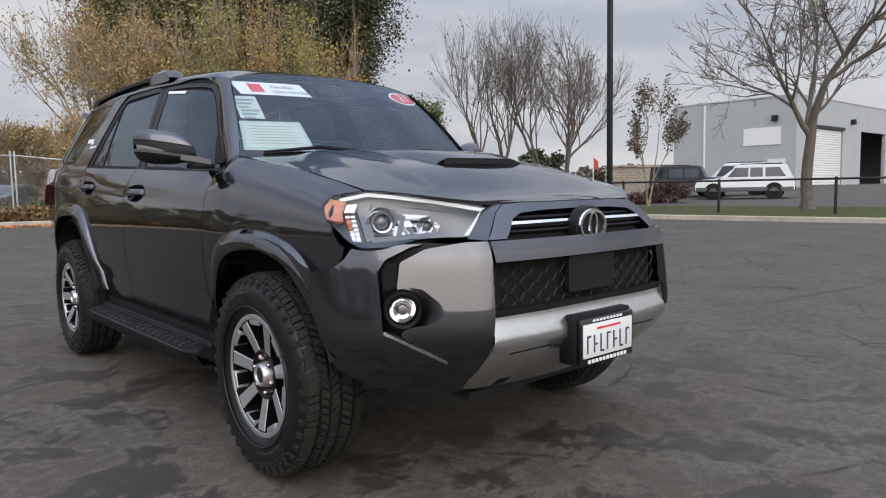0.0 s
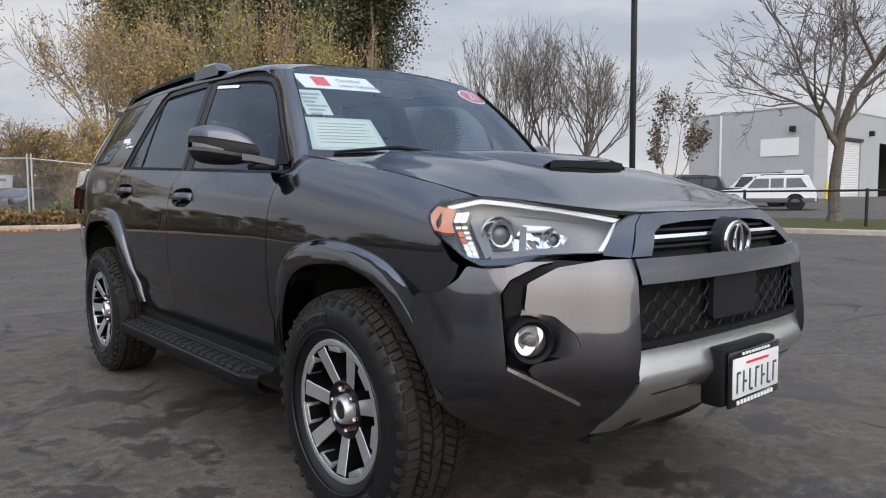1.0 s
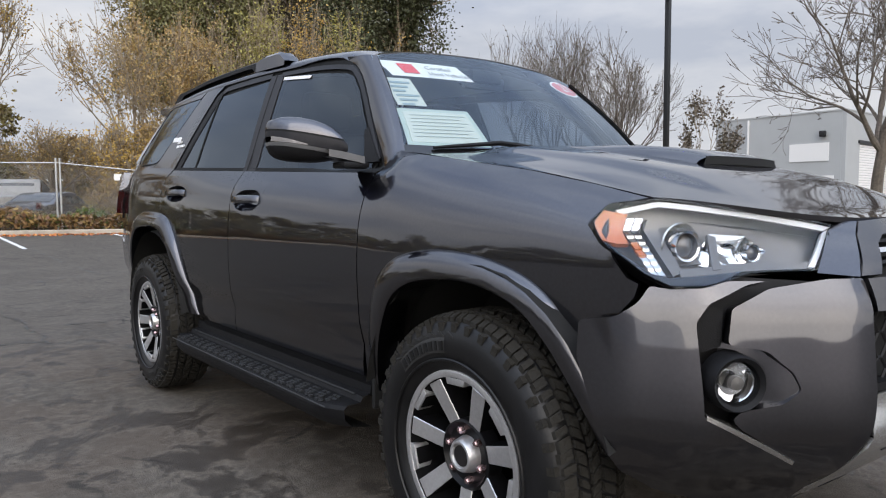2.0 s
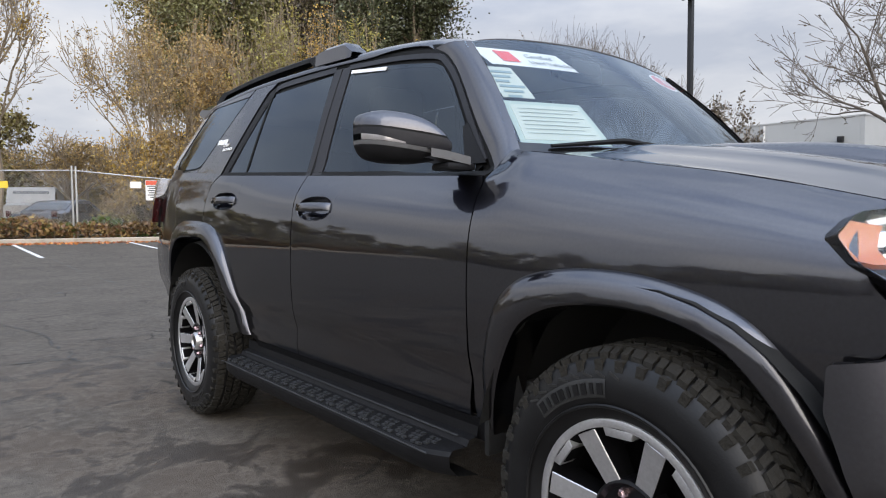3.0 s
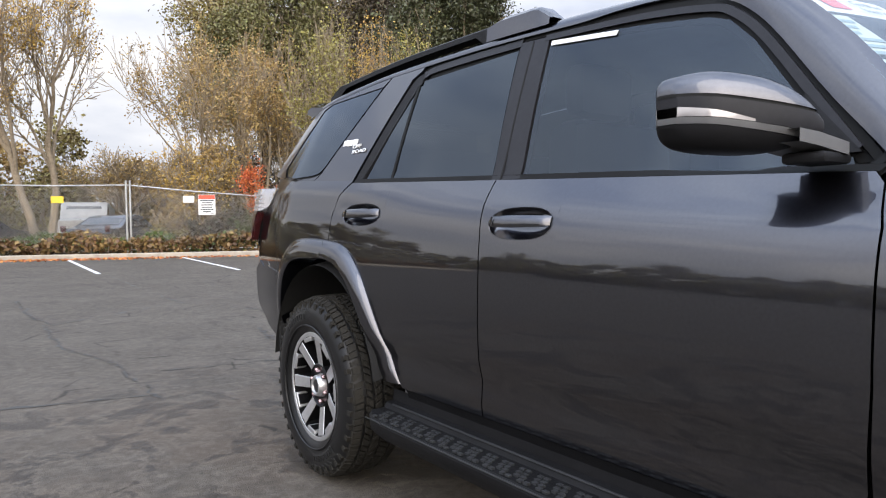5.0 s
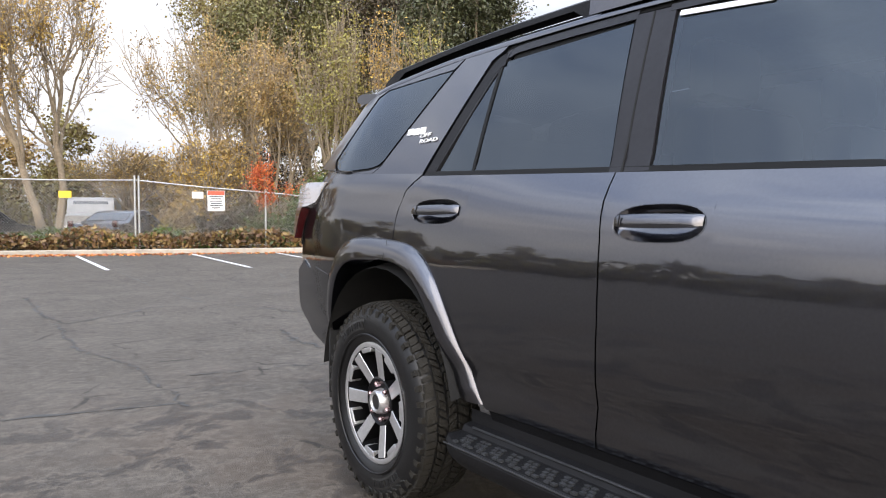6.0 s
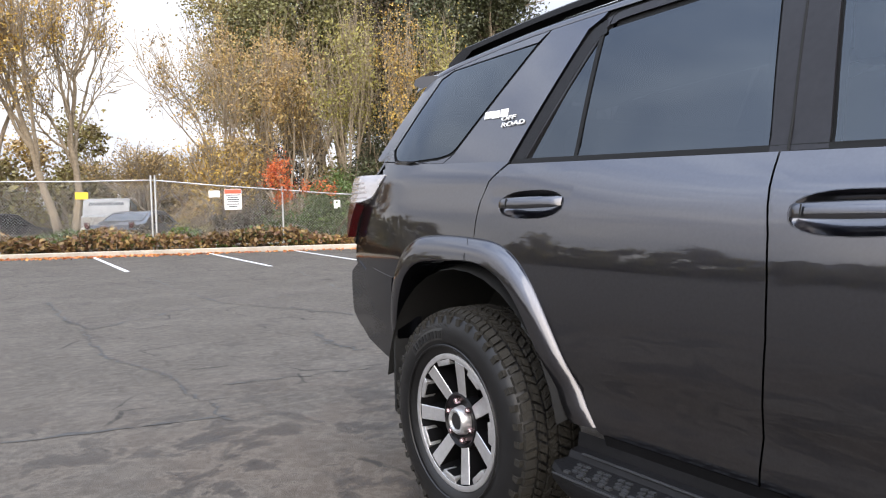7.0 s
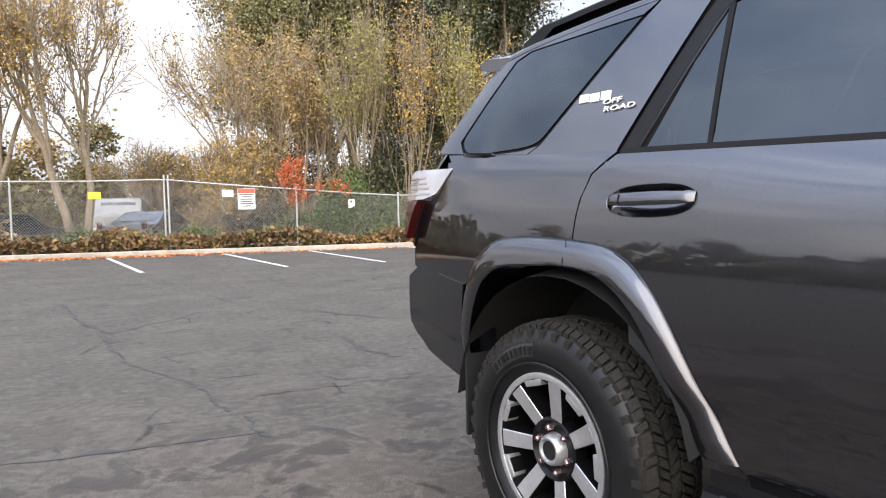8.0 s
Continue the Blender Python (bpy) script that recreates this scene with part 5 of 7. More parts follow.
# --- bumper ---
pod_in = [(.497, .845), (.492, .918), (.56, .917), (.665, .898), (.735, .858), (.742, .785), (.68, .772), (.635, .725), (.622, .69), (.652, .662), (.72, .648), (.735, .632), (.722, .612), (.60, .524), (.575, .48), (.54, .39), (.515, .40), (.503, .60), (.498, .68)]
pod_out = [(.597, .523), (.70, .580), (.772, .632), (.784, .83), (.767, .868), (.70, .906), (.665, .914), (.73, .914), (.77, .899), (.815, .897), (.828, .902), (.846, .866), (.872, .834), (.905, .822), (.906, .74), (.893, .64), (.868, .53), (.84, .48), (.79, .435), (.66, .39), (.533, .386), (.570, .478)]


def bumper_off(u, z):
    """The bumper's faces: a crease above the lamp pocket, tucked in below."""
    k = 1 - 0.65 * ramp(abs(u), arc(0.84), arc(0.92))
    return k * (0.030 * min(1, max(0, (0.92 - z) / 0.30)) - 0.040 * ramp(z, 0.62, 0.42)) - 0.02 * ramp(z, 0.50, 0.40)


for nm, o in (("bumper_pod", pod_in), ("bumper_corner", pod_out)):
    pts = round_poly([(arc(a), z) for a, z in o], 0.010, 3)
    both(nm, lambda: sheet(pts, lambda u, z: on_front(u, z, bumper_off(u, z) + (0.0015 if o is pod_out else 0)), 0.025, 0.030), M_PAINT, CAR)
both("bumper_recess", lambda: sheet([(arc(a), z) for a, z in ((.55, .905), (.60, .60), (.66, .545), (.80, .62), (.80, .87), (.72, .92))], lambda u, z: on_front(u, z, -0.045), 0.04, 0), M_BLACKPLASTIC, CAR)
both("recess_mesh", lambda: sheet([(arc(a), z) for a, z in ((.745, .775), (.778, .76), (.782, .83), (.765, .862), (.742, .85))], lambda u, z: on_front(u, z, -0.018), 0.02, 0.01), M_BLACKPLASTIC, CAR)
both("fog_pocket", lambda: sheet([(arc(a), z) for a, z in ((.745, .79), (.68, .775), (.632, .725), (.618, .69), (.648, .658), (.72, .644), (.745, .65))], lambda u, z: on_front(u, z, bumper_off(u, z) - 0.006 - 0.046 * ramp(u, arc(.615), arc(.72))), 0.02, 0), M_PAINT, CAR)
# silver strip paints the glint on the pocket's body-coloured lower edge
both("pocket_lip", lambda: sheet([(arc(a), z) for a, z in ((.600, .517), (.700, .581), (.770, .630), (.770, .640), (.700, .592), (.602, .527))], lambda u, z: on_front(u, z, bumper_off(u, z) + 0.004), 0.02, 0.03), M_SILVER, CAR)


def fog_lamp(fix):
    m = Matrix.Translation((-0.740, -2.080, 0.706)) @ Matrix.Rotation(radians(90 - 32), 4, 'Z')
    out = []
    for prof in ([(0.04, 0.062), (-0.012, 0.060), (-0.018, 0.056), (-0.010, 0.047), (0.02, 0.045)], [(-0.004, 0.046), (-0.012, 0.040), (-0.016, 0.02), (-0.017, 0.0)], [(0.004, 0.042), (0.018, 0.030), (0.022, 0.0)]):
        b = lathe(prof, 32)
        bmesh.ops.transform(b, matrix=m, verts=b.verts[:])
        bmesh.ops.recalc_face_normals(b, faces=b.faces[:])
        out.append(fix(b))
    return out


for fix in ((lambda b: b), mirror_x):
    ring, lens, bowl = fog_lamp(fix)
    fl = part("fog_lamp", ring, M_BLACKPLASTIC, CAR, "round clear fog lamp in a black ring")
    part("lens", lens, M_LENS, fl)
    part("bowl", bowl, M_CHROME, fl)
    b = lathe([(0.006, 0.016), (-0.006, 0.014), (-0.008, 0.0)], 20)
    bmesh.ops.transform(b, matrix=Matrix.Translation((-0.740, -2.080, 0.706)) @ Matrix.Rotation(radians(90 - 32), 4, 'Z'), verts=b.verts[:])
    bmesh.ops.recalc_face_normals(b, faces=b.faces[:])
    part("bulb_shield", fix(b), M_LAMPGREY, fl)

# lower grille: honeycomb strands and the flat cover in the middle
part("lower_grille_frame", sheet([(arc(a), z) for a, z in ((-0.495, 0.672), (0.495, 0.672), (0.49, 0.690), (-0.49, 0.690))], lambda u, z: on_front(u, z, -0.004), 0.05, 0.03), M_BLACKPLASTIC, CAR)
for row in range(6):
    bm = bmesh.new()
    z0 = 0.695 + 0.028 * row
    pts = []
    for k in range(-24, 25):
        a = k * 0.02
        pts.append(on_front(arc(a), z0 + (0.013 if (k // 2 + row) % 2 else -0.013), -0.026))
    add_tube(bm, pts, 0.0038, 4)
    part("grille_strand", bm, M_GRILLE, CAR)
front_panel("sensor_cover", [(-0.135, 0.715), (0.135, 0.715), (0.135, 0.845), (-0.135, 0.845)], M_GRILLE, CAR, -0.010, 0.05, 0.02, r=0.015, twin=False)


def silver_off(z):
    return float(np.interp(z, [0.37, 0.555, 0.570, 0.582, 0.652, 0.672], [-0.050, 0.027, 0.034, 0.032, 0.001, 0.0]))


sil = [(-.498, .668), (-.25, .670), (0, .672), (.25, .670), (.498, .668), (.494, .60), (.522, .402), (.40, .385), (.2, .372), (0, .368), (-.2, .372), (-.40, .385), (-.522, .402), (-.494, .60)]
part("bumper_skid", sheet(round_poly([(arc(a), z) for a, z in sil], 0.012, 3), lambda u, z: on_front(u, z, silver_off(z)), 0.022, 0.04), M_SILVER, CAR, "silver painted lower bumper")
for sgn in (-1, 1):
    part("bumper_groove", sheet([(arc(sgn * a), z) for a, z in ((.24, .548), (.42, .540), (.42, .536), (.24, .544))], lambda u, z: on_front(u, z, silver_off(z) + 0.002), 0.04, 0.002), M_BLACKPLASTIC, CAR)
    part("tow_cover", sheet([(arc(sgn * a), z) for a, z in ((.30, .385), (.36, .385), (.36, .415), (.30, .415))], lambda u, z: on_front(u, z, silver_off(z) + 0.002), 0.04, 0.003), M_BLACKPLASTIC, CAR)

# emblem: a plain bright oval with an inner ring
def oval_ring(rx, rz, thick, y, x=0.0, z=0.948):
    bm = bmesh.new()
    n = 40
    pts = [(x + rx * math.cos(2 * math.pi * k / n), y, z + rz * math.sin(2 * math.pi * k / n)) for k in range(n)]
    rings = []
    for k in range(n):
        c = Vector(pts[k])
        o = Vector((math.cos(2 * math.pi * k / n), 0, math.sin(2 * math.pi * k / n)))
        rings.append([bm.verts.new(c + o * thick * p + Vector((0, q * thick, 0))) for p, q in ((-1, 0.4), (-0.7, -0.7), (0.7, -0.7), (1, 0.4))])
    for k in range(n):
        a, b = rings[k], rings[(k + 1) % n]
        for i in range(3):
            bm.faces.new((a[i], a[i + 1], b[i + 1], b[i]))
    bmesh.ops.recalc_face_normals(bm, faces=bm.faces[:])
    return bm


b = lathe([(0.03, 0.084), (-0.008, 0.082), (-0.014, 0.075), (-0.012, 0.0)], 36)
bmesh.ops.transform(b, matrix=Matrix.Translation((0, -2.246, 0.944)) @ Matrix.Diagonal((1, 1, 0.92, 1)) @ Matrix.Rotation(radians(90), 4, 'Z'), verts=b.verts[:])
bmesh.ops.recalc_face_normals(b, faces=b.faces[:])
emb = part("emblem_base", b, M_GRILLE, CAR)
part("emblem_ring", oval_ring(0.072, 0.055, 0.0070, -2.264), M_CHROME, emb, "bright chrome oval")
part("emblem_oval", oval_ring(0.022, 0.047, 0.0055, -2.266), M_CHROME, emb, "bright chrome oval")

# number plate in a black dealer frame, its writing as plain bars
part("plate_bracket", box(-0.175, 0.165, -2.316, -2.245, 0.462, 0.640, 0.01), M_BLACKPLASTIC, CAR)
part("plate_frame", box(-0.158, 0.158, -2.332, -2.318, 0.458, 0.628, 0.006), M_GLOSSBLACK, CAR, "black plate frame")
plate = part("number_plate", box(-0.146, 0.146, -2.3355, -2.330, 0.486, 0.606, 0.004), M_PLATE, CAR, "white number plate with dark bars")
for k in range(7):
    x = -0.132 + 0.0385 * k
    part("plate_bar", box(x + 0.004, x + 0.011, -2.3375, -2.3345, 0.502, 0.566), M_INK, plate)
    part("plate_bar", box(x + 0.011, x + 0.027, -2.3375, -2.3345, 0.559 - 0.03 * (k % 3), 0.566 - 0.03 * (k % 3)), M_INK, plate)
part("plate_script_bar", box(-0.07, 0.07, -2.3375, -2.3345, 0.584, 0.591), M_STICKRED, plate)
for k in range(11):
    x = -0.118 + 0.0215 * k
    part("frame_bar", box(x, x + 0.014, -2.3345, -2.331, 0.465, 0.477), M_WHITE, CAR)
for k in range(9):
    x = -0.09 + 0.02 * k
    part("frame_bar", box(x, x + 0.012, -2.3345, -2.331, 0.612, 0.620), M_WHITE, CAR)

# --- mirrors ---
def mirror_shell(cuts=(), grow_=1.0):
    """The mirror's housing, kept above or below tilted planes: (height, slope, keep_above)."""
    top = smooth_curve([0, 0.10, 0.25, 0.5, 0.75, 0.90, 0.97, 1.0], [1.300, 1.330, 1.354, 1.372, 1.378, 1.372, 1.362, 1.345])
    low = smooth_curve([0, 0.15, 0.35, 0.6, 0.8, 0.92, 1.0], [1.238, 1.226, 1.220, 1.222, 1.230, 1.246, 1.272])
    bm = bmesh.new()
    rings = []
    N = 40
    for k in range(25):
        t = 0.5 - 0.5 * math.cos(math.pi * k / 24)
        x = -0.845 - 0.202 * t
        zt, zl = top(t), low(t)
        zc, hz = (zt + zl) / 2, (zt - zl) / 2 * grow_
        yc = -0.650 + 0.115 * t**1.5
        hy = (0.082 - 0.020 * t) * (1 - 0.62 * max(0, (t - 0.8) / 0.2)**2.2) * grow_
        ring = []
        for q in range(N):
            a = 2 * math.pi * q / N
            c, sn = math.cos(a), math.sin(a)
            p = 2.5 if c < 0 else 5.0
            r = (abs(c)**p + abs(sn)**p)**(-1 / p)
            ring.append((x, yc + hy * r * c, zc + hz * r * sn))
        rings.append(ring)
    vs = [[bm.verts.new(p) for p in ring] for ring in rings]
    for a, b in zip(vs, vs[1:]):
        for q in range(N):
            bm.faces.new((a[q], a[(q + 1) % N], b[(q + 1) % N], b[q]))
    bm.faces.new(vs[0][::-1])
    bm.faces.new(vs[-1])
    for z, k, above in cuts:
        bmesh.ops.bisect_plane(bm, geom=bm.verts[:] + bm.edges[:] + bm.faces[:], plane_co=(-0.955, 0, z), plane_no=(k, 0, 1), clear_inner=above, clear_outer=not above)
    bmesh.ops.recalc_face_normals(bm, faces=bm.faces[:])
    return bm


MS = 0.20
for fix in ((lambda b: b), mirror_x):
    mir = part("door_mirror", fix(mirror_shell(((1.317, MS, True),))), M_PAINT, CAR, "grey door mirror with black lower shell")
    part("mirror_gap", fix(mirror_shell(((1.310, MS, True), (1.318, MS, False)), 0.96)), M_GAP, mir)
    part("mirror_band", fix(mirror_shell(((1.274, MS, True), (1.311, MS, False)), 0.985)), M_SATIN, mir)
    part("mirror_skirt", fix(mirror_shell(((1.261, MS, True), (1.273, MS, False)), 1.0)), M_GREYTRIM, mir)
    part("mirror_bowl", fix(mirror_shell(((1.260, MS, False),), 0.985)), M_BLACKPLASTIC, mir)
    b = mirror_shell(((1.274, MS, True), (1.277, MS + 0.16, False)), 1.01)
    bmesh.ops.bisect_plane(b, geom=b.verts[:] + b.edges[:] + b.faces[:], plane_co=(-0.965, 0, 0), plane_no=(1, 0, 0), clear_outer=True)
    part("turn_signal", fix(b), M_TAILCLEAR, mir, "clear turn signal wedge")
    b = loft([[(x, y0, z0), (x, y0, z1), (x, y1, z1), (x, y1, z0), (x, y0, z0)] for x, y0, y1, z0, z1 in ((-0.915, -0.722, -0.60, 1.238, 1.262), (-0.87, -0.735, -0.62, 1.231, 1.256), (-0.79, -0.750, -0.64, 1.216, 1.240))])
    bmesh.ops.recalc_face_normals(b, faces=b.faces[:])
    part("mirror_arm", fix(b), M_GREYTRIM, mir, "grey mirror arm")
    b = bmesh.new()
    add_box(b, -0.87, -0.765, -0.745, -0.66, 1.200, 1.222, 0.008)
    part("mirror_arm_base", fix(b), M_BLACKPLASTIC, mir)
side_panel("mirror_sail", [(-0.745, 1.226), (-0.655, 1.226), (-0.595, 1.350), (-0.615, 1.362), (-0.655, 1.318)], M_BLACKPLASTIC, CAR, off=-0.004, step=0.05, thick=0.006)

# --- door handles ---
def handle(y0, y1, z, h, fix):
    """A hollow bowl sunk into the door skin and the pull that bridges it."""
    o = bowl_line(y0, y1, z, h)
    cy = (y0 + y1) / 2
    rings = [[on_side(cy + (y - cy) * k, z + (zz - z) * kz, d) for y, zz in o] for k, kz, d in ((1.02, 1.03, 0.001), (0.985, 0.97, -0.004), (0.93, 0.86, -0.020), (0.80, 0.62, -0.034), (0.5, 0.30, -0.040))]
    b = loft(rings, close=True)
    b.faces.new([b.verts.new(p) for p in rings[-1]])
    bmesh.ops.remove_doubles(b, verts=b.verts[:], dist=1e-5)
    b.normal_update()
    if sum(f.normal.x * f.calc_area() for f in b.faces) > 0:
        bmesh.ops.reverse_faces(b, faces=b.faces[:])
    cup = part("handle_bowl", fix(b), M_PAINT, CAR)
    rows = []
    for k in range(21):
        t = k / 20
        y = y0 + 0.004 + (y1 - y0 - 0.008) * t
        lift = 0.030 * math.sin(math.pi * t)**0.35 + 0.003
        hz = 0.013 + 0.006 * math.sin(math.pi * t)**0.5
        rows.append([on_side(y, z + 0.006 + hz * q, lift * w) for q, w in ((-0.75, 0.1), (-1.0, 0.55), (-0.9, 0.85), (-0.4, 1.0), (0.3, 1.0), (0.85, 0.85), (1.0, 0.55), (0.8, 0.1))])
    b = loft(rows)
    b.normal_update()
    if sum(f.normal.x for f in b.faces) > 0:
        bmesh.ops.reverse_faces(b, faces=b.faces[:])
    part("door_handle", fix(b), M_PAINT, cup)
    part("lock_cover", fix(sheet([(y0 + 0.222, z + 0.020), (y0 + 0.2235, z + 0.020), (y0 + 0.2235, z - 0.006), (y0 + 0.222, z - 0.006)], lambda y, zz: on_side(y, zz, 0.031), 0.02, 0.004)), M_GAP, cup)


for fix in ((lambda b: b), mirror_x):
    for h in HANDLES:
        handle(*h, fix)

# --- running boards ---
for fix in ((lambda b: b), mirror_x):
    rows = []
    for k in range(25):
        t = k / 24
        y = -0.79 + 1.70 * t
        e = 0.045 * (1 - ramp(t, 0.0, 0.06)) + 0.045 * ramp(t, 0.94, 1.0)
        rows.append([(-0.80, y, 0.30), (-0.925 + e, y, 0.315), (-0.953 + e, y, 0.345), (-0.956 + e, y, 0.378), (-0.946 + e, y, 0.390), (-0.90, y, 0.394), (-0.845, y, 0.394), (-0.835, y, 0.412), (-0.805, y, 0.418), (-0.80, y, 0.46)])
    bm = loft(rows)
    bmesh.ops.recalc_face_normals(bm, faces=bm.faces[:])
    rb = part("running_board", fix(bm), M_BLACKPLASTIC, CAR, "black running board with raised grip ribs")
    rng = random.Random(5)
    bm = bmesh.new()
    for k in range(62):
        y = -0.70 + 1.52 * k / 61
        for x, off in ((-0.936, 0), (-0.916, 0.012), (-0.896, 0), (-0.872, 0.012)):
            if (k + int(x * 1000)) % 3:
                add_box(bm, x - 0.006, x + 0.006, y + off - 0.009, y + off + 0.009, 0.392, 0.3985)
    gr = part("grip_ribs", fix(bm), M_GRIP, rb)
    gr["kind"] = "stuff"
    # paler strips paint the highlights along the board's edge and ridge
    part("board_edge", fix(box(-0.9585, -0.953, -0.74, 0.86, 0.3845, 0.3895, 0.002)), M_GRIP, rb)
    part("board_ridge", fix(box(-0.842, -0.834, -0.74, 0.86, 0.411, 0.4165, 0.002)), M_GRIP, rb)

# --- roof rack, aerial and spoiler ---
for fix in ((lambda b: b), mirror_x):
    rows = []
    for k in range(31):
        t = k / 30
        y = 0.30 + 1.56 * t
        x = -min(0.545, roof_half(y) - 0.045)
        zb = roof_z(x, y)
        h = 0.042 * ramp(t, -0.01, 0.05) * ramp(t, 1.01, 0.93)
        w = 0.030 if 0.18 < t < 0.93 else 0.040
        lift = 0.014 if 0.2 < t < 0.92 else -0.02
        rows.append([(x - w, y, zb + lift), (x - w * 0.9, y, zb + h * 0.8), (x - w * 0.5, y, zb + h), (x + w * 0.5, y, zb + h), (x + w * 0.9, y, zb + h * 0.8), (x + w, y, zb + lift)])
    b = loft(rows)
    bmesh.ops.recalc_face_normals(b, faces=b.faces[:])
    part("roof_rail", fix(b), M_BLACKPLASTIC, CAR)
    rows = []
    for k in range(13):
        t = k / 12
        y = 0.26 + 0.32 * t
        x = -min(0.545, roof_half(y) - 0.045)
        zb = roof_z(x, y)
        h = 0.054 * ramp(t, -0.05, 0.22) * ramp(t, 1.4, 0.75)
        rows.append([(x - 0.048, y, zb - 0.02), (x - 0.043, y, zb + h * 0.75), (x - 0.026, y, zb + h), (x + 0.026, y, zb + h), (x + 0.043, y, zb + h * 0.75), (x + 0.048, y, zb - 0.02)])
    b = loft(rows)
    bmesh.ops.recalc_face_normals(b, faces=b.faces[:])
    part("rail_foot", fix(b), M_PAINT, CAR)
rows = []
for k in range(21):
    t = -1 + 2 * k / 20
    x = t * 0.60
    z = roof_z(x * 0.93, 2.17) + 0.030
    rows.append([(x, 1.90, z - 0.012), (x, 2.06, z + 0.010), (x, 2.125 - 0.02 * t * t, z + 0.002), (x, 2.135 - 0.02 * t * t, z - 0.020), (x, 2.06, z - 0.040), (x, 1.91, z - 0.05)])
b = loft(rows)
for r in (rows[0], rows[-1]):
    b.faces.new([b.verts.new(p) for p in r])
bmesh.ops.recalc_face_normals(b, faces=b.faces[:])
part("spoiler", b, M_PAINT, CAR)

# --- tail ---
part("tailgate", sheet([(-0.70, 0.62), (0.70, 0.62), (0.70, 1.30), (0.50, 1.66), (-0.50, 1.66), (-0.70, 1.30)], lambda x, z: (x, 2.36 - 0.30 * ramp(z, 1.25, 1.75) - 0.10 * x * x, z), 0.08, 0.01), M_PAINT, CAR)
part("rear_bumper", box(-0.70, 0.70, 2.24, 2.39, 0.60, 0.86, 0.03), M_PAINT, CAR)
for fix in ((lambda b: b), mirror_x):
    bulge = lambda y, z: on_side(y, z, 0.004 + 0.040 * ramp(y, 2.05, 2.22))
    tl = part("tail_lamp", fix(sheet(round_poly([(2.005, 1.284), (2.10, 1.190), (2.165, 1.172), (2.285, 1.172), (2.30, 1.262), (2.275, 1.290)], 0.012), bulge, 0.025, 0.04)), M_TAILCLEAR, CAR, "clear upper tail lamp over a dark red lens")
    part("tail_lens", fix(sheet(round_poly([(2.200, 1.170), (2.292, 1.170), (2.312, 1.045), (2.300, 1.015), (2.285, 1.045)], 0.006), bulge, 0.025, 0.04)), M_RED, tl, "dark red tail lens")
    part("lamp_trim", fix(sheet([(2.105, 1.189), (2.195, 1.167), (2.275, 1.045), (2.292, 0.985), (2.312, 1.000), (2.300, 1.05), (2.225, 1.170)], lambda y, z: on_side(y, z, 0.008), 0.03, 0.012)), M_GLOSSBLACK, tl)
    for k in range(4):
        z = 1.190 + 0.021 * k
        part("lens_rib", fix(sheet([(2.13 + 0.012 * k, z), (2.292, z), (2.294, z + 0.007), (2.13 + 0.012 * k, z + 0.007)], lambda y, z: on_side(y, z, 0.007 + 0.040 * ramp(y, 2.05, 2.22)), 0.03, 0.003)), M_LENSRIB, tl)
# side badge: plain blocks for the maker's letters, and the two words under them
bd = part("side_badge", sheet([(1.412, 1.466), (1.374, 1.466), (1.368, 1.440), (1.406, 1.440)], lambda y, z: on_side(y, z, 0.004), 0.05, 0.004), M_WHITE, CAR, "white model badge with plain blocks")
for y0 in (1.367, 1.322):
    part("badge_block", sheet([(y0, 1.464), (y0 - 0.037, 1.463), (y0 - 0.043, 1.436), (y0 - 0.006, 1.437)], lambda y, z: on_side(y, z, 0.004), 0.05, 0.004), M_WHITE, bd)
def side_frame(y, z, off):
    p, q, r = (Vector(on_side(y, z, off)), Vector(on_side(y - 0.05, z, off)), Vector(on_side(y, z + 0.03, off)))
    ex, ey = (q - p).normalized(), (r - p).normalized()
    ez = ex.cross(ey).normalized()
    ey = ez.cross(ex)
    return Matrix((( ex.x, ey.x, ez.x, p.x), (ex.y, ey.y, ez.y, p.y), (ex.z, ey.z, ez.z, p.z), (0, 0, 0, 1)))
text_part("badge_words", "OFF", 0.026, 0.002, M_WHITE, bd, side_frame(1.266, 1.427, 0.004) @ Matrix.Diagonal((1.6, 0.9, 1, 1)))
text_part("badge_words", "ROAD", 0.026, 0.002, M_WHITE, bd, side_frame(1.232, 1.404, 0.004) @ Matrix.Diagonal((1.6, 0.9, 1, 1)))
side_panel("rain_strip", [(0.235, 1.655), (-0.035, 1.626), (-0.038, 1.640), (0.235, 1.670)], M_WHITE, CAR, off=-0.004, step=0.05, thick=0.003, label="white paper strip at the pane's top")

# --- windscreen stickers ---
ws = bpy.data.objects["windscreen"]
def stick(name, pts, mat, off, label="", r=0.0):
    return part(name, sheet(round_poly(pts, r) if r else pts, lambda x, z: on_screen(x, z, off - 0.018), 0.05, 0.001), mat, ws, label)
stick("banner", [(-0.565, 1.650), (-0.548, 1.578), (-0.190, 1.578), (-0.215, 1.650)], M_WHITE, 0.006, "white banner with a red square and print")
stick("banner_square", [(-0.495, 1.637), (-0.49, 1.593), (-0.425, 1.593), (-0.43, 1.637)], M_STICKRED, 0.009)
def screen_frame(x, z, off):
    p, q, r = Vector(on_screen(x, z, off)), Vector(on_screen(x + 0.05, z, off)), Vector(on_screen(x, z + 0.05, off))
    ex, ey = (q - p).normalized(), (r - p).normalized()
    ez = ex.cross(ey).normalized()
    ey = ez.cross(ex)
    return Matrix(((ex.x, ey.x, ez.x, p.x), (ex.y, ey.y, ez.y, p.y), (ex.z, ey.z, ez.z, p.z), (0, 0, 0, 1)))
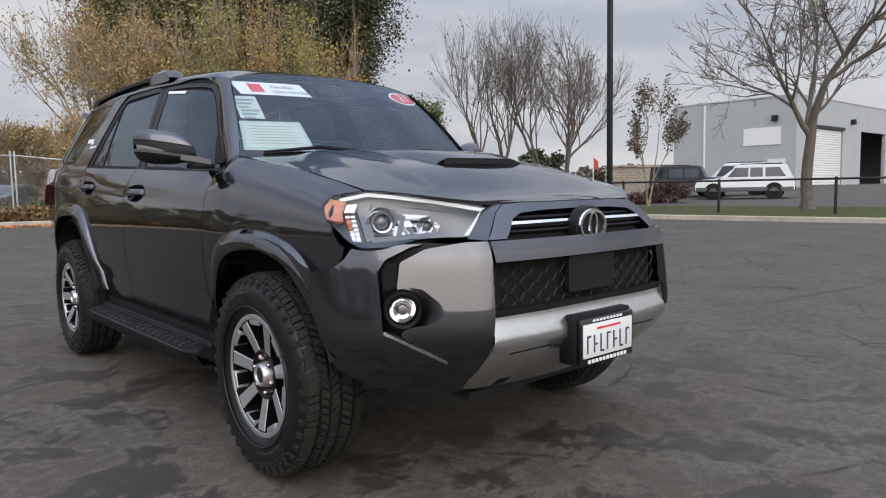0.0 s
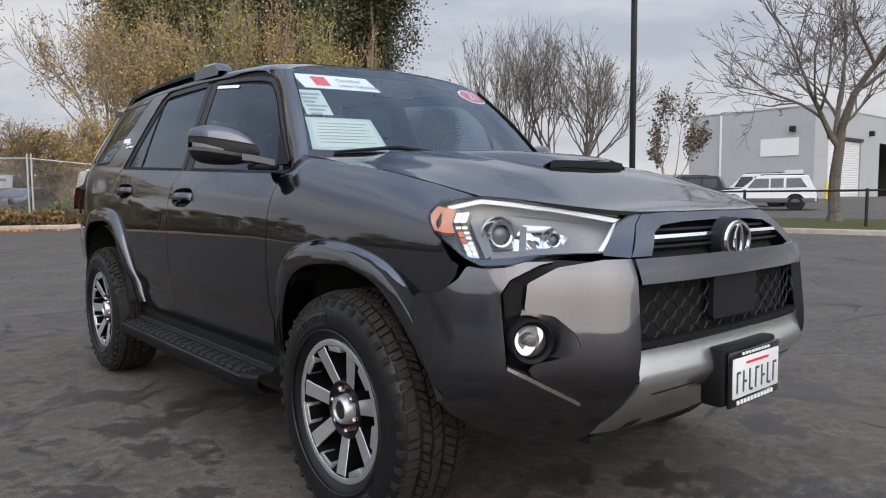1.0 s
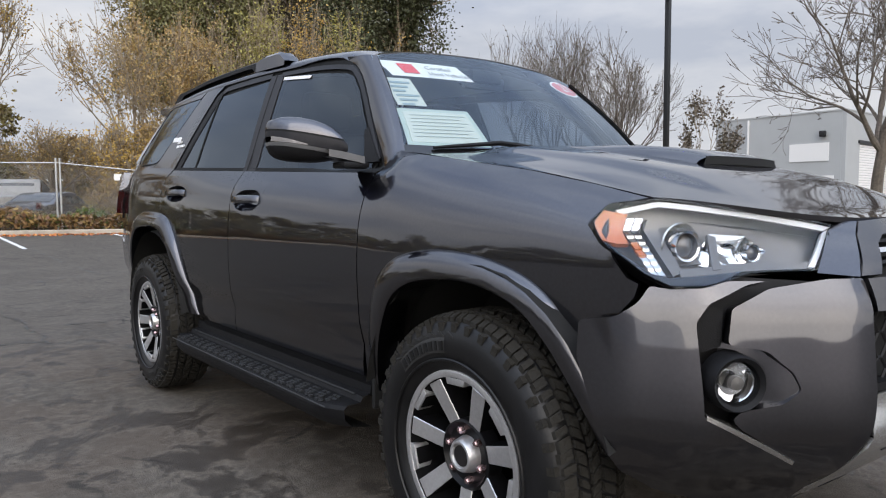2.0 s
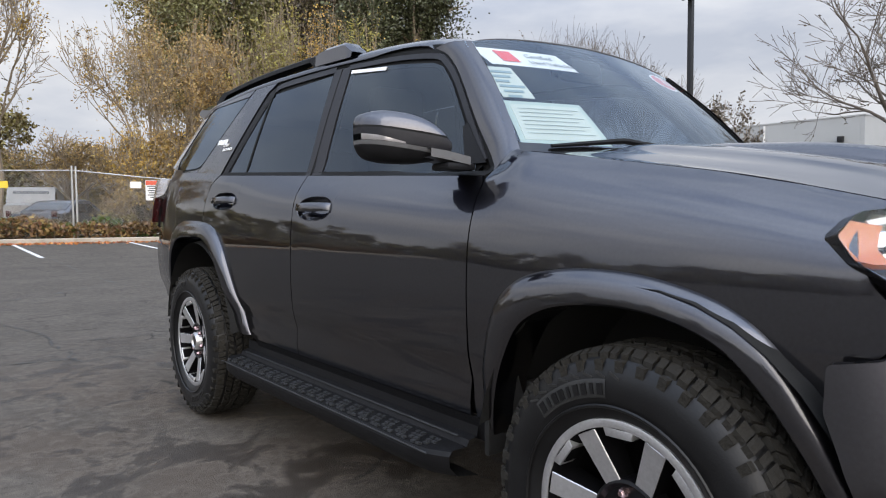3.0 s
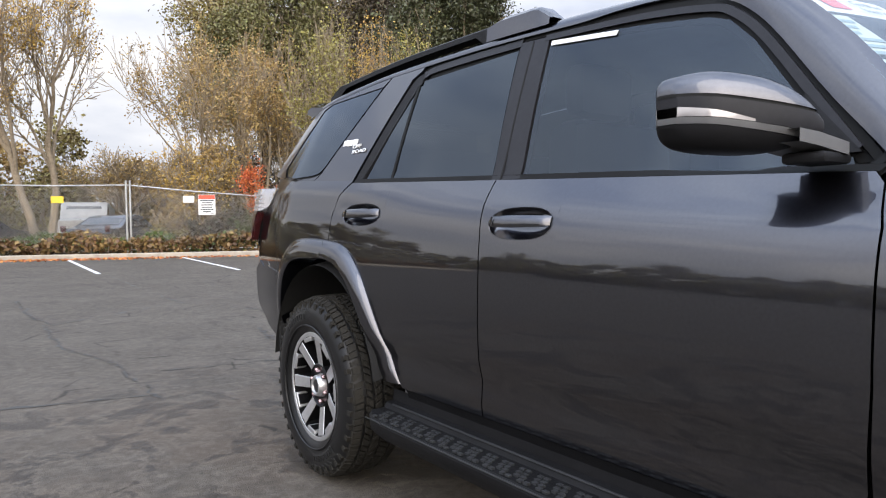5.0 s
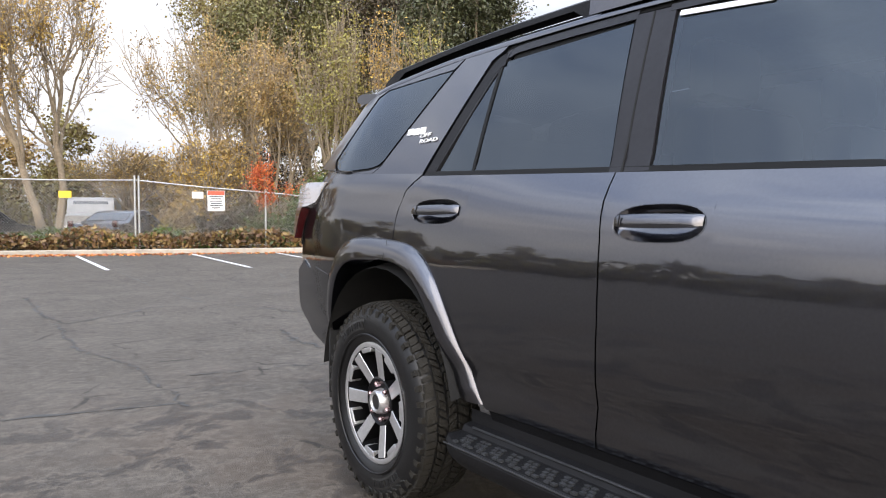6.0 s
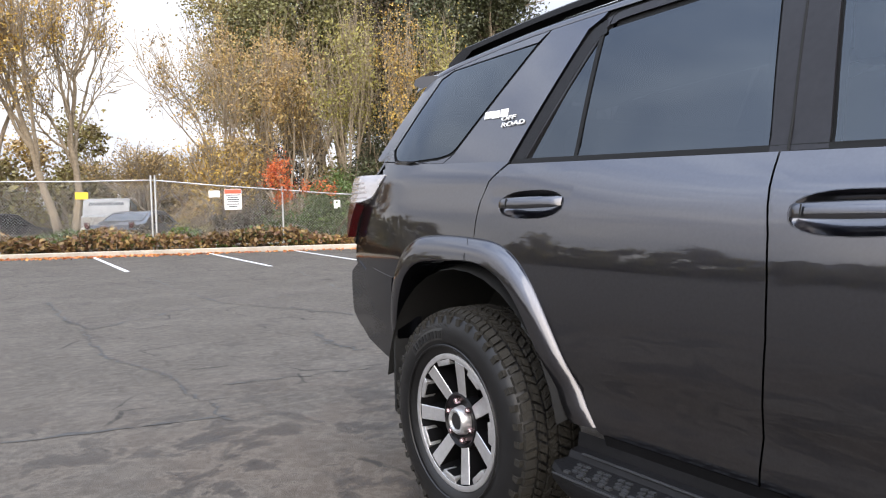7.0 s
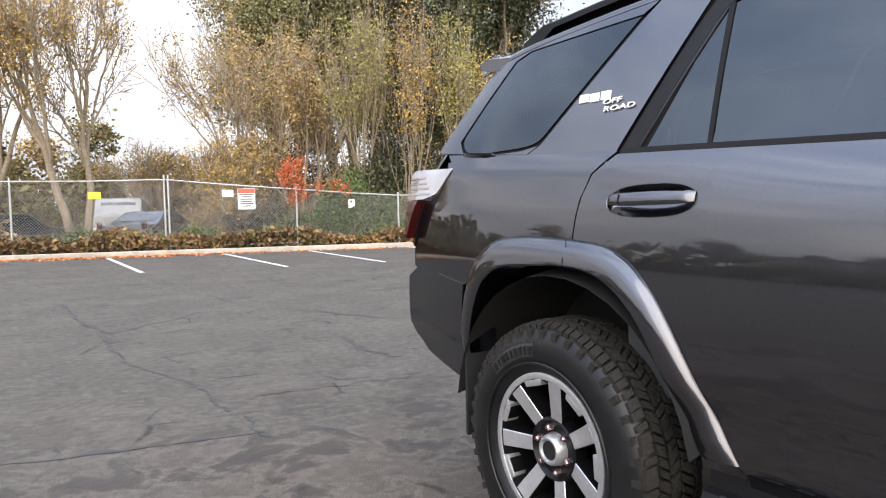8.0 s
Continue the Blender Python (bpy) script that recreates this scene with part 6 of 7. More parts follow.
text_part("banner_words", "Certified", 0.034, 0.0005, M_TEXTGREY, ws, screen_frame(-0.325, 1.624, -0.009))
text_part("banner_words", "Used Vehicles", 0.034, 0.0005, M_TEXTGREY, ws, screen_frame(-0.295, 1.597, -0.009))
stick("fuel_label", [(-0.600, 1.565), (-0.615, 1.445), (-0.505, 1.445), (-0.492, 1.565)], M_PAPER, 0.006, "pale printed label")
for k in range(6):
    z = 1.548 - 0.019 * k
    stick("label_bar", [(-0.595, z), (-0.598, z - 0.009), (-0.51 - 0.02 * (k % 3), z - 0.009), (-0.507 - 0.02 * (k % 3), z)], M_GREENLABEL, 0.008)
stick("price_form", [(-0.630, 1.432), (-0.665, 1.288), (-0.345, 1.288), (-0.350, 1.432)], M_FORM, 0.006, "large white and pale green printed form")
stick("form_field", [(-0.615, 1.420), (-0.645, 1.300), (-0.365, 1.300), (-0.368, 1.420)], M_PAPER, 0.007)
for k in range(7):
    z = 1.405 - 0.014 * k
    stick("form_line", [(-0.60 - 0.004 * k, z), (-0.60 - 0.004 * k, z - 0.0015), (-0.385 - 0.03 * (k % 2), z - 0.0015), (-0.385 - 0.03 * (k % 2), z)], M_PAPERLINE, 0.010)
ov = [(0.485 + 0.115 * math.cos(2 * math.pi * k / 28), 1.628 + 0.040 * math.sin(2 * math.pi * k / 28)) for k in range(28)]
stick("year_oval", ov, M_WHITE, 0.006, "red oval year sticker with a white rim")
stick("year_field", [(0.485 + (x - 0.485) * 0.88, 1.628 + (z - 1.628) * 0.84) for x, z in ov], M_STICKRED, 0.008)
text_part("year_words", "21", 0.105, 0.0005, M_WHITE, ws, screen_frame(0.485, 1.628, -0.007))
stick("small_label", [(0.60, 1.30), (0.61, 1.275), (0.66, 1.275), (0.65, 1.30)], M_WHITE, 0.006)

# wipers and cowl
part("cowl", sheet([(-0.72, -0.86), (0.72, -0.86), (0.56, -1.0), (0.3, -1.045), (0, -1.06), (-0.3, -1.045), (-0.56, -1.0)], lambda x, y: (x, y, 1.232), 0.1, 0.01), M_BLACKPLASTIC, CAR)
for x0, x1, x2 in ((-0.60, -0.34, 0.02), (-0.02, 0.30, 0.62)):
    bm = bmesh.new()
    add_tube(bm, [on_screen(x0, 1.262, 0.012), on_screen(x1, 1.276, 0.026), on_screen(x2, 1.262, 0.012)], [0.006, 0.010, 0.006], 6)
    part("wiper", bm, M_BLACKPLASTIC, CAR)

# --- cabin ---
part("cabin_floor", box(-0.74, 0.74, -0.95, 2.2, 0.52, 0.60), M_INTERIOR, CAR)
rows = [[(-0.72, y, z), (-0.35, y - 0.04, z + 0.02), (0, y - 0.06, z + 0.015), (0.35, y - 0.04, z + 0.03), (0.72, y, z)] for y, z in ((-0.93, 1.215), (-0.75, 1.205), (-0.58, 1.185), (-0.52, 1.13), (-0.54, 0.90), (-0.60, 0.70))]
part("dashboard", loft(rows), M_INTERIOR, CAR)
bm = bmesh.new()
pts = [Vector((0.37 + 0.185 * math.cos(2 * math.pi * k / 24), -0.40 + 0.08 * math.sin(2 * math.pi * k / 24), 1.12 + 0.165 * math.sin(2 * math.pi * k / 24))) for k in range(25)]
add_tube(bm, pts, 0.016, 8, cap=False)
add_box(bm, 0.30, 0.44, -0.44, -0.39, 1.07, 1.16, 0.02)
part("steering_wheel", bm, M_INTERIOR, CAR)
part("headliner", sheet([(-0.54, -0.40), (0.54, -0.40), (0.56, 0.5), (0.56, 2.1), (-0.56, 2.1), (-0.56, 0.5)], lambda x, y: (x, y, roof_z(x, y) - 0.05), 0.15, 0), M_HEADLINER, CAR)
part("mirror_inside", box(-0.12, 0.12, -0.50, -0.47, 1.575, 1.635, 0.012), M_BLACKPLASTIC, CAR)
part("sensor_box", box(-0.09, 0.09, -0.52, -0.40, 1.60, 1.66, 0.02), M_BLACKPLASTIC, CAR)
for x in (-0.37, 0.37):
    seat = part("front_seat", box(x - 0.25, x + 0.25, -0.32, 0.20, 0.72, 0.90, 0.06), M_SEAT, CAR)
    bm = bmesh.new()
    add_box(bm, x - 0.24, x + 0.24, 0.12, 0.28, 0.82, 1.42, 0.06)
    part("backrest", bm, M_SEAT, seat)
    bm = bmesh.new()
    add_box(bm, x - 0.13, x + 0.13, 0.20, 0.30, 1.44, 1.62, 0.04)
    part("headrest", bm, M_SEAT, seat)
part("rear_bench", box(-0.65, 0.65, 0.95, 1.15, 0.80, 1.40, 0.06), M_SEAT, CAR)
part("side_trim", box(0.755, 0.775, -0.7, 1.2, 0.6, 1.14, 0.005), M_INTERIOR, CAR)
part("side_trim", box(-0.775, -0.755, -0.7, 1.2, 0.6, 1.14, 0.005), M_INTERIOR, CAR)


# ---------- the chain-link fence and what stands behind it ----------
def fence_point(s, z):
    x, y = north(s, 0.62)
    return Vector((x, y, ground_z(x, y) + 0.12 + z))


POSTS = [(-22.6, 2.05), (-18.4, 2.05), (-14.3, 2.05), (-10.2, 2.05), (-6.1, 2.05), (-2.1, 2.05), (2.0, 2.05), (5.7, 1.72), (8.8, 1.48), (12.4, 1.48), (15, 1.48), (17.4, 1.48)]
FENCE = thing("chain_link_fence", "galvanised chain-link fence with steel posts on the kerb", "fence")


def fence_top(s):
    return float(np.interp(s, [p[0] for p in POSTS], [p[1] for p in POSTS]))


for i, (s, h) in enumerate(POSTS):
    for d in ((0.0,) if s != 2.0 else (-0.05, 0.06)):
        bm = bmesh.new()
        add_tube(bm, [fence_point(s + d, -0.2), fence_point(s + d, h + (0.06 if s != 2.0 else 0.14))], 0.030, 10)
        post = part("post", bm, M_GALV, FENCE)
        bm = bmesh.new()
        add_tube(bm, [fence_point(s + d, h + 0.055), fence_point(s + d, h + 0.10)], [0.034, 0.012], 10)
        if s != 2.0:
            part("cap", bm, M_GALV, post)
        else:
            bm.free()
for (s, h), (s2, h2) in zip(POSTS, POSTS[1:]):
    bm = bmesh.new()
    sag = 0.02
    add_tube(bm, [fence_point(s, h), fence_point((s + s2) / 2, (h + h2) / 2 - sag), fence_point(s2, h2)], 0.020, 8)
    part("top_rail", bm, M_GALV, FENCE)
bm = bmesh.new()
add_tube(bm, [fence_point(2.08, 0.10), fence_point(5.7, 0.10)], 0.018, 8)
part("gate_rail", bm, M_GALV, FENCE)


def chain_link():
    """Woven wire in diamonds, as slanted strands."""
    vs, fs = [], []
    pitch, r = 0.085, 0.0030

    def strand(s0, z0, s1, z1):
        a, b = fence_point(s0, z0), fence_point(s1, z1)
        n = Vector((-KP.x, -KP.y, 0))
        d = (b - a).normalized()
        e = d.cross(n)
        i = len(vs)
        for p in (a, b):
            for c in (n * r, (e * 0.87 - n * 0.5) * r, (-e * 0.87 - n * 0.5) * r):
                vs.append(tuple(p + c))
        for k in range(3):
            fs.append((i + k, i + (k + 1) % 3, i + 3 + (k + 1) % 3, i + 3 + k))
    lo, hi = -22.6, 17.4
    k = 0
    while lo + k * pitch < hi:
        s = lo + k * pitch
        h = min(fence_top(s), fence_top(min(hi, s + fence_top(s))))
        strand(s, 0.04, min(hi, s + h - 0.04), h if s + h - 0.04 < hi else 0.04 + hi - s)
        h = min(fence_top(s), fence_top(max(lo, s - fence_top(s))))
        strand(s, 0.04, max(lo, s - h + 0.04), h if s - h + 0.04 > lo else 0.04 + s - lo)
        k += 1
    me = bpy.data.meshes.new("wire_mesh")
    me.from_pydata(vs, [], fs)
    me.materials.append(M_WIRE)
    ob = new("wire_mesh", me)
    ob.parent = FENCE
    ob["kind"] = "stuff"


chain_link()


def fence_sign(name, label, s, z, w, h, mat, group=""):
    t = thing(name, label, "sign", group)
    p = fence_point(s, z)
    t.matrix_world = Matrix.Translation(p - Vector((KP.x, KP.y, 0)) * 0.03) @ Matrix.Rotation(math.atan2(KN.y, KN.x), 4, 'Z')
    part("panel", box(-w / 2, w / 2, -0.004, 0.004, -h / 2, h / 2), mat, t)
    return t


sg = fence_sign("warning_sign", "white notice with red heading and dark print on the fence", 4.25, 1.45, 0.50, 0.62, M_SIGNWHITE)
part("heading", box(-0.24, 0.24, -0.008, -0.004, 0.17, 0.30), M_SIGNRED, sg)
for k in range(6):
    w = (0.20, 0.15, 0.18, 0.16, 0.19, 0.12)[k]
    part("print_bar", box(-w, w, -0.007, -0.004, 0.115 - 0.068 * k, 0.145 - 0.068 * k), M_SIGNINK, sg)
fence_sign("yellow_sign", "small yellow sign wired to the fence", 0.08, 1.62, 0.34, 0.20, M_SIGNYELLOW)
fence_sign("white_sign", "small blank white sign wired to the fence", 3.72, 1.62, 0.32, 0.20, M_SIGNWHITE)
fence_sign("white_sign", "small weathered white sign wired to the fence", 7.35, 1.25, 0.20, 0.26, M_SIGNWHITE)


def ground_cover(name, label, s0, s1, o0, o1, h, n, mat, size, seed, category):
    rng = random.Random(seed)
    t = thing(name, label, category)
    pts = []
    for _ in range(n):
        s = rng.uniform(s0, s1)
        x, y = north(s, rng.uniform(o0, o1))
        hh = h * (0.55 + 0.45 * noise.noise((s * 0.9, seed, 0.3))) * rng.random()**0.6
        pts.append((x, y, ground_z(x, y) + 0.10 + max(0.01, hh)))
    crown_part("foliage", leaves(pts, size, rng, 0.04), mat, t)
    bm = bmesh.new()
    for _ in range(260):
        p = Vector(rng.choice(pts))
        q = Vector((p.x + rng.gauss(0, .25), p.y + rng.gauss(0, .15), p.z + rng.uniform(0.05, 0.3)))
        add_tube(bm, [Vector((p.x, p.y, ground_z(p.x, p.y) + 0.1)), p, q], [0.008, 0.006, 0.002], 3, cap=False)
    part("runners", bm, M_TWIG, t, sharp=0)["kind"] = "stuff"
    return t


ground_cover("ivy_hedge", "low brown and green ivy along the foot of the fence", -24, 17.4, 0.30, 2.1, 0.85, 46000, M_LEAF_IVY, 0.085, 71, "hedge")
ground_cover("green_ivy", "green ivy growing through the foot of the fence", -24, 17.4, 0.45, 2.2, 0.80, 14000, M_LEAF_GREEN, 0.08, 72, "hedge")
lf = thing("fallen_leaves", "scattered orange fallen leaves along the kerb", "leaves", kind="stuff")
_r = random.Random(8)
_pts = []
for _ in range(1500):
    s = _r.gauss(-1.0, 4.5) if _r.random() < 0.7 else _r.uniform(-15, 20)
    x, y = north(s, -abs(_r.gauss(0, 0.28)) - 0.02)
    _pts.append((x, y, ground_z(x, y) + 0.012))
me = leaves(_pts, 0.055, _r, 0.004)
crown_part("leaf_litter", me, M_LEAF_FALLEN, lf)["kind"] = "stuff"

# shrubs, thickets and trees north of the fence
thicket("berry_shrub", "evergreen shrub behind the fence", north(6.4, 1.7), (2.6, 1.2, 2.9), 81, M_LEAF_GREEN, 9000, 0.06, 26, 24)
def berries(label, s, clumps, n, seed):
    """Berry clusters hanging on the shrub: (along, height, spread) of each clump."""
    rng = random.Random(seed)
    t = thing("berry_clusters", label, "berries")
    pts = []
    for k in range(n):
        ds, h, r = rng.choice(clumps)
        x, y = north(s + ds + rng.gauss(0, r), 0.75 + rng.gauss(0, 0.2))
        pts.append((x, y, ground_z(x, y) + h + rng.gauss(0, r * 1.15)))
    crown_part("berry_mass", leaves(pts, 0.045, rng, 0.01, long=1.1), M_LEAF_BERRY, t)["kind"] = "stuff"
    return t


berries("clusters of bright orange-red berries on a shrub", 5.55, ((0, 2.35, .16), (.15, 2.6, .14), (-.2, 2.15, .13), (.2, 2.1, .16), (.3, 1.75, .12), (.1, 1.55, .10), (-.1, 2.5, .1)), 1900, 82)
berries("small clusters of bright orange berries on a shrub", 6.6, ((-.2, 1.9, .10), (.25, 1.95, .12), (.6, 1.85, .12)), 420, 83)
for i, (s, o, sx, sy, sz, lf_, n, lumps) in enumerate((
        (4.2, 7.5, 3.5, 3, 3.6, M_LEAF_TAN, 12000, 60), (6.4, 6.2, 3.0, 2.5, 3.4, M_LEAF_OLIVE, 16000, 70), (8.4, 5.2, 3.6, 2.4, 4.4, M_LEAF_EUCDARK, 20000, 80), (11.5, 5.6, 4, 3, 5.4, M_LEAF_EUC, 24000, 100), (15, 6.0, 5, 3, 5.6, M_LEAF_LIME, 20000, 90),
        (8.6, 3.2, 3.6, 1.2, 2.6, M_LEAF_GREEN, 12000, 44), (8, 10, 6, 3, 6.0, M_LEAF_RUSTY, 30000, 130), (13, 9.5, 7, 3, 6.5, M_LEAF_EUCDARK, 34000, 150), (16, 10, 5, 3, 5, M_LEAF_DARK, 20000, 90), (2.6, 11, 3.4, 3, 2.8, M_LEAF_TAN, 7000, 50))):
    thicket("thicket", "dense tangle of olive and tan brush behind the fence", north(s, o), (sx, sy, sz), 61 + i, lf_, int(n * 1.2), 0.06, lumps, 60, bark=M_BARKPALE)
for i, (s, o, sx, sz, lf_) in enumerate(((-13, 15, 4.5, 3.6, M_LEAF_OLIVE), (-9, 17, 4.5, 3.2, M_LEAF_TAN), (-5.5, 15, 4, 3.8, M_LEAF_OLIVE), (-2.0, 19, 4, 3.0, M_LEAF_TAN), (1.5, 20, 4, 2.6, M_LEAF_TAN), (4.5, 18, 4, 3.6, M_LEAF_TAN), (-16.5, 18, 5, 4.2, M_LEAF_OLIVE))):
    thicket("thicket", "tan and olive scrub filling the yard behind the fence", north(s, o), (sx * 1.5, 2, sz * 1.75), 261 + i, lf_, 15000, 0.12, 110, 110, bark=M_BARKPALE)
for i, (s, o, sx, sz, lf_, n) in enumerate(((-7.0, 4.2, 3.0, 1.5, M_LEAF_RUSTY, 3500), (-4.4, 3.6, 2.4, 1.3, M_LEAF_OLIVE, 2600), (-2.2, 4.4, 2.6, 1.2, M_LEAF_RUSTY, 2600), (0.2, 3.6, 2.2, 1.0, M_LEAF_RUSTY, 1800), (2.6, 3.4, 2.4, 1.3, M_LEAF_OLIVE, 3000), (4.4, 3.2, 2.2, 1.7, M_LEAF_RUSTY, 4200), (-10, 4.2, 3.4, 1.7, M_LEAF_OLIVE, 4000))):
    thicket("bramble", "dark bramble tangle close behind the fence", north(s, o), (sx, 1.2, sz), 461 + i, lf_, n, 0.06, 26, 50, bark=M_BARK)
thicket("far_hedge", "distant tan scrub behind the yard", north(0, 34), (36, 5, 3.6), 95, M_LEAF_TAN, 14000, 0.2, 90, 40)
thicket("far_hedge", "distant dark scrub behind the yard", north(-14, 26), (18, 4, 4.2), 96, M_LEAF_OLIVE, 9000, 0.2, 50, 30)


def autumn(x, y, h, r, seed, mat, n, label, **k):
    return tree("autumn_tree", label, x, y, h, r, seed, bark=M_BARKPALE, leaf=mat, n_leaf=n, leaf_size=0.056, group="autumn trees", jitter=0.20, **k)


wide = "pale multi-stemmed tree with sparse yellow-brown autumn leaves"
slim = "slender upright stems with sparse yellow-green leaves behind the fence"
for i, (x, y, h, rr, mat, n) in enumerate(((6.2, 25.3, 8.9, 3.1, M_LEAF_TAN, 8000), (7.4, 24.2, 7.4, 2.3, M_LEAF_TAN, 6000), (4.9, 33.5, 4.6, 3.4, M_LEAF_TAN, 9000), (5.0, 24.2, 4.0, 1.6, M_LEAF_YELLOW, 3500))):
    autumn(x, y, h, 0.13, 41 + i, mat, int(n * 1.1), wide, kids=(2, 3), depth=4, stems=5, lean=0.5, first=0.26, spread=0.66, up=0.12, leafy=2, thin=0.010, reach=rr, clumps=170)
for i, (x, y, h, rr, mat, n) in enumerate(((9.0, 22.6, 8.4, 1.5, M_LEAF_LIME, 3500), (10.4, 21.2, 8.8, 1.3, M_LEAF_YELLOW, 2600), (11.8, 20.0, 8.0, 1.4, M_LEAF_LIME, 3500), (13.2, 20.6, 7.4, 1.5, M_LEAF_YELLOW, 2600), (10.2, 23.4, 9.2, 1.6, M_LEAF_LIME, 3200))):
    autumn(x, y, h, 0.09, 46 + i, mat, n, slim, kids=(2, 3), depth=3, stems=6, lean=0.18, first=0.33, spread=0.42, up=0.28, leafy=2, thin=0.010, reach=rr, clumps=110)
for i, (x, y, h, rr) in enumerate(((0.4, 27.6, 10.5, 3.3), (-2.6, 28.6, 10.5, 3.4), (-7.5, 29.5, 10, 3.2))):
    autumn(x, y, h, 0.22, 51 + i, M_LEAF_YELLOW, 10000, "bare-limbed tree with a few yellow leaves behind the fence", depth=5, kids=(2, 3), stems=2, lean=0.30, first=0.22, spread=0.78, up=0.14, thin=0.010, reach=rr, leafy=2, clumps=330)
for i, (x, y, h, rr, mat, n) in enumerate(((10.4, 34.0, 15, 3.8, M_LEAF_OLIVE, 60000), (12.2, 30.4, 15, 3.6, M_LEAF_EUC, 70000), (15.2, 28.6, 16, 3.6, M_LEAF_RUSTY, 52000), (15.8, 22.9, 14.5, 3.1, M_LEAF_EUCDARK, 64000), (18.6, 31.5, 15, 4.0, M_LEAF_DARK, 40000))):
    tree("eucalyptus_tree", "tall olive-green eucalyptus with drooping foliage" if mat is not M_LEAF_RUSTY else "tall eucalyptus with dry rust-brown foliage", x, y, h, 0.40, 31 + i, depth=5, bark=M_BARKPALE, leaf=mat, n_leaf=n, leaf_size=0.088, first=0.16, spread=0.78, up=0.06, droop=0.45, jitter=0.38, clumps=420, group="eucalyptus trees", stems=2, lean=0.15, reach=rr, thin=0.012, leafy=1)


# ---------- vehicles ----------
def far_car(name, label, x, y, yaw, paint, length=4.7, width=1.85, height=1.75, kind="suv", z=None):
    """A parked vehicle: shell with cabin, panes, wheels, lamps."""
    t = thing(name, label, "car" if kind != "truck" else "truck")
    t.matrix_world = Matrix.Translation((x, y, ground_z(x, y) if z is None else z)) @ Matrix.Rotation(radians(yaw), 4, 'Z')
    L, W, H = length / 2, width / 2, height
    if kind == "suv":
        prof = [(-L, .45), (-L, .80), (-L + .12, .98), (-L + .30, 1.03), (-L + 1.30, 1.12), (-L + 2.05, H - .05), (-L + 2.4, H), (L - .40, H - .02), (L - .12, 1.18), (L, 1.02), (L, .45)]
        panes = [(-L + 1.62, -L + 2.62), (-L + 2.70, L - 1.50), (L - 1.38, L - .42)]
    elif kind == "sedan":
        prof = [(-L, .40), (-L, .68), (-L + .25, .80), (-L + 1.25, .92), (-L + 2.0, H - .04), (-L + 2.5, H), (L - 1.55, H - .06), (L - .75, .98), (L - .05, .92), (L, .45)]
        panes = [(-L + 1.75, -L + 2.55), (-L + 2.62, L - 1.1)]
    elif kind == "jeep":
        prof = [(-L, .50), (-L, 1.08), (-L + .1, 1.14), (-L + 1.25, 1.18), (-L + 1.55, H - .05), (-L + 1.75, H), (L - .06, H - .02), (L, 1.1), (L, .50)]
        panes = [(-L + 1.62, -L + 2.4), (-L + 2.5, L - 1.1), (L - 1.02, L - .2)]
    else:
        prof = [(-L, .55), (-L, 1.25), (-L + .9, 1.35), (-L + 1.3, H - .15), (-L + 1.5, H), (L - .02, H), (L, 1.5), (L, .55)]
        panes = [(-L + 1.15, -L + 2.0)]
    bm = bmesh.new()
    secs = []
    for q in (-1, -0.94, 0.94, 1):
        secs.append([bm.verts.new((p, q * W * (1 - 0.16 * ramp(z_, 1.0, H) * (kind != "truck")), z_ - (0.03 if abs(q) == 1 else 0) * (z_ > 0.9))) for p, z_ in prof])
    for a, b in zip(secs, secs[1:]):
        for k in range(len(prof)):
            j = (k + 1) % len(prof)
            bm.faces.new((a[k], a[j], b[j], b[k]))
    bm.faces.new(secs[0][::-1])
    bm.faces.new(secs[-1])
    bmesh.ops.recalc_face_normals(bm, faces=bm.faces[:])
    part("body", bm, paint, t)
    zt, zb = H - 0.17, (1.16 if kind in ("suv", "jeep") else 0.95 if kind == "sedan" else 1.5)
    for sgn in (-1, 1):
        for a, b in panes:
            def pt(px, pz, o=0.012):
                return (px, sgn * (W * (1 - 0.16 * ramp(pz, 1.0, H) * (kind != "truck")) + o), pz)
            ca = a + (0.35 if (a, b) == panes[0] and kind != "jeep" else 0)
            cb = b - (0.3 if (a, b) == panes[-1] and kind != "jeep" else 0)
            bm = bmesh.new()
            bm.faces.new([bm.verts.new(p) for p in (pt(a, zb), pt(b, zb), pt(cb, zt), pt(ca, zt))])
            turn_in(bm, 0.01)
            part("side_window", bm, M_CARGLASS, t)
        part("sill", box(-L + .05, L - .05, min(sgn * W, sgn * (W + .025)), max(sgn * W, sgn * (W + .025)), .40, .62, .01), M_CLADDING, t)
    ia = [i for i, p in enumerate(prof) if p[1] > H - 0.2][0]
    (xa, za), (xb, zb2) = prof[ia - 1], prof[ia]
    bm = bmesh.new()
    n = Vector((za - zb2, 0, xb - xa)).normalized() * 0.012
    bm.faces.new([bm.verts.new(Vector(p) + n) for p in ((xa + .08, -W * .82, za + .04), (xa + .08, W * .82, za + .04), (xb - .02, W * .74, zb2 - .03), (xb - .02, -W * .74, zb2 - .03))])
    part("windscreen", bm, M_CARGLASS, t)
    ib = [i for i, p in enumerate(prof) if p[1] > H - 0.2][-1]
    (xa, za), (xb, zb2) = prof[ib], prof[ib + 1]
    bm = bmesh.new()
    bm.faces.new([bm.verts.new(p) for p in ((xa + (xb - xa) * .12 + .03, -W * .72, za + (zb2 - za) * .12), (xa + (xb - xa) * .12 + .03, W * .72, za + (zb2 - za) * .12), (xa + (xb - xa) * .8 + .03, W * .8, za + (zb2 - za) * .8), (xa + (xb - xa) * .8 + .03, -W * .8, za + (zb2 - za) * .8))])
    part("rear_window", bm, M_CARGLASS, t)
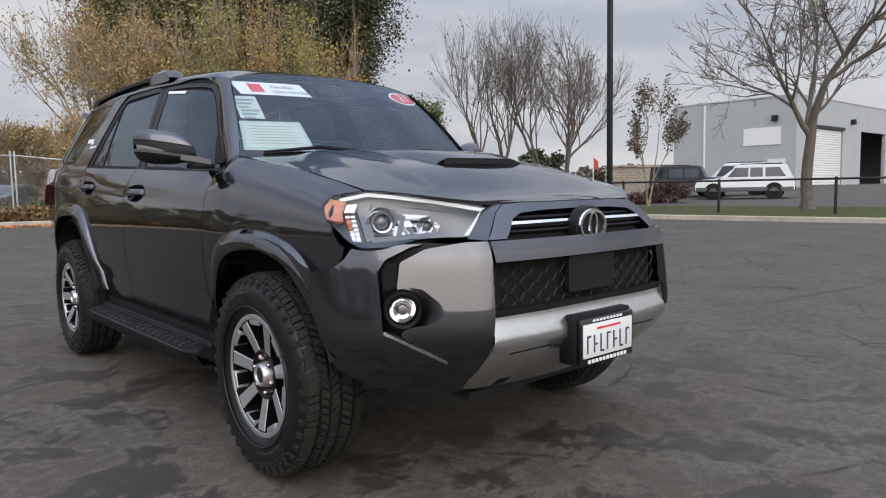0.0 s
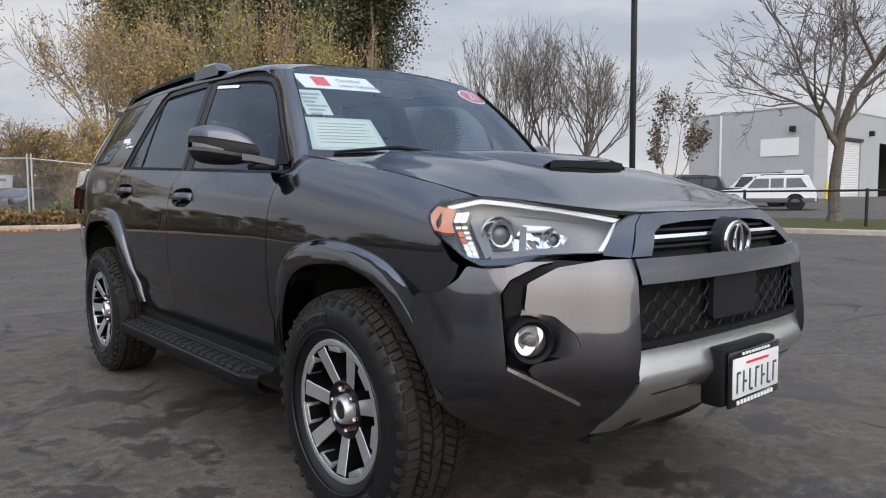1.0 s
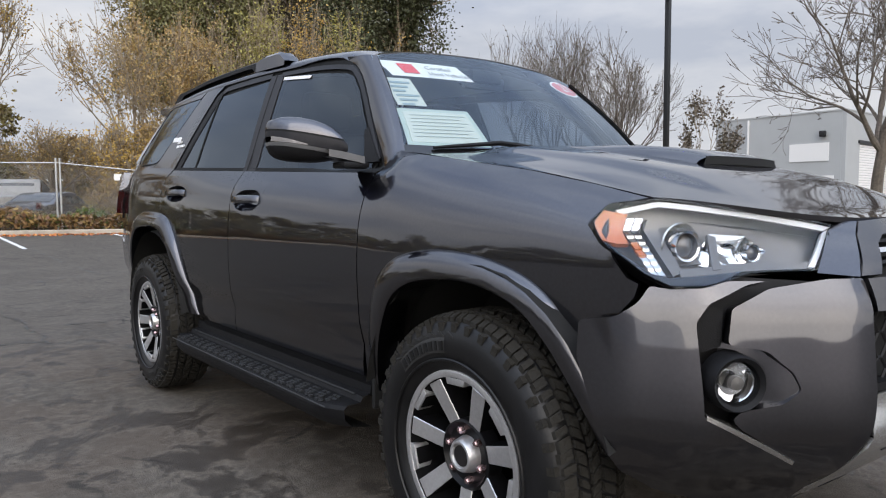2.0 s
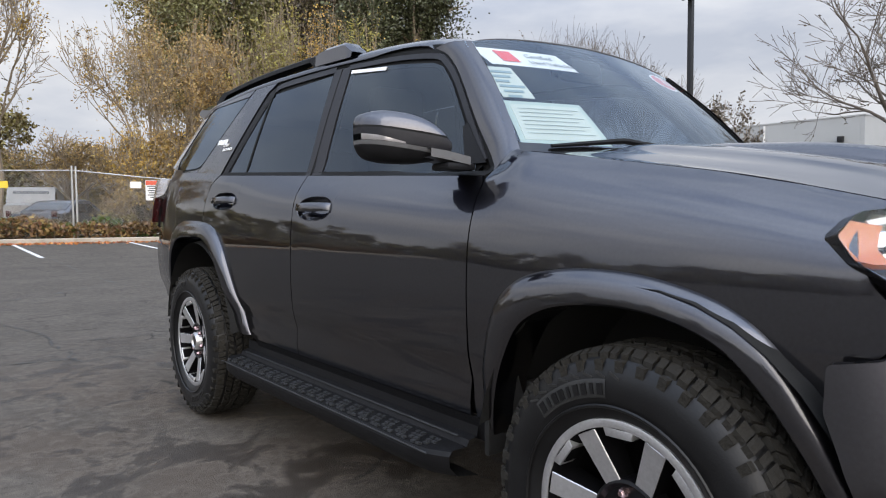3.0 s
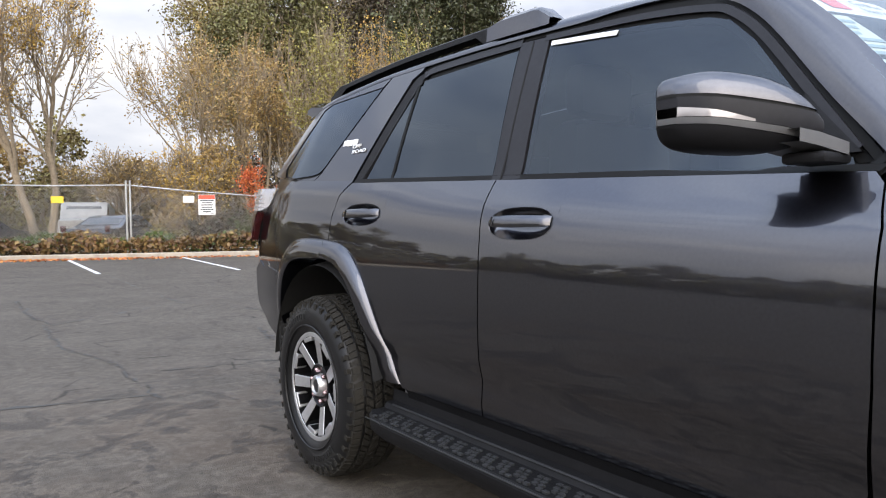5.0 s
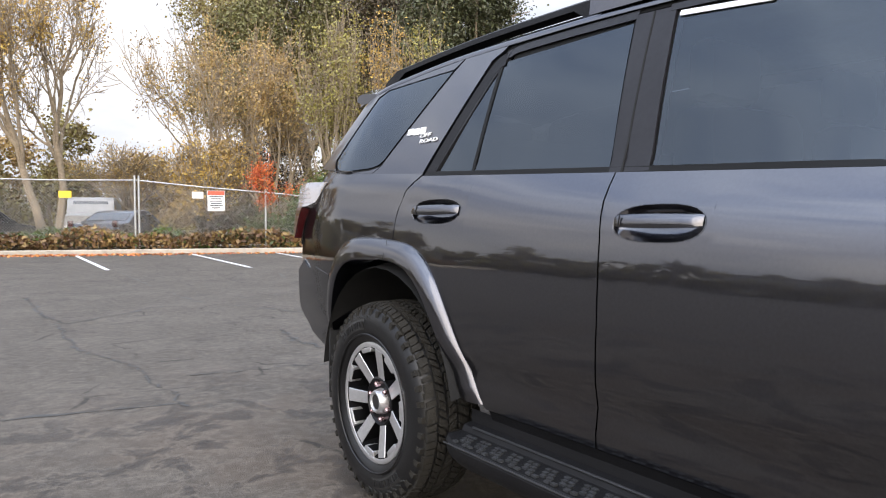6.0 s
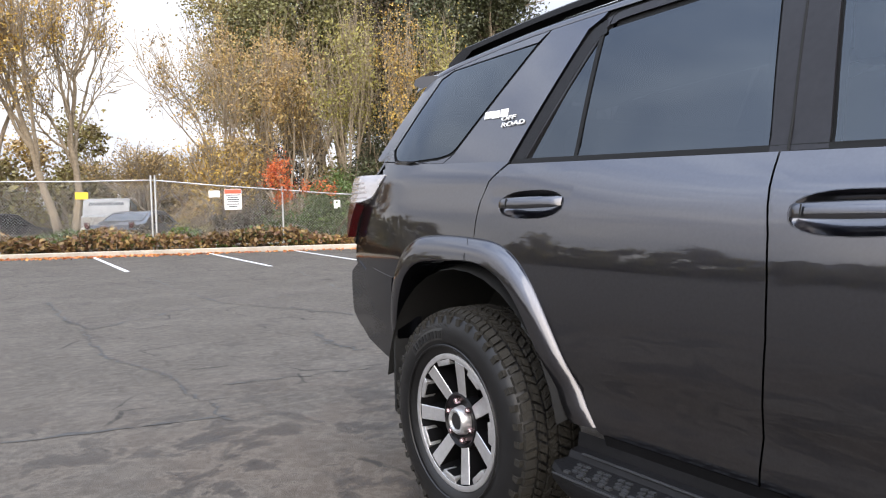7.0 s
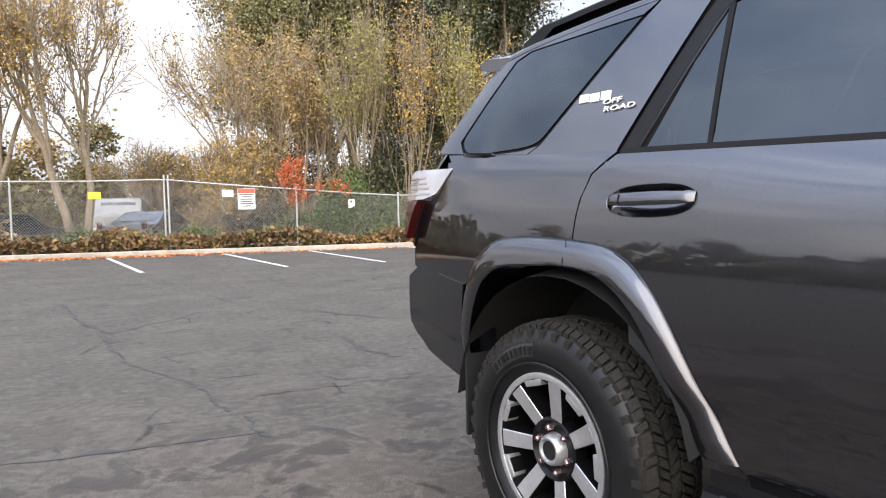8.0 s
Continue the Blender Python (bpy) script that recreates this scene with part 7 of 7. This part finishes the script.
    part("bumper", box(-L - .06, -L + .06, -W * .96, W * .96, .40, .62, .03), M_BLACKPLASTIC, t)
    part("bumper", box(L - .06, L + .06, -W * .96, W * .96, .42, .64, .03), M_BLACKPLASTIC if kind != "sedan" else paint, t)
    for sgn in (-1, 1):
        part("tail_lamp", box(L - .03, L + .02, min(sgn * W * .78, sgn * W * .97), max(sgn * W * .78, sgn * W * .97), .80, 1.02, .01), M_RED, t)
        part("head_lamp", box(-L - .02, -L + .05, min(sgn * W * .6, sgn * W * .95), max(sgn * W * .6, sgn * W * .95), .66, .80, .01), M_TAILCLEAR, t)
        for px in (-L + .92, L - .95):
            r = .37 if kind != "sedan" else .32
            b = lathe([(-.11, r * .6), (-.11, r * .95), (-.09, r), (.09, r), (.11, r * .95), (.11, r * .6)], 20)
            bmesh.ops.transform(b, matrix=Matrix.Translation((px, sgn * (W - .08), r)) @ Matrix.Rotation(radians(90), 4, 'Z'), verts=b.verts[:])
            bmesh.ops.recalc_face_normals(b, faces=b.faces[:])
            wh = part("wheel", b, M_TYRE, t)
            b = lathe([(-.10, r * .62), (-.115, r * .5), (-.09, r * .15), (-.10, 0)] if sgn > 0 else [(.10, r * .62), (.115, r * .5), (.09, r * .15), (.10, 0)], 16)
            bmesh.ops.transform(b, matrix=Matrix.Translation((px, sgn * (W - .08), r)) @ Matrix.Rotation(radians(90 if sgn < 0 else 90), 4, 'Z'), verts=b.verts[:])
            part("rim", b, M_SILVER, wh)
            arch = lathe([(0, r * 1.22), (.03, r * 1.22), (.03, 0)], 20)
            bmesh.ops.transform(arch, matrix=Matrix.Translation((px, sgn * (W - .012), r + .03)) @ Matrix.Rotation(radians(90 * sgn), 4, 'Z'), verts=arch.verts[:])
            part("wheel_well", arch, M_GAP, t)
    if kind in ("suv", "jeep"):
        for sgn in (-1, 1):
            part("roof_rail", box(-L + 2.2, L - .6, sgn * W * .66 - .02, sgn * W * .66 + .02, H, H + .05, .01), M_BLACKPLASTIC, t)
    return t


far_car("white_suv", "white sport utility vehicle parked by the warehouse", 34.6, 13.7, -68, M_WHITECAR, 4.8, 1.85, 1.80)
far_car("white_suv", "white sport utility vehicle parked behind another", 39.5, 16.8, -75, M_WHITECAR, 4.8, 1.85, 1.95)
far_car("black_jeep", "black boxy off-road vehicle parked with its bonnet up", 36.6, 18.0, 112, M_BLACKCAR, 4.4, 1.85, 1.88, "jeep")
far_car("blue_sedan", "blue-grey sedan parked behind the fence", 2.9, 27.2, -128, M_BLUECAR, 4.6, 1.8, 1.42, "sedan", 0.12)
far_car("white_truck", "white utility truck parked behind the fence", 2.75, 33.6, 76, M_TRUCKWHITE, 5.4, 1.8, 2.05, "truck", 0.12)
far_car("dark_sedan", "dark parked car behind the fence", 8.2, 30.5, -150, M_BLACKCAR, 4.5, 1.8, 1.45, "sedan", 0.12)
far_car("dark_sedan", "dark parked car behind the fence", -1.6, 31.5, -140, M_BLACKCAR, 4.5, 1.8, 1.45, "sedan", 0.12)

# ---------- east side ----------
RAIL = thing("pipe_rail_fence", "black steel pipe rail fence on the grass strip", "fence")
for k in range(-9, 12):
    x, y = east(-0.07 + 3.41 * k, 2.18)
    g = ground_z(x, y) + 0.1
    bm = bmesh.new()
    add_tube(bm, [(x, y, g - 0.2), (x, y, g + 1.14)], 0.045, 10)
    part("post", bm, M_BLACKSTEEL, RAIL)
    x2, y2 = east(-0.07 + 3.41 * (k + 1), 2.18)
    bm = bmesh.new()
    add_tube(bm, [(x, y, g + 1.08), (x2, y2, ground_z(x2, y2) + 1.18)], 0.032, 8)
    part("rail", bm, M_BLACKSTEEL, RAIL)

LAMP = thing("street_lamp", "tall black lamp pole with a square head on a concrete base", "street lamp")
LAMP.location = (18.0, 10.5, 0)
bm = bmesh.new()
add_tube(bm, [(0, 0, 0), (0, 0, 0.72)], [0.30, 0.29], 20)
part("base", bm, M_CONCRETE, LAMP)
bm = bmesh.new()
add_box(bm, -0.075, 0.075, -0.075, 0.075, 0.70, 7.75, 0.01)
part("pole", bm, M_BLACKSTEEL, LAMP)
bm = bmesh.new()
add_tube(bm, [(0, 0, 7.62), (-0.30, 0.0, 7.78)], 0.035, 8)
part("arm", bm, M_BLACKSTEEL, LAMP)
b = box(-0.34, 0.34, -0.22, 0.22, -0.10, 0.10, 0.02)
bmesh.ops.transform(b, matrix=Matrix.Translation((-0.45, 0.0, 7.85)) @ Matrix.Rotation(radians(14), 4, 'Y'), verts=b.verts[:])
part("head", b, M_BLACKSTEEL, LAMP)

# warehouse
WH = thing("warehouse", "pale grey warehouse with a roller door and an open bay", "building")
def wall_with_openings(x0, x1, z0, z1, holes):
    """A wall in the x, z plane, cut through where there are doors; it is 0.3 m thick."""
    bm = bmesh.new()
    xs = sorted({x0, x1, *[h[0] for h in holes], *[h[1] for h in holes]})
    zs = sorted({z0, z1, *[h[2] for h in holes], *[h[3] for h in holes]})
    for a, b in zip(xs, xs[1:]):
        for c, d in zip(zs, zs[1:]):
            if not any(h[0] <= a and b <= h[1] and h[2] <= c and d <= h[3] for h in holes):
                add_box(bm, a, b, 0, 0.3, c, d)
    bmesh.ops.remove_doubles(bm, verts=bm.verts[:], dist=1e-4)
    return bm
bm = wall_with_openings(55.0, 100, 0.3, 7.9, [(57.6, 64.6, 0.3, 5.5), (69, 75.6, 0.3, 5.6), (84, 90, 0.3, 5.5)])
bmesh.ops.translate(bm, verts=bm.verts[:], vec=(0, 19.4, 0))
part("wall", bm, M_WALLGREY, WH)
part("wall", box(55.0, 55.3, 19.71, 30.0, 0.3, 7.9), M_WALLGREY, WH)
part("wall", box(55.3, 100, 29.7, 30.0, 0.3, 7.9), M_WALLGREY, WH)
part("wall", box(99.7, 100, 19.71, 29.69, 0.3, 7.9), M_WALLGREY, WH)
part("roof", box(54.95, 100.05, 19.35, 30.05, 7.9, 8.0), M_WALLGREY, WH)
# near-black panel stands in for the shade inside the open bay
part("bay_shade", box(68.5, 76, 24, 24.2, 0.5, 5.7), M_DARKIN, WH)
door = part("roller_door", box(57.7, 64.5, 19.52, 19.58, 0.8, 5.45), M_WALLGREY, WH, "white roller door with ribs")
for k in range(23):
    part("door_slat", box(57.7, 64.5, 19.49, 19.53, 0.85 + 0.2 * k, 1.02 + 0.2 * k, 0.015), M_SIGNWHITE, door)
part("door_frame", box(57.3, 64.9, 19.30, 19.42, 5.5, 5.75), M_BLACKSTEEL, WH)
part("wall_panel", box(54.93, 55.0, 20.6, 23.6, 4.15, 5.55), M_SIGNWHITE, WH, "white blank panel")
part("wall_pipe", box(54.88, 55.0, 27.0, 27.12, 0.5, 7.8), M_SIGNWHITE, WH)
part("side_door", box(54.94, 55.0, 20.2, 21.6, 0.6, 3.0), M_SIGNWHITE, WH)
for p in ((54.75, 21.0, 6.2), (66.5, 19.2, 6.3), (80, 19.2, 6.2)):
    b = box(p[0] - .2, p[0] + .2, p[1] - .2, p[1] + .2, p[2] - .2, p[2] + .25, 0.04)
    part("wall_lamp", b, M_BLACKSTEEL, WH)
bm = bmesh.new()
add_tube(bm, [(56.2, 18.9, 0.5), (56.2, 18.9, 2.0)], 0.11, 12)
tagged(part("bollard", bm, M_SIGNYELLOW), "yellow steel bollard at the warehouse corner", "bollard")

BW = thing("block_wall", "tan concrete block wall beside the yard", "wall")
_rb = Vector((41.4 - 37.8, 22.0 - 25.0)).normalized()
blk = None
for row in range(9):
    for k in range(12):
        b0 = 0.4 * k + (0.2 if row % 2 else 0)
        o = bpy.data.objects.new("block", blk.data) if blk else part("block", box(0, 0.39, 0, 0.2, 0, 0.19, 0.006), M_BLOCK)
        if blk:
            scene.collection.objects.link(o)
        blk = blk or o
        o.parent = BW
        o.matrix_world = Matrix.Translation((37.8 + _rb.x * b0, 25.0 + _rb.y * b0, 0.55 + 0.2 * row)) @ Matrix.Rotation(math.atan2(_rb.y, _rb.x), 4, 'Z')
part("wall_cap", loft([[(37.7 + _rb.x * d, 24.85 + _rb.y * d + q, 2.36 + h) for q, h in ((0, 0), (0, 0.1), (0.4, 0.1), (0.4, 0))] for d in (0, 5.2)], 0), M_BLOCK, BW)


def east_bush(name, label, x, y, sx, sy, h, mat, n, seed, size=0.08, cat="hedge"):
    return thicket(name, label, (x, y), (sx, sy, h), seed, mat, n, size, 30, 20, cat)


east_bush("red_hedge", "low clipped red-brown hedge by the grass strip", 28.9, 15.6, 3.6, 1.5, 1.05, M_LEAF_MAROON, 9000, 101)
east_bush("far_trees", "distant dark evergreen trees", 59, 50, 7, 4, 6.5, M_LEAF_DARK, 9000, 102, 0.35, "trees")
east_bush("far_trees", "distant brownish bare wood", 75, 44, 30, 5, 3.2, M_LEAF_BROWN, 9000, 103, 0.35, "trees")
FL = thing("flag_pole", "far flag pole with a red and white flag", "flag")
bm = bmesh.new()
add_tube(bm, [(56, 39.6, 0.4), (56, 39.6, 4.2)], 0.05, 8)
part("pole", bm, M_SIGNWHITE, FL)
part("flag", loft([[(56, 39.6 - 0.16 * k, 4.0 - 0.12 * k), (56 + 0.08 * (k % 2), 39.6 - 0.16 * k, 3.1 - 0.16 * k)] for k in range(5)]), M_SIGNRED, FL)


def bare_tree(x, y, h, r, seed, label, **k):
    return tree("bare_tree", label, x, y, h, r, seed, bark=M_BARK, group="bare trees", **k)


bare_tree(22.8, 5.9, 9.8, 0.20, 11, "bare winter tree with grey bark on the grass strip", depth=6, first=0.22, spread=0.8, up=0.08, kids=(2, 3), shrink=0.76, leaf=M_LEAF_BROWN, n_leaf=1500, leaf_size=0.05, jitter=0.03, thin=0.007, reach=4.4)
for i, (x, y, h, rr) in enumerate(((22.0, 19.9, 9.6, 3.3), (24.4, 18.0, 9.2, 3.2))):
    bare_tree(x, y, h, 0.2, 12 + i, "bare multi-stemmed winter tree with a few dry leaves", depth=5, stems=3, lean=0.45, first=0.25, spread=0.62, up=0.14, kids=(2, 3), shrink=0.78, leaf=M_LEAF_BROWN, n_leaf=900, leaf_size=0.06, jitter=0.03, thin=0.006, reach=rr)
tree("evergreen_tree", "round dark green evergreen tree beyond the car park", 27.6, 31.4, 6.4, 0.2, 27, depth=4, bark=M_BARK, leaf=M_LEAF_GREEN, n_leaf=16000, leaf_size=0.11, first=0.25, spread=0.8, up=0.1, jitter=0.3, reach=2.4, leafy=2)
tree("sparse_tree", "slender young tree with a few hanging brown leaves", 25.4, 13.7, 5.8, 0.07, 21, depth=4, bark=M_BARKPALE, leaf=M_LEAF_BROWN, n_leaf=1700, leaf_size=0.085, jitter=0.08, first=0.34, spread=0.5, up=0.28, droop=0.10, stems=2, lean=0.3, thin=0.009, reach=1.6)
# ---------- west and south, seen only as mirror images in the paint and panes ----------
OB = thing("office_building", "long low pale building across the car park", "building")
part("wall", box(-62, -50, -30, 34, 0, 4.6), M_WALLGREY, OB)
part("roof", box(-62.4, -49.6, -30.4, 34.4, 4.6, 5.0), M_BLOCK, OB)
for k in range(9):
    part("window", box(-50.05, -49.94, -26 + 6.6 * k, -22.4 + 6.6 * k, 1.2, 3.0), M_CARGLASS, OB)
for i, (x, y) in enumerate(((-24, -14), (-21, -6), (-26, 1), (-20, 6), (-25, 14), (-21, 19), (-27, 26), (-24, 33))):
    bare_tree(x * 1.25, y, 7, 0.2, 211 + i, "bare winter tree across the car park", depth=5, first=0.2, spread=0.5, up=0.3, leaf=M_LEAF_OLIVE, n_leaf=1300, leaf_size=0.12)
# added out of view: a mass of trees that darkens the car's side
for s_, h_ in ((-9, 5.5), (-15, 6), (-22, 6), (-30, 6)):
    thicket("reflection_trees", "unseen trees added to darken reflections in the car's side", north(s_, 9), (8, 4, h_), 320 + int(-s_), M_LEAF_OLIVE, 9000, 0.2, 80, 60, "trees")
for k in range(3):
    thicket("reflection_trees", "belt of dark trees across the car park", (-31, 9 + 15 * k), (5, 17, 4.6), 301 + k, M_LEAF_OLIVE, 9000, 0.28, 90, 30, "trees")
thicket("west_hedge", "clipped dark hedge across the car park", (-36, 2), (46, 2.5, 1.9), 104, M_LEAF_OLIVE, 9000, 0.2, 60, 20, "hedge")
